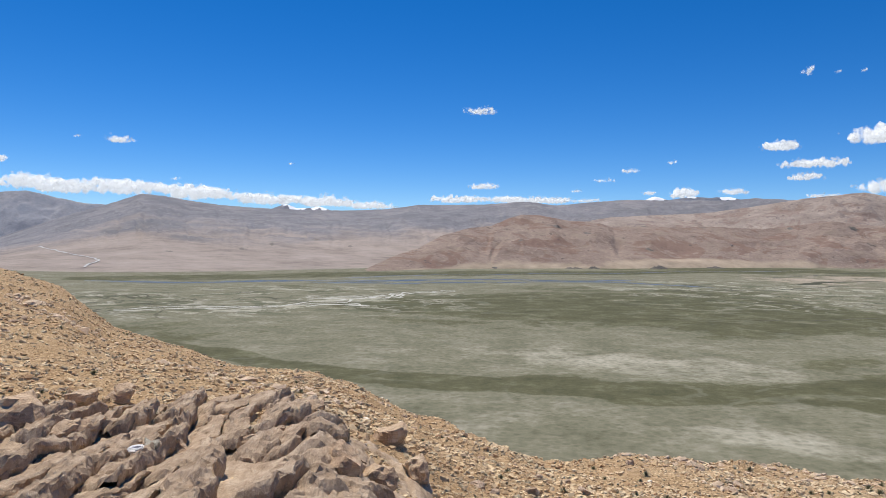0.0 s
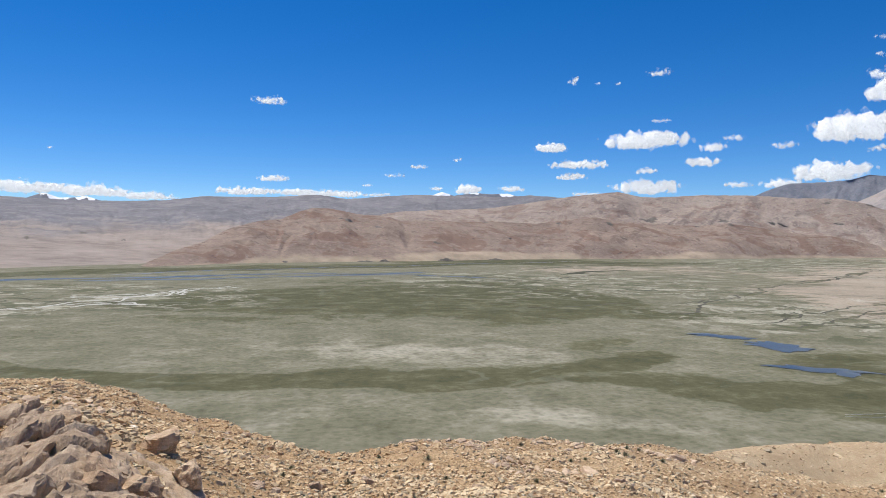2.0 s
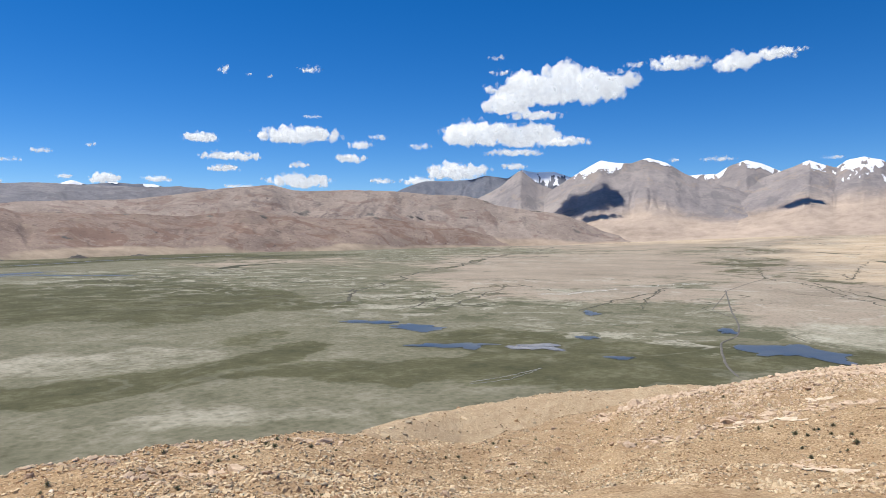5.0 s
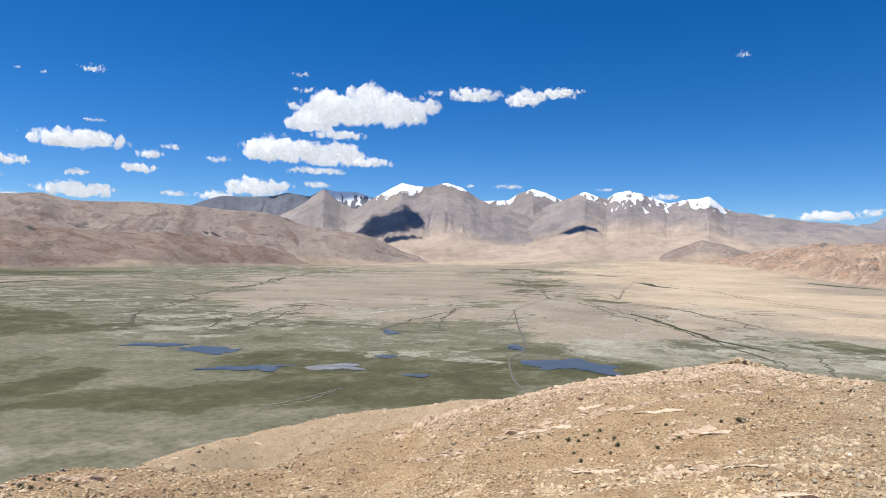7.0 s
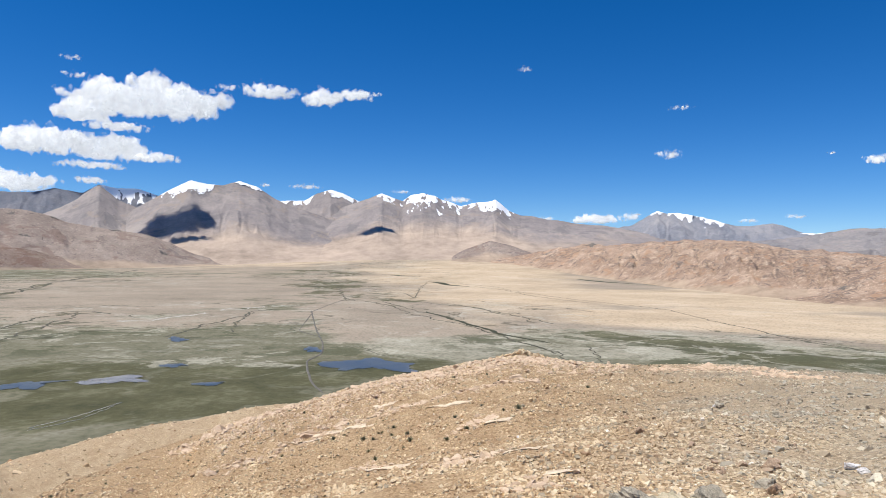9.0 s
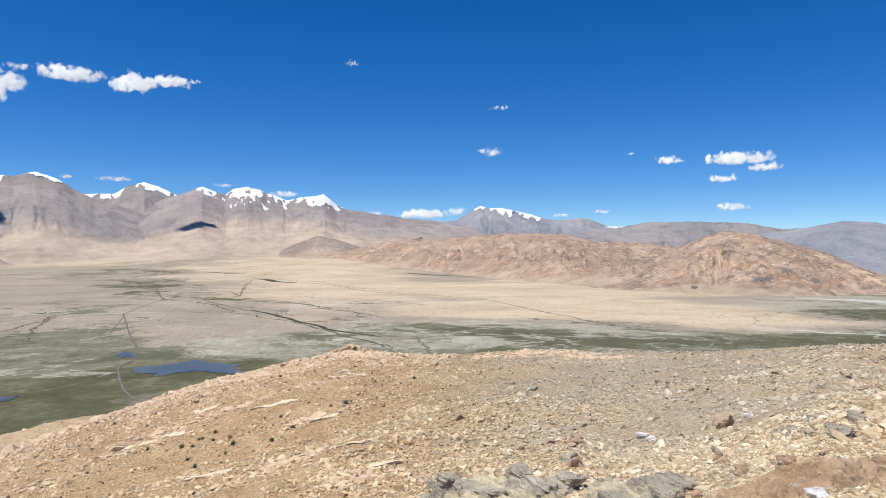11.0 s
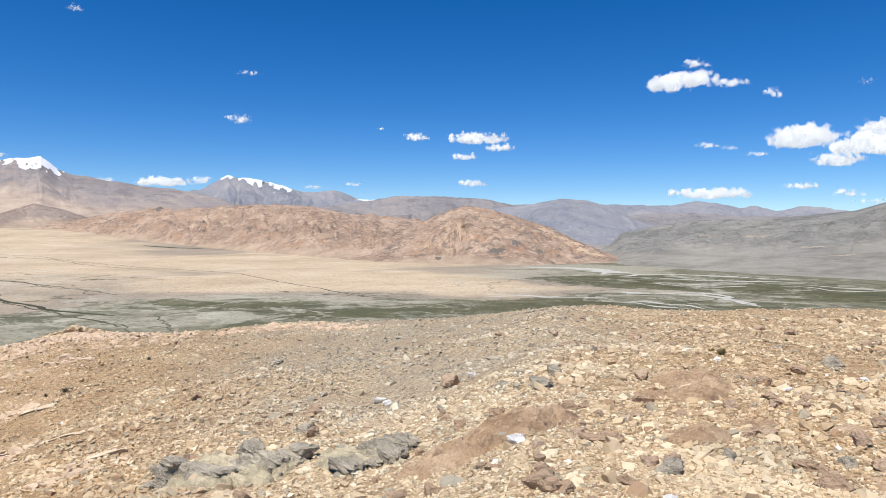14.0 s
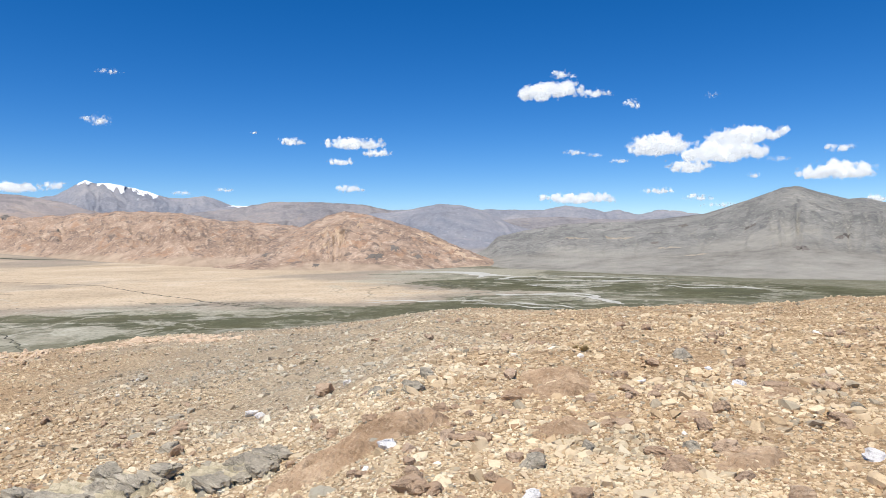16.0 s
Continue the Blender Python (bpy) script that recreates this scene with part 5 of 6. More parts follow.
def turned(angle, tilt_x, tilt_y):
    ca, sa, cx, sx, cy, sy = np.cos(angle), np.sin(angle), np.cos(tilt_x), np.sin(tilt_x), np.cos(tilt_y), np.sin(tilt_y)
    o, l = np.zeros_like(angle), np.ones_like(angle)
    rz = np.stack([ca, -sa, o, sa, ca, o, o, o, l], -1).reshape(-1, 3, 3)
    rx = np.stack([l, o, o, o, cx, -sx, o, sx, cx], -1).reshape(-1, 3, 3)
    ry = np.stack([cy, o, sy, o, l, o, -sy, o, cy], -1).reshape(-1, 3, 3)
    return rz @ rx @ ry


def build_cloud(b, el, half, tall, thick, distance, seed):
    """A heap of small puffs, dense within and ragged outside, flat below."""
    rng = np.random.default_rng(seed)
    deg = distance * math.pi / 180
    count = int(110 + 460 * half * tall)
    lumps = max(4, int(4 * half / max(tall, 0.2)))
    lx = np.linspace(-0.8, 0.8, lumps) + rng.uniform(-0.1, 0.1, lumps)
    ly = rng.uniform(-0.45, 0.4, lumps) * np.sqrt(1 - lx ** 2)
    ls = rng.uniform(0.4, 0.8, lumps) * (1 - 0.45 * np.abs(lx))
    tries = count * 5
    pick = rng.integers(0, lumps, tries)
    out = rng.normal(0, 0.42, (tries, 3))
    px, py = lx[pick] + out[:, 0] * ls[pick] * max(0.35, math.sqrt(tall / half)), ly[pick] + out[:, 1] * ls[pick] * 1.2
    pz = out[:, 2] * 0.7
    edge = np.hypot(px, py)
    holes = fbm(px * half / tall * 1.7 + seed, py * 1.7, 6, seed, 0.65)
    keep = (edge < 1.25) & (py > -0.6 + 0.25 * holes) & (holes > -0.5 * thick + 0.05 + 0.8 * (edge - 0.6))
    px, py, pz, edge, holes = (q[keep][:count] for q in (px, py, pz, edge, holes))
    solid = np.clip(1.1 - edge + 0.7 * holes, 0.0, 1) * thick
    size = np.clip(tall * (0.05 + 0.25 * solid) * rng.uniform(0.6, 1.5, len(px)), 0.05, 0.5) * deg * 1.15
    body = (0.0 + 0.36 * solid) * (0.55 + 0.45 * thick)
    turn = rng.uniform(0.7, 1.3, (len(px), 1, 3))
    x, y = plan(b, distance)
    c, s = math.cos(radians(b)), math.sin(radians(b))
    right, up, away = px * half * deg, py * tall * deg, pz * tall * deg
    centre = np.stack([right * c - away * s, right * s + away * c, up], -1)
    spin = turned(rng.uniform(0, 6.28, len(px)), rng.uniform(0, 6.28, len(px)), rng.uniform(0, 6.28, len(px)))
    verts = centre[:, None] + np.einsum("nij,nvj->nvi", spin, PUFF_V[None] * turn) * size[:, None, None]
    faces = PUFF_F[None] + 6 * np.arange(len(px))[:, None, None]
    me = mesh_from("vapour", verts.reshape(-1, 3), faces.reshape(-1, 3), True, {"body": np.repeat(body, 6)})
    # the heap as a whole is rounded, not each puff
    outward = centre / (np.linalg.norm(centre, axis=1)[:, None] + 1) * (0.5 + 0.5 * edge[:, None]) + 0.5 * np.stack([holes * 0, holes * 0, 0.6 + holes], -1)
    normals = 0.3 * np.einsum("nij,vj->nvi", spin, PUFF_V) + outward[:, None]
    normals /= np.linalg.norm(normals, axis=2)[..., None]
    me.normals_split_custom_set_from_vertices(normals.reshape(-1, 3).tolist())
    ob = new("cloud")
    tagged(part("vapour", me, CLOUD, ob), kind="stuff")
    ob.location = (x, y, EYE + distance * math.tan(radians(el)))
    full = "thick white cumulus cloud with a ragged edge" if half > 2 else "small white fair weather cloud" if thick > 0.65 else "thin torn wisp of white cloud"
    return tagged(ob, full, "cloud", "clouds in the blue sky")


for i, row in enumerate(CLOUDS_A + CLOUDS_BANK + CLOUDS_A2 + CLOUDS_B + CLOUDS_C + CLOUDS_D + CLOUDS_E + CLOUDS_E2):
    build_cloud(*row, 3900 if row in CLOUDS_C[1:2] else 4920, 1000 + i)
for i, row in enumerate(CLOUDS_BIG):
    build_cloud(*row, 4050 if i in (0, 6) else 3850 if i in (7, 9) else 4880, 2000 + i)


# ---- stones of the hilltop ----
def hull_of(q):
    hull = bmesh.new()
    for p in q:
        hull.verts.new(p)
    bmesh.ops.convex_hull(hull, input=hull.verts)
    bmesh.ops.delete(hull, geom=[p for p in hull.verts if not p.link_faces], context="VERTS")
    bmesh.ops.triangulate(hull, faces=hull.faces)
    hull.verts.index_update()
    v = np.array([p.co for p in hull.verts])
    f = np.array([[p.index for p in face.verts] for face in hull.faces])
    hull.free()
    return v, f


def stone_shape(seed, flat=0.5, points=13):
    """A worn stone with blunt corners."""
    rng = np.random.default_rng(seed)
    q = rng.normal(0, 1, (points, 3))
    q = q / (np.abs(q) ** 3).sum(1)[:, None] ** (1 / 3) * rng.uniform(0.85, 1.0, (points, 1))
    return hull_of(q * (1, rng.uniform(0.6, 0.95), flat * rng.uniform(0.75, 1.15)))


SHAPES = [stone_shape(40 + i, 0.72 + 0.06 * (i % 6), 13 + i % 3) for i in range(24)]


def pebble_shape(seed):
    """A small worn stone of few faces."""
    rng = np.random.default_rng(seed)
    corners = np.array([(i, j, k) for i in (-1, 1) for j in (-1, 1) for k in (-1, 1)], float)
    q = corners * rng.uniform(0.42, 0.85, (8, 3)) + rng.normal(0, 0.08, (8, 3))
    return hull_of(q * (1.1, rng.uniform(0.7, 1.0), rng.uniform(0.6, 0.95)))


GRAVEL = [pebble_shape(90 + i) for i in range(24)]


def joined_stones(name, label, b, r, size, spin, rng, material, sink=0.12, stretch=1.0, shapes=SHAPES, smooth=False):
    x, y = plan(b, r)
    place = np.stack([x, y, ground_height(b, r)[0] - size * sink], -1)
    kinds = rng.integers(0, len(shapes), len(b))
    verts, faces, start = [], [], 0
    for k, (v, f) in enumerate(shapes):
        mine = np.nonzero(kinds == k)[0]
        p = np.einsum("nij,vj->nvi", spin[mine], v * (stretch, 1, 1)) * size[mine][:, None, None] + place[mine][:, None]
        verts.append(p.reshape(-1, 3))
        faces.append((f[None] + start + len(v) * np.arange(len(mine))[:, None, None]).reshape(-1, 3))
        start += len(v) * len(mine)
    points = np.concatenate(verts)
    # stones take the same brown and the same painted slope shade
    return tagged(part(name, mesh_from(name, points, np.concatenate(faces), smooth, {"pale": strata(points[:, 0], points[:, 1]), "ash": ashen(points[:, 0], points[:, 1]), "umber_shade": (lambda q: ramped(q, -108, -90) * (0.74 + 0.26 * ramped(q, -45, 0)) + 0.55 * (1 - ramped(q, -136, -120)))(np.degrees(np.arctan2(-points[:, 0], points[:, 1])))}), material), label, "stones", kind="stuff")


# where the rubble begins: bearing, distance
RUBBLE = [(45, 5.2), (10, 5.5), (-10, 8.5), (-25, 10), (-45, 14), (-60, 17), (-75, 13), (-85, 9), (-100, 5.5), (-112, 4.2), (-165, 3.9)]


def build_scree(label, count, seed, base, shapes, most, smooth, span=None):
    """Rubble: more of it near by, coarser where it lies in patches and along the strata."""
    rng = np.random.default_rng(seed)
    b = np.where(rng.uniform(0, 1, count) < 0.55, rng.uniform(-161, -85, count), rng.uniform(-85, 41, count))
    if span:
        b = rng.uniform(*span, count)
    brink = table(BRINK, b, 1)
    even, inner = rng.uniform(0, 1, count), table(RUBBLE, b, 1)
    r = np.where(rng.uniform(0, 1, count) < 0.5, inner * (brink * 1.03 / inner) ** even, 1 / (1 / inner + (1 / (brink * 1.03) - 1 / inner) * even))
    x, y = plan(b, r)
    patch, bed = fbm(x * 0.3, y * 0.3, 4, seed), strata(x, y)
    size = base * r ** 0.88 * rng.lognormal(0, 0.5, count) * np.clip(1 + 0.9 * patch, 0.4, 1.9) * (1 + 0.25 * bed) * (1 + 0.25 * ramped(b, -108, -92))
    size = np.minimum(size, most)
    turn = np.where(np.maximum(bed, 0.45 * ramped(b, -112, -95)) > 0.4, 0.47 + rng.normal(0, 0.35, count), rng.uniform(0, 6.28, count))
    spin = turned(turn, rng.normal(0, 0.28, count), rng.normal(0, 0.28, count))
    joined_stones("scree", label, b, r, size, spin, rng, STONE, 0.02, 1.0 if shapes is GRAVEL else 1.2, shapes, smooth)


build_scree("loose tan and grey stones strewn over the hilltop", 19000, 11, 0.0023, SHAPES, 0.10, False)
build_scree("fine tan gravel covering the hilltop", 80000, 12, 0.0025, GRAVEL, 0.06, False)
build_scree("small pale pebbles between the stones", 42000, 14, 0.0021, GRAVEL, 0.025, False, (-160, -94))
build_scree("flat broken stones covering the upper slope", 15000, 13, 0.0023, SHAPES, 0.08, False, (6, 41))
sr = np.random.default_rng(19)
sb = sr.uniform(-72, -38, 4000)
sd = table(BRINK, sb, 1) * 1.04 + (table(SPUR, sb, 1) * 1.08 - table(BRINK, sb, 1) * 1.04) * sr.uniform(0, 1, 4000)
joined_stones("spur_stones", "scattered small stones on the sandy spur", sb, sd, sr.lognormal(-2.0, 0.5, 4000), turned(sr.uniform(0, 6.28, 4000), sr.normal(0, 0.3, 4000), sr.normal(0, 0.3, 4000)), sr, STONE, shapes=GRAVEL)

PALE_STONE = plain_material("pale_stone", [(0.3, (0.46, 0.33, 0.215)), (0.5, (0.59, 0.44, 0.305)), (0.7, (0.70, 0.56, 0.41))], 4.0, 0.9, 0.04)
# strata of pale rock that come through the slope: bearing and distance along each
LEDGES = [
    [(-61.3, 29.1), (-69.0, 34.3), (-76.4, 35.2), (-86.8, 34.2)], [(-58.2, 42.7), (-67.2, 56.8), (-75.4, 55.0), (-83.8, 47.8)], [(-80.7, 17.5), (-85.5, 13.9)],
    [(-72.5, 24.9), (-75.8, 19.5)], [(-86.5, 10.7), (-89.4, 10.6)], [(-81.1, 24.5), (-83.9, 23.4)], [(-14.4, 19.1), (-22.4, 20.7), (-28.9, 22.1), (-38.3, 25.1)],
    [(-21.7, 16.3), (-24.7, 18.0)], [(-27.5, 17.8), (-29.1, 16.8)], [(-95.6, 41.2), (-103.1, 38.7), (-106.9, 30.4)], [(-83.3, 53.6), (-85.7, 56.4), (-88.0, 44.6)],
    [(-86.5, 10.6), (-91.9, 8.9)], [(-80.2, 17.7), (-83.5, 14.7)], [(22.4, 26.7), (17.4, 20.4), (12.1, 18.5), (7.5, 15.7)], [(32.0, 35.6), (29.9, 33.3), (27.4, 29.0)],
]


def build_ledge(bends, seed):
    rng = np.random.default_rng(seed)
    p = np.array([plan(b, d) for b, d in bends])
    cum = np.concatenate([[0], np.cumsum(np.hypot(*np.diff(p, axis=0).T))])
    count = int(30 + cum[-1] * 26)
    s = rng.uniform(0, cum[-1], count)
    far = np.interp(s, cum, [d for _, d in bends])
    off = rng.normal(0, 1, count) * (0.2 + 0.026 * far)
    x, y = np.interp(s, cum, p[:, 0]), np.interp(s, cum, p[:, 1])
    heading = np.arctan2(*np.array([np.interp(s, (cum[:-1] + cum[1:]) / 2, np.diff(p[:, i])) for i in (1, 0)]))
    x, y = x - np.sin(heading) * off, y + np.cos(heading) * off
    b, r = np.degrees(np.arctan2(-x, y)), np.hypot(x, y)
    r = np.minimum(r, table(BRINK, b, 1) * 1.02)
    size = (0.03 + 0.0025 * r) * rng.lognormal(0, 0.45, count) * np.exp(-0.15 * off ** 2 / (0.15 + 0.014 * far) ** 2)
    spin = turned(heading + rng.normal(0, 0.3, count), rng.normal(0, 0.15, count), rng.normal(0, 0.12, count))
    joined_stones("rock_ledge", "pale broken bedrock showing through the gravel", b, r, size, spin, rng, PALE_STONE, 0.2, 1.5)


for i, bends in enumerate(LEDGES):
    build_ledge(bends, 900 + i)


rim = np.random.default_rng(78)
for count, least, most, material, label in [(17000, 0.55, 0.995, PALE_STONE, "pale orange stones crowding the brink of the slope"), (9000, 0.5, 1.0, STONE, "broken stones lying along the slope")]:
    hb = rim.uniform(-94, -61, count)
    hr = table(BRINK, hb, 1) * (most - (most - least) * rim.uniform(0, 1, count) ** 1.6)
    lines = strata(*plan(hb, hr)) * 0.6 + 0.4 > rim.uniform(0, 1, count)
    hb, hr = hb[lines], hr[lines]
    hs = 0.0018 * hr ** 0.95 * rim.lognormal(0, 0.45, len(hb))
    joined_stones("slope_stones", label, hb, hr, hs, turned(0.35 + rim.normal(0, 0.4, len(hb)), rim.normal(0, 0.25, len(hb)), rim.normal(0, 0.25, len(hb))), rim, material, 0.1, 1.5)

heap = np.random.default_rng(77)
hb, hr = heap.normal(-85.3, 1.6, 260), heap.uniform(70, 76, 260)
hs = heap.uniform(0.12, 0.34, 260)
spin = turned(heap.uniform(0, 6.28, 260), heap.normal(0, 0.4, 260), heap.normal(0, 0.4, 260))
joined_stones("stone_heap", "heap of broken rocks on the brink of the hill", hb, hr, hs, spin, heap, STONE, -1.6 + 1.4 * np.abs(hb + 85.3) / 2)


# ---- single rocks ----
def rock_mesh(seed, cuts=6, layers=5.0, square=4.0, rough=0.22, grooves=0.10, facets=9):
    """A weathered block about 2 x 2 x 2 across, with beds that run along it."""
    bm = bmesh.new()
    bmesh.ops.create_cube(bm, size=2)
    bmesh.ops.subdivide_edges(bm, edges=bm.edges, cuts=cuts, use_grid_fill=True)
    rng = random.Random(seed)
    slant = [Vector((rng.uniform(-1, 1), rng.uniform(-1, 1), rng.uniform(-0.6, 1))).normalized() for _ in range(facets)]
    depth = [rng.uniform(0.6, 0.95) for _ in slant]
    for v in bm.verts:
        p = v.co
        k = (abs(p.x) ** square + abs(p.y) ** square + abs(p.z) ** square) ** (1 / square)
        p = p / k
        for d, far in zip(slant, depth):
            over = p.dot(d) - far
            if over > 0:
                p = p - d * over
        shift = noise.fractal(p * 1.5 + Vector((seed * 3.1, 0, 0)), 0.8, 2.1, 5) * rough
        bed = noise.noise(Vector((p.x * 0.5 + seed, p.y * 0.8, p.z * layers))) * grooves
        v.co = p * (1 + shift + bed)
    me = bpy.data.meshes.new("rock")
    bmesh.ops.triangulate(bm, faces=bm.faces)
    bm.to_mesh(me)
    bm.free()
    return me


def rock_paint(name, tones, spots, scale=2.5, strike=None):
    """Weathered stone; with a strike, the beds run that way over the ground."""
    n = Nodes(name, 0.9, 0.2)
    here = n.local()
    if strike is not None:
        turn = n.add("ShaderNodeVectorRotate")
        turn.rotation_type = "Z_AXIS"
        turn.inputs["Angle"].default_value = radians(-strike)
        n.put(turn.inputs["Vector"], n.where)
        here = n.scaled((0.8, 4.0, 0.35), turn.outputs[0])
    tone = n.add("ShaderNodeObjectInfo").outputs["Random"]
    a, b, beds = n.noise(scale, 6, 0.65, n.where), n.noise(scale * 9, 6, 0.75, n.where), n.noise(2.2, 5, 0.65, n.scaled((0.9, 1.2, 6.0), here))
    warped = n.add("ShaderNodeVectorMath")
    n.put(warped.inputs[0], n.where)
    n.put(warped.inputs[1], n.mix(1.0, (0, 0, 0), a))
    crack = n.step(n.cells(4.5, warped.outputs[0], "Distance", "DISTANCE_TO_EDGE"), 0.05, 0.0)
    c = n.ramp(n.math("ADD", n.math("MULTIPLY", a, 0.6), n.math("MULTIPLY", beds, 0.4)), [(0.36, tones[0]), (0.5, tones[1]), (0.64, tones[2])])
    c = n.mix(n.math("MULTIPLY", n.step(b, 0.54, 0.66), 0.55), c, spots)
    c = n.mix(n.math("MULTIPLY", n.step(b, 0.44, 0.32), 0.45), c, tuple(v * 0.5 for v in tones[0]))
    c = n.mix(n.math("MULTIPLY", crack, 0.3), c, tuple(v * 0.35 for v in tones[0]))
    c = n.mix(n.math("MULTIPLY", tone, 0.2), c, tones[0])
    rough = n.bump(b, 0.8, 0.02, n.bump(a, 0.6, 0.06))
    if strike is not None:
        return n.done(c, n.bump(beds, 0.9, 0.05, rough))
    return n.done(c, n.bump(crack, 0.5, -0.02, n.bump(beds, 0.4, 0.03, rough)))


RED_PAINT = rock_paint("red_rock", [(0.36, 0.235, 0.145), (0.54, 0.385, 0.25), (0.68, 0.525, 0.36)], (0.76, 0.62, 0.45))
GREY_PAINT = rock_paint("blue_grey_rock", [(0.23, 0.205, 0.16), (0.39, 0.345, 0.265), (0.58, 0.51, 0.39)], (0.72, 0.65, 0.51))
WHITE_PAINT = rock_paint("quartz", [(0.66, 0.63, 0.60), (0.82, 0.80, 0.78), (0.90, 0.89, 0.88)], (0.7, 0.6, 0.5))
BROWN_PAINT = rock_paint("brown_stone", [(0.33, 0.225, 0.145), (0.46, 0.325, 0.215), (0.57, 0.43, 0.30)], (0.62, 0.49, 0.36))
TAN_PAINT = rock_paint("tan_stone", [(0.36, 0.25, 0.165), (0.47, 0.34, 0.235), (0.58, 0.45, 0.33)], (0.66, 0.55, 0.43))

GREY_BED, BROWN_BED = (rock_paint(name, *tones, strike=way) for name, tones, way in (
    ("grey_bedrock", ([(0.26, 0.225, 0.15), (0.55, 0.475, 0.325), (0.74, 0.645, 0.465)], (0.82, 0.73, 0.55)), 27),
    ("brown_bedrock", ([(0.28, 0.185, 0.11), (0.44, 0.305, 0.19), (0.62, 0.465, 0.31)], (0.74, 0.60, 0.43)), 27)))


def painted(mesh, paint):
    me = mesh.copy()
    me.materials.append(paint)
    return me


BLOCKS = [rock_mesh(i + 1, 4) for i in range(8)]
SLABS = [rock_mesh(i + 30, 6, 4.0, 5.0, 0.24, 0.2, 4) for i in range(8)]
WHITE, BROWN, GREY, TAN, RED = ([painted(m, p) for m in BLOCKS] for p in (WHITE_PAINT, BROWN_PAINT, GREY_PAINT, TAN_PAINT, RED_PAINT))
GREY_SLAB = [painted(m, GREY_PAINT) for m in SLABS]


def set_stone(meshes, b, r, half, flat, label, rng, group="", sink=0.25, turn=None, tilt=(0, 0), name="stone", wide=0.7, parent=None):
    x, y = plan(b, r)
    ob = new(name, rng.choice(meshes))
    z = float(ground_height(b, r)[0])
    ob.matrix_world = pose(float(x), float(y), z + half * flat * (1 - 2 * sink), tilt[0] + rng.uniform(-8, 8), tilt[1] + rng.uniform(-8, 8), rng.uniform(0, 360) if turn is None else turn) @ Matrix.Diagonal((half, half * wide * rng.uniform(0.8, 1.2), half * flat, 1))
    if parent:
        ob.parent = parent
        return ob
    return tagged(ob, label, "stone", group)


rng = random.Random(5)
# bearing, distance, half width
WHITE_STONES = [(-122.5, 6.23, 0.095), (-117.5, 11.37, 0.085), (-146.7, 8.71, 0.09), (-154.4, 6.54, 0.085), (-140.2, 8.29, 0.06), (-110.7, 11.89, 0.09), (-144.6, 9.42, 0.05), (-133.7, 4.96, 0.06), (-110.1, 12.15, 0.12), (-86.1, 18.74, 0.07), (-100.7, 21.86, 0.08), (23.9, 8.0, 0.12)]
BROWN_STONES = [(-115.9, 10.78, 0.24), (-127.8, 6.19, 0.11), (-129.0, 6.18, 0.13), (-124.9, 5.09, 0.13), (-126.9, 5.05, 0.09), (-133.6, 5.85, 0.08), (-141.8, 5.96, 0.1), (-146.2, 6.22, 0.11), (-139.3, 7.9, 0.09), (-141.2, 7.69, 0.1), (-152.4, 7.54, 0.1), (-143.2, 5.62, 0.12), (-149.0, 8.65, 0.15), (-131.0, 7.77, 0.11), (-147.6, 6.03, 0.08), (-120.4, 7.61, 0.12), (-129.5, 14.92, 0.2), (-139.7, 7.71, 0.08), (-125.9, 7.22, 0.11), (-130.7, 5.26, 0.07)]
GREY_STONES = [(-124.3, 8.73, 0.13), (-123.6, 8.17, 0.13), (-142.7, 10.28, 0.15), (-137.1, 5.96, 0.09), (-143.9, 6.17, 0.07), (-105.1, 9.32, 0.12), (-100.9, 21.88, 0.17)]
for b, r, half in WHITE_STONES:
    set_stone(WHITE, b, r, half, 0.5, "white quartz stone lying on the gravel", rng, "white stones", sink=-1.2 if b > 0 else 0.25)
for b, r, half in BROWN_STONES:
    set_stone(BROWN, b, r, half, 0.42, "reddish brown angular stone on the gravel", rng, "brown stones")
for b, r, half in GREY_STONES:
    set_stone(GREY, b, r, half, 0.55, "blue grey slaty rock on the gravel", rng, "grey rocks")
standing = set_stone(GREY, 22.9, 7.6, 0.14, 0.9, "upright grey green rock wedged among the slabs", rng, sink=-0.4, wide=0.5)
# loose stones of middling size
for _ in range(150):
    b, r = rng.uniform(-158, -95), math.exp(rng.uniform(math.log(4.3), math.log(20)))
    pick = rng.random()
    kind, what = (BROWN, "reddish brown") if pick < 0.5 else (TAN, "sandy tan") if pick < 0.93 else (GREY, "blue grey")
    set_stone(kind, b, r, rng.uniform(0.03, 0.085) * (1 + r / 30), rng.uniform(0.4, 0.7), "small flat " + what + " stone on the gravel", rng, what + " pebbles")
for _ in range(90):
    b = rng.uniform(-95, 38)
    r = float(table(BRINK, b, 1)) * rng.uniform(0.45, 0.93)
    kind, what = (TAN, "sandy tan") if rng.random() < 0.7 else (BROWN, "reddish brown")
    set_stone(kind, b, r, rng.uniform(0.05, 0.12) * (1 + r / 40), rng.uniform(0.35, 0.6), "angular " + what + " stone on the slope", rng, what + " rocks")


litter = np.random.default_rng(91)
lb, lr = litter.uniform(-158, -95, 420), np.exp(litter.uniform(math.log(4.3), math.log(24), 420))
joined_stones("scattered_stones", "scattered fist-sized tan and brown stones on the gravel", lb, lr, litter.uniform(0.03, 0.08, 420) * (1 + lr / 30), turned(litter.uniform(0, 6.28, 420), litter.normal(0, 0.2, 420), litter.normal(0, 0.2, 420)), litter, STONE, 0.1, 1.3)


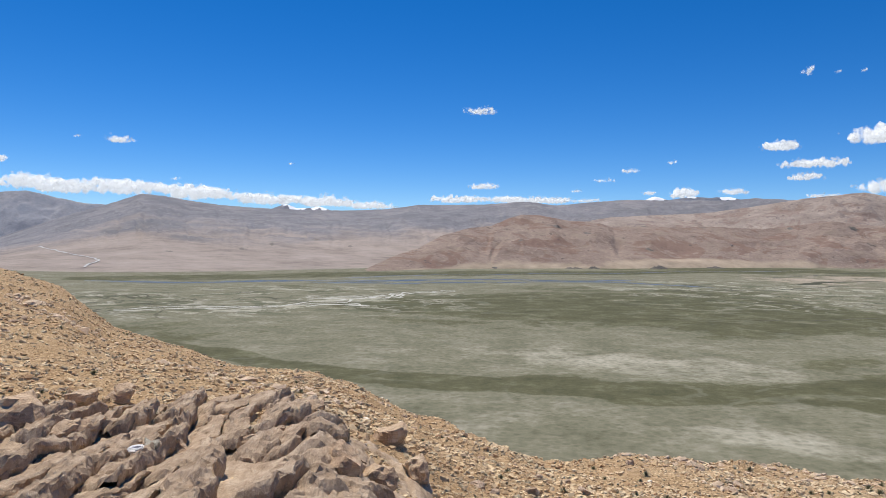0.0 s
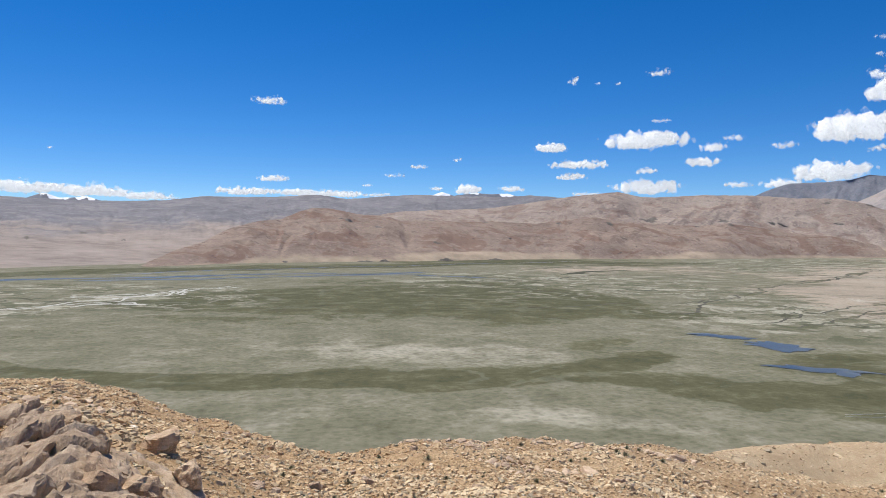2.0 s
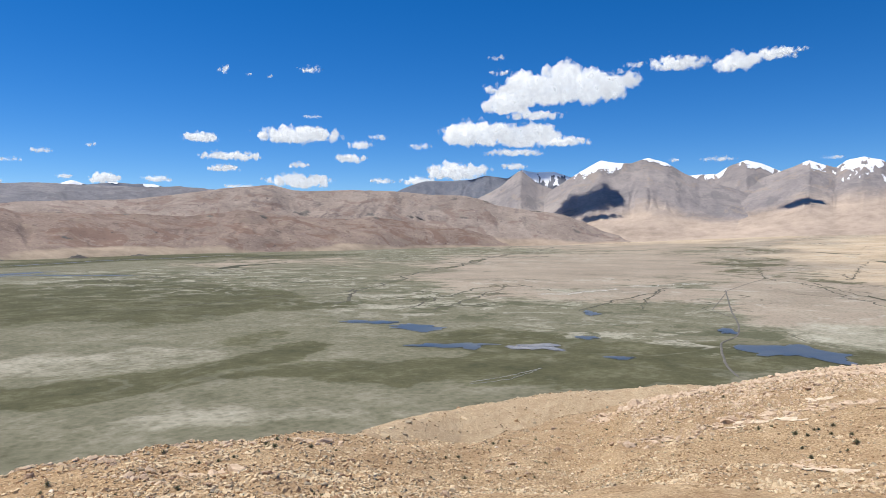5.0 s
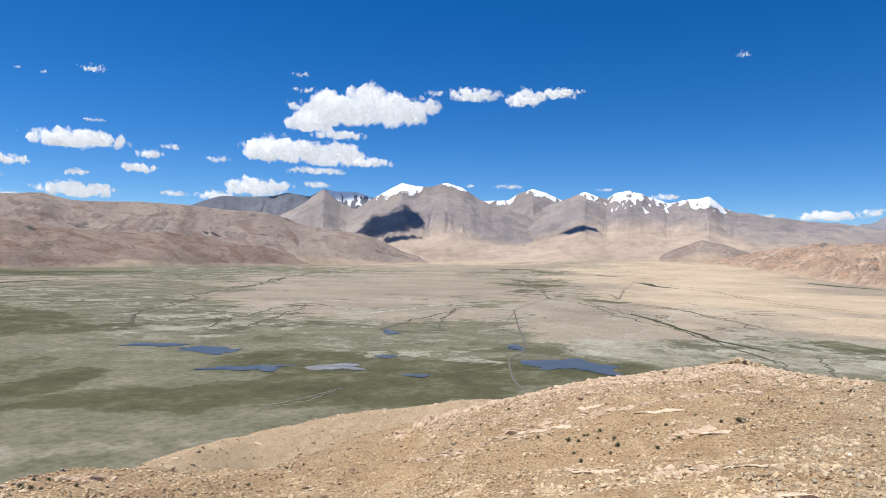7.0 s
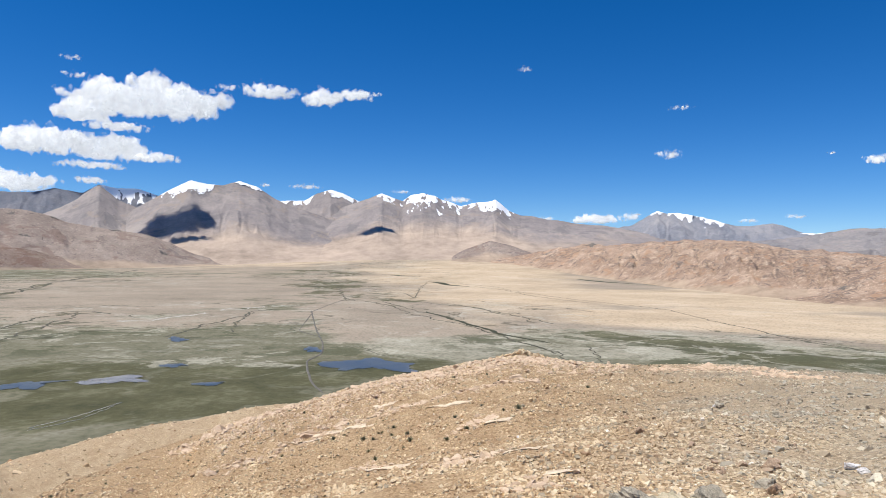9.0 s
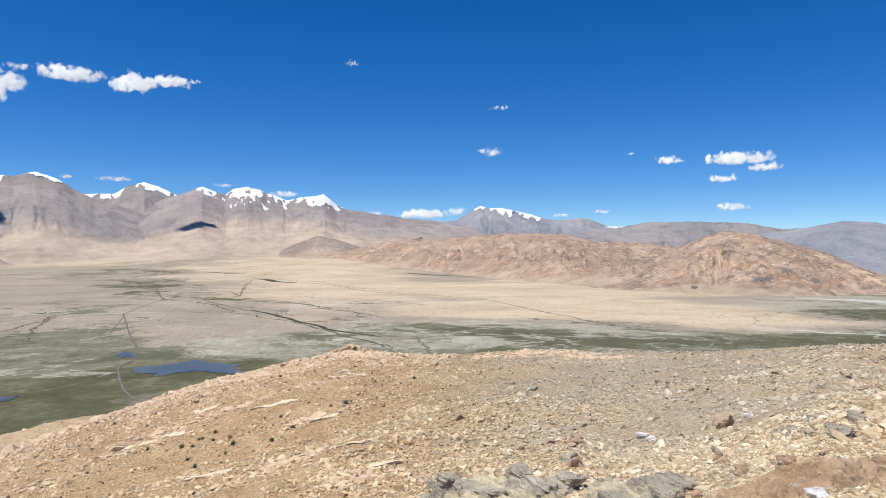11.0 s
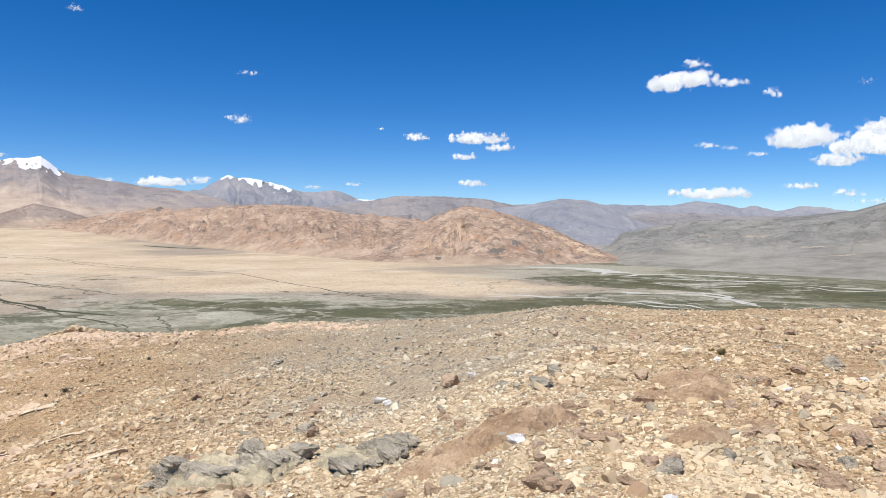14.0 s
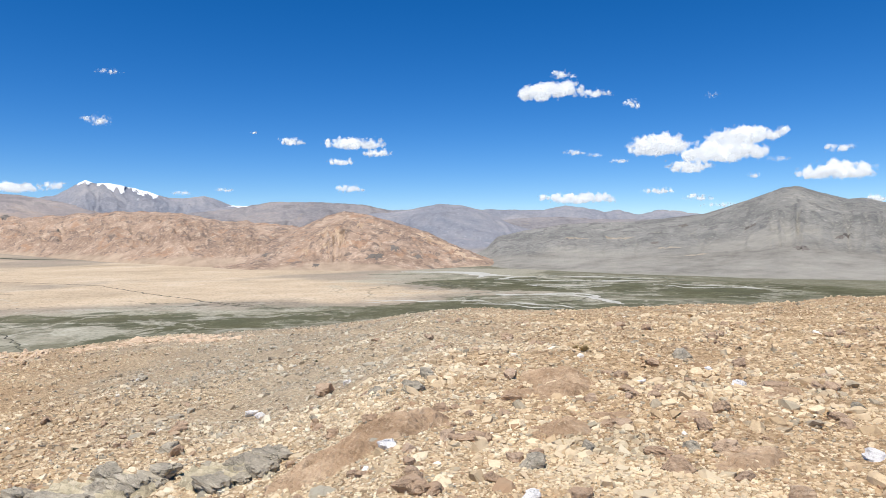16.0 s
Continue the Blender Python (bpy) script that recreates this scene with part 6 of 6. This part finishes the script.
# ---- bedrock ----
def build_outcrop(name, label, meshes, spots, heading, roll, rng):
    """Tilted beds of rock, one slab beside and above another."""
    top = tagged(new(name), label, "bedrock")
    x, y = plan(*spots[0][:2])
    top.location = (float(x), float(y), float(ground_height(*spots[0][:2])[0]))
    inverse = top.matrix_basis.inverted()
    for b, r, half, wide, flat, sink in spots:
        ob = set_stone(meshes, b, r, half, flat, "", rng, sink=sink, turn=heading + rng.uniform(-9, 9), tilt=(roll + rng.uniform(-6, 6), rng.uniform(-9, 1)), name="slab", wide=wide, parent=top)
        ob.matrix_parent_inverse = inverse
    return top


def bedrock_mesh(centre, size, heading, tall, bed, joint, seed, cover=None, grain=0.03, steps=0.5):
    """A mass of bedrock coming out of the ground: beds along the heading, each worn to a step and broken by joints."""
    cx, cy = plan(*centre)
    c, s = math.cos(radians(heading)), math.sin(radians(heading))
    u, v = np.meshgrid(np.arange(-size[0] / 2, size[0] / 2, grain), np.arange(-size[1] / 2, size[1] / 2, grain), indexing="ij")
    x, y = cx + u * c - v * s, cy + u * s + v * c
    ground = ground_height(np.degrees(np.arctan2(-x, y)), np.hypot(x, y))[0]
    if cover:
        out = cover(np.degrees(np.arctan2(-x, y)), np.hypot(x, y))
    else:
        out = 1 - np.hypot(2 * u / size[0], 2 * v / size[1])
    out = ramped(out + np.clip(3 * out, 0, 1) * 0.55 * fbm(u * 1.3, v * 2.4, 5, seed, 0.6), 0.05, 0.4)
    q = v / bed + 0.9 * fbm(u * 0.45, v * 0.6, 3, seed + 3) + 0.18 * fbm(u * 3, v * 5, 3, seed + 5)
    layer = np.floor(q)
    tooth = q - layer
    shift = hashed(layer, layer * 0, seed) / 65536
    k = np.floor(u / joint * (0.6 + 0.8 * shift) + 5 * shift + 0.35 * fbm(u * 1.4, v * 1.4, 3, seed + 9))
    level = 0.6 * hashed(layer, k, seed + 1) / 65536 + 0.4 * shift
    h = 0.3 + steps * (0.5 * level + 0.5 * tooth ** 1.3) + 0.12 * ridged(u * 1.1, v * 5.5, 5, seed + 12, 0.6) + 0.3 * fbm(u * 0.8, v * 0.8, 3, seed + 14)
    h = h + 0.14 * fbm(u * 2.2, v * 13, 4, seed + 20, 0.65)
    z = ground - 0.08 + out * (tall * h + 0.08)
    return mesh_from("bedrock", np.stack([x, y, z], -1).reshape(-1, 3), grid_faces(*z.shape), True)


def red_cover(b, r):
    limit = 12.5 - 0.09 * (38 - b)
    return ramped(r, 3.4, 4.8) * (1 - ramped(b, 42, 54)) * np.minimum(ramped(b, -4, 8), 1 - ramped(r, limit - 2.0, limit + 0.8)) * 0.6


def slab_mesh(at, heading, length, width, tall, seed):
    """One worn bed of rock: a gentle back, a steep broken face, grooves along it; it follows the ground."""
    outline = np.array([(-0.56, -0.5), (-0.52, 0.15), (-0.46, 0.42), (-0.2, 0.66), (0.15, 0.88), (0.44, 1.0), (0.5, 0.92), (0.52, 0.55), (0.45, 0.1), (0.40, -0.5)])
    k = np.linspace(0, len(outline) - 1, 28)
    px, pz = (np.interp(k, np.arange(len(outline)), outline[:, i]) for i in (0, 1))
    u = np.linspace(-1, 1, max(20, int(length * 34)))[:, None]
    slant = 0.3 * math.sin(seed) * px
    blunt = np.clip((1 - np.abs(u) - 0.12 * perlin(u * 0 + seed, pz * 3, seed) + slant * 0.3) * length / 0.18, 0, 1) ** 0.45
    s = u * length / 2
    # joints cut the bed into blocks that sit a little higher or lower, nearer or farther
    block = np.floor(s / 0.42 + 0.5 * fbm(s * 2, px * 2, 3, seed + 1) + 0.8 * px)
    set_up, set_out = hashed(block, block * 0, seed) / 65536 - 0.5, hashed(block, block * 0 + 3, seed) / 65536 - 0.5
    ledge = np.floor(px * 3.2 + 0.9 * fbm(s * 1.1, px * 2, 3, seed + 12))
    shelf = hashed(ledge, block * 0, seed + 7) / 65536 - 0.5
    across = (px * (0.75 + 0.25 * blunt) + 0.10 * set_out + 0.10 * fbm(s * 2.2, pz * 1.5, 4, seed + 2) + 0.16 * fbm(s * 1.4, px * 0 + seed, 3, seed)) * width
    up = (pz + np.where(pz > 0, 0.16 * set_up + 0.16 * shelf + 0.13 * fbm(s * 3.5, px * 6, 5, seed + 6, 0.6), 0)) * blunt
    c, d = math.cos(radians(heading)), math.sin(radians(heading))
    x, y = at[0] + s * c + across * d, at[1] + s * d - across * c
    z = ground_height(np.degrees(np.arctan2(-x, y)), np.hypot(x, y))[0] + up * tall
    return mesh_from("slab", np.stack([x, y, z], -1).reshape(-1, 3), grid_faces(*z.shape))


SLAB_STONE = plain_material("pale_bed", [(0.3, (0.52, 0.40, 0.275)), (0.5, (0.66, 0.53, 0.38)), (0.7, (0.76, 0.64, 0.48))], 4.0, 0.9, 0.04)
# pale beds that show at the surface: bearing, distance, length, heading, width
for i, (b, r, length, heading, width) in enumerate([(-75.7, 19.1, 1.4, -118, 0.45), (-84.3, 15.9, 1.7, -140, 0.36), (-90.4, 11.0, 0.6, -85, 0.26), (-79.8, 31.8, 2.4, -119, 0.45), (-84.2, 22.4, 0.9, -105, 0.3), (-68.2, 33.2, 1.6, -95, 0.4), (-87.3, 14.1, 1.0, -100, 0.3), (-70.0, 33.6, 1.6, -100, 0.4), (-72.6, 33.0, 1.9, -114, 0.4), (-74.3, 38.8, 1.6, -107, 0.5)]):
    x, y = plan(b, r)
    tagged(part("rock_slab", slab_mesh((float(x), float(y)), heading, length, width * 1.2, 0.045, 600 + i), SLAB_STONE), "long pale slab of bedrock flush with the gravel", "bedrock", "pale slabs")

red_outcrop = tagged(new("rock_outcrop"), "weathered reddish brown bedrock in long tilted slabs", "bedrock")
hx, hy = plan(22, 8.5)
red_outcrop.location = (float(hx), float(hy), float(ground_height(22, 8.5)[0]))
bpy.context.view_layer.update()
RED_BED = rock_paint("red_bedrock", [(0.27, 0.19, 0.12), (0.44, 0.32, 0.215), (0.60, 0.47, 0.335)], (0.72, 0.59, 0.44), strike=98)
for lane in range(-26, 27):
    along = -5.5
    while along < 8.5:
        side = 0.36 * lane + rng.uniform(-0.07, 0.07)
        x, y = hx + along * math.cos(radians(98)) - side * math.sin(radians(98)), hy + along * math.sin(radians(98)) + side * math.cos(radians(98))
        b, r = math.degrees(math.atan2(-x, y)), math.hypot(x, y)
        jumbled = b < 16
        length = rng.uniform(0.4, 1.0) if jumbled else rng.uniform(0.7, 2.6)
        along += length * rng.uniform(0.8, 1.02)
        limit = 13.0 if b > 17 else 8.3 + 0.5 * (b - 8)
        if not (4.4 < r < limit and 6 < b < 46) or rng.random() < 0.1:
            continue
        turn = rng.uniform(-30, 30) if jumbled else rng.uniform(-6, 6)
        ob = part("slab", slab_mesh((x, y), 98 + turn, length, rng.uniform(0.28, 0.5), rng.uniform(0.12, 0.31) * (0.85 if jumbled else 1), rng.randrange(900)), RED_BED, red_outcrop)
        ob.matrix_parent_inverse = red_outcrop.matrix_basis.inverted()
mass = part("bedrock", bedrock_mesh((19, 7.8), (9.0, 8.0), 98, 0.07, 0.3, 1.3, 3, red_cover, 0.035, 0.5), RED_BED, red_outcrop)
mass.matrix_parent_inverse = red_outcrop.matrix_basis.inverted()
# boulders that lie about the slabs: bearing, distance, half width
for b, r, half in [(32.0, 10.53, 0.5), (27.4, 14.73, 0.34), (24.9, 15.57, 0.3), (28.5, 9.41, 0.26), (21.1, 8.19, 0.2), (3.8, 10.0, 0.3), (2.1, 8.29, 0.26), (7.9, 6.41, 0.28), (5.6, 6.57, 0.22), (10.3, 9.53, 0.22), (15.6, 8.13, 0.14)]:
    set_stone(RED, b, r, half, 0.62, "rounded reddish boulder among the slabs", rng, "red boulders", sink=0.05, name="boulder")
spots = []
for b, r, spread_b in [(-96.3, 7.51, 1.4), (-99.6, 7.21, 1.4), (-103.0, 7.52, 1.4), (-100.9, 7.24, 1.4), (-104.3, 7.34, 1.4), (-110.4, 7.12, 1.4), (-112.5, 7.26, 1.4)]:
    for _ in range(14):
        half = rng.choice((0.05, 0.07, 0.09, 0.12, 0.16))
        spots.append((b + rng.uniform(-1, 1) * spread_b, r + rng.uniform(-0.3, 0.3), half, rng.uniform(0.45, 0.75), rng.uniform(0.35, 0.6), rng.uniform(-0.15, 0.25)))
grey_outcrop = build_outcrop("grey_outcrop", "broken ledge of pale grey rock in the gravel", GREY_SLAB, spots, 27, 8, rng)
for at, size, tall, seed in [((-99.6, 7.21), (1.3, 0.7), 0.22, 5), ((-103.0, 7.52), (0.9, 0.6), 0.24, 6), ((-110.4, 7.12), (1.0, 0.6), 0.26, 7), ((-100.9, 7.24), (1.2, 0.6), 0.2, 8)]:
    ledge = part("bedrock", bedrock_mesh(at, (1.25 * size[0], 1.3 * size[1]), 27, 0.3 * tall, 0.10, 0.30, seed, None, 0.03, 1.2), GREY_BED, grey_outcrop)
    ledge.matrix_parent_inverse = grey_outcrop.matrix_basis.inverted()


def hump_mesh(at, length, width, heading, tall, seed):
    """A smooth back of bedrock that comes out of the gravel, steeper on one flank."""
    cx, cy = plan(*at)
    c, d = math.cos(radians(heading)), math.sin(radians(heading))
    u, v = np.meshgrid(np.arange(-1.15, 1.15, 0.05 / length), np.arange(-1.15, 1.15, 0.04 / width), indexing="ij")
    s, w = u * length / 2, v * width / 2
    x, y = cx + s * c - w * d, cy + s * d + w * c
    ground = ground_height(np.degrees(np.arctan2(-x, y)), np.hypot(x, y))[0]
    edge = np.hypot(u, v) * 1.08 + 0.2 * fbm(s * 2.2, w * 2.6, 4, seed)
    dome = np.clip(1 - edge ** 2, -0.25, 1)
    beds = 0.12 * fbm(s * 1.2, w * 9, 5, seed + 5, 0.6) + 0.5 * fbm(s * 2, w * 3, 5, seed + 8, 0.65) - 0.10 * ramped(np.abs(perlin(s * 0.8, w * 4, seed + 3)), 0.07, 0.0)
    z = ground - 0.03 + 0.62 * tall * (np.sign(dome) * np.abs(dome) ** 0.8 + beds * np.clip(dome * 3, 0, 1))
    return mesh_from("bedrock_hump", np.stack([x, y, z], -1).reshape(-1, 3), grid_faces(*z.shape))


# humps: place, length, heading, width, height
for i, (at, length, heading, width, tall) in enumerate([((-120.1, 6.61), 1.5, -93, 0.95, 0.2), ((-134.4, 8.0), 0.61, -151, 0.75, 0.2), ((-134.7, 6.5), 0.51, -120, 0.6, 0.16), ((-148.8, 8.18), 0.55, -105, 0.6, 0.13), ((-147.2, 5.95), 0.79, -85, 0.5, 0.13), ((-131.8, 7.97), 0.42, -115, 0.4, 0.12), ((-138.3, 7.07), 0.38, -137, 0.4, 0.1), ((-133.6, 8.47), 0.63, -150, 0.7, 0.2), ((-143.8, 7.12), 0.35, -115, 0.4, 0.1)]):
    tagged(part("bedrock_hump", hump_mesh(at, length * 1.25, width, heading, tall, 21 + i), BROWN_BED), "red brown bedrock hump half buried in gravel", "bedrock", "bedrock humps")


# ---- plants ----
def shrub_mesh(seed, blades=90, thin=1.0):
    """A low dry cushion of thin stems and small leaves."""
    rng = np.random.default_rng(seed)
    a, lean = rng.uniform(0, 6.28, blades), rng.uniform(0.1, 1.35, blades)
    tall = rng.uniform(0.55, 1.0, blades)
    tip = np.stack([np.cos(a) * np.sin(lean), np.sin(a) * np.sin(lean), np.cos(lean) * 0.85], -1) * tall[:, None]
    root = tip * (0.12, 0.12, 0.02)
    side = np.stack([-np.sin(a), np.cos(a), 0 * a], -1) * rng.uniform(0.03, 0.07, blades)[:, None] * thin
    mid = (root + tip) * 0.55 + rng.normal(0, 0.04, (blades, 3))
    verts = np.stack([root - side * 0.4, root + side * 0.4, mid + side, tip, mid - side], 1).reshape(-1, 3)
    k = 5 * np.arange(blades)[:, None]
    faces = np.concatenate([k + [0, 1, 2], k + [0, 2, 4], k + [4, 2, 3]])
    return mesh_from("shrub", verts, faces)


SAGE = plain_material("sage_leaves", [(0.3, (0.13, 0.135, 0.08)), (0.7, (0.24, 0.23, 0.145))], 30.0, 0.85, 0.002)
STRAW = plain_material("dry_grass", [(0.3, (0.30, 0.23, 0.11)), (0.7, (0.50, 0.41, 0.23))], 30.0, 0.85, 0.002)
CUSHIONS = [shrub_mesh(70 + i, 60) for i in range(4)]
for me in CUSHIONS:
    me.materials.append(SAGE)
STEMS = shrub_mesh(79, 30, 0.4)
STEMS.materials.append(plain_material("dry_wood", [(0.3, (0.16, 0.115, 0.075)), (0.7, (0.28, 0.21, 0.14))], 30.0, 0.9, 0.002))
TUSSOCK = shrub_mesh(80, 120)
TUSSOCK.materials.append(STRAW)
# bearing, distance, half width
SHRUBS = [(26.8, 18.3, 0.16), (28.8, 16.0, 0.16), (30.1, 16.1, 0.12), (-24.2, 20.8, 0.20), (-32.6, 20.9, 0.20), (-18.3, 13.8, 0.13), (-34.3, 10.0, 0.14), (-36.9, 13.5, 0.13), (-47.3, 27.4, 0.2), (-48.0, 22.8, 0.2), (-54.5, 28.4, 0.2), (-84.5, 24.2, 0.15), (-75.7, 27.7, 0.13), (-79.2, 28.5, 0.13), (-31.9, 21.4, 0.23), (-46.3, 26.7, 0.19), (-140.8, 5.5, 0.06)]
SHRUBS += [(-75.4, 29.9, 0.22), (-74.5, 29.5, 0.18), (-74.2, 29.5, 0.17), (-75.3, 28.4, 0.17), (-76.6, 27.7, 0.2), (-76.9, 25.6, 0.22), (-73.0, 28.8, 0.26), (-73.8, 28.3, 0.2), (-80.5, 26.9, 0.2), (-81.6, 23.4, 0.2), (-70.5, 30.8, 0.26), (-73.5, 26.8, 0.18), (-74.1, 25.1, 0.22), (-85.7, 24.4, 0.26), (-76.4, 24.8, 0.16), (-82.6, 28.6, 0.16), (-80.0, 23.0, 0.18)]
for _ in range(170):
    b = rng.uniform(-98, 30)
    r = float(table(BRINK, b, 1)) * rng.uniform(0.4, 0.9)
    SHRUBS.append((b, r, rng.uniform(0.06, 0.16) * (0.7 + r / 60)))
for _ in range(16):
    SHRUBS.append((rng.uniform(-155, -96), rng.uniform(5, 22), rng.uniform(0.04, 0.10)))
for b, r, half in SHRUBS:
    x, y = plan(b, r)
    ob = new("shrub", rng.choice(CUSHIONS))
    ob.matrix_world = pose(float(x), float(y), float(ground_height(b, r)[0]) - 0.01, 0, 0, rng.uniform(0, 360)) @ Matrix.Scale(half, 4)
    tagged(ob, "low grey green cushion shrub rooted in the gravel", "shrub", "shrubs on the hill")
    part("stems", STEMS, None, ob, "dry brown woody stems")
for b, r, half in [(-135.9, 9.9, 0.14), (-135.2, 10.2, 0.1)]:
    x, y = plan(b, r)
    ob = new("grass_tussock", TUSSOCK)
    ob.matrix_world = pose(float(x), float(y), float(ground_height(b, r)[0]) - 0.01) @ Matrix.Scale(half, 4)
    tagged(ob, "tussock of dry yellow grass among stones", "grass")
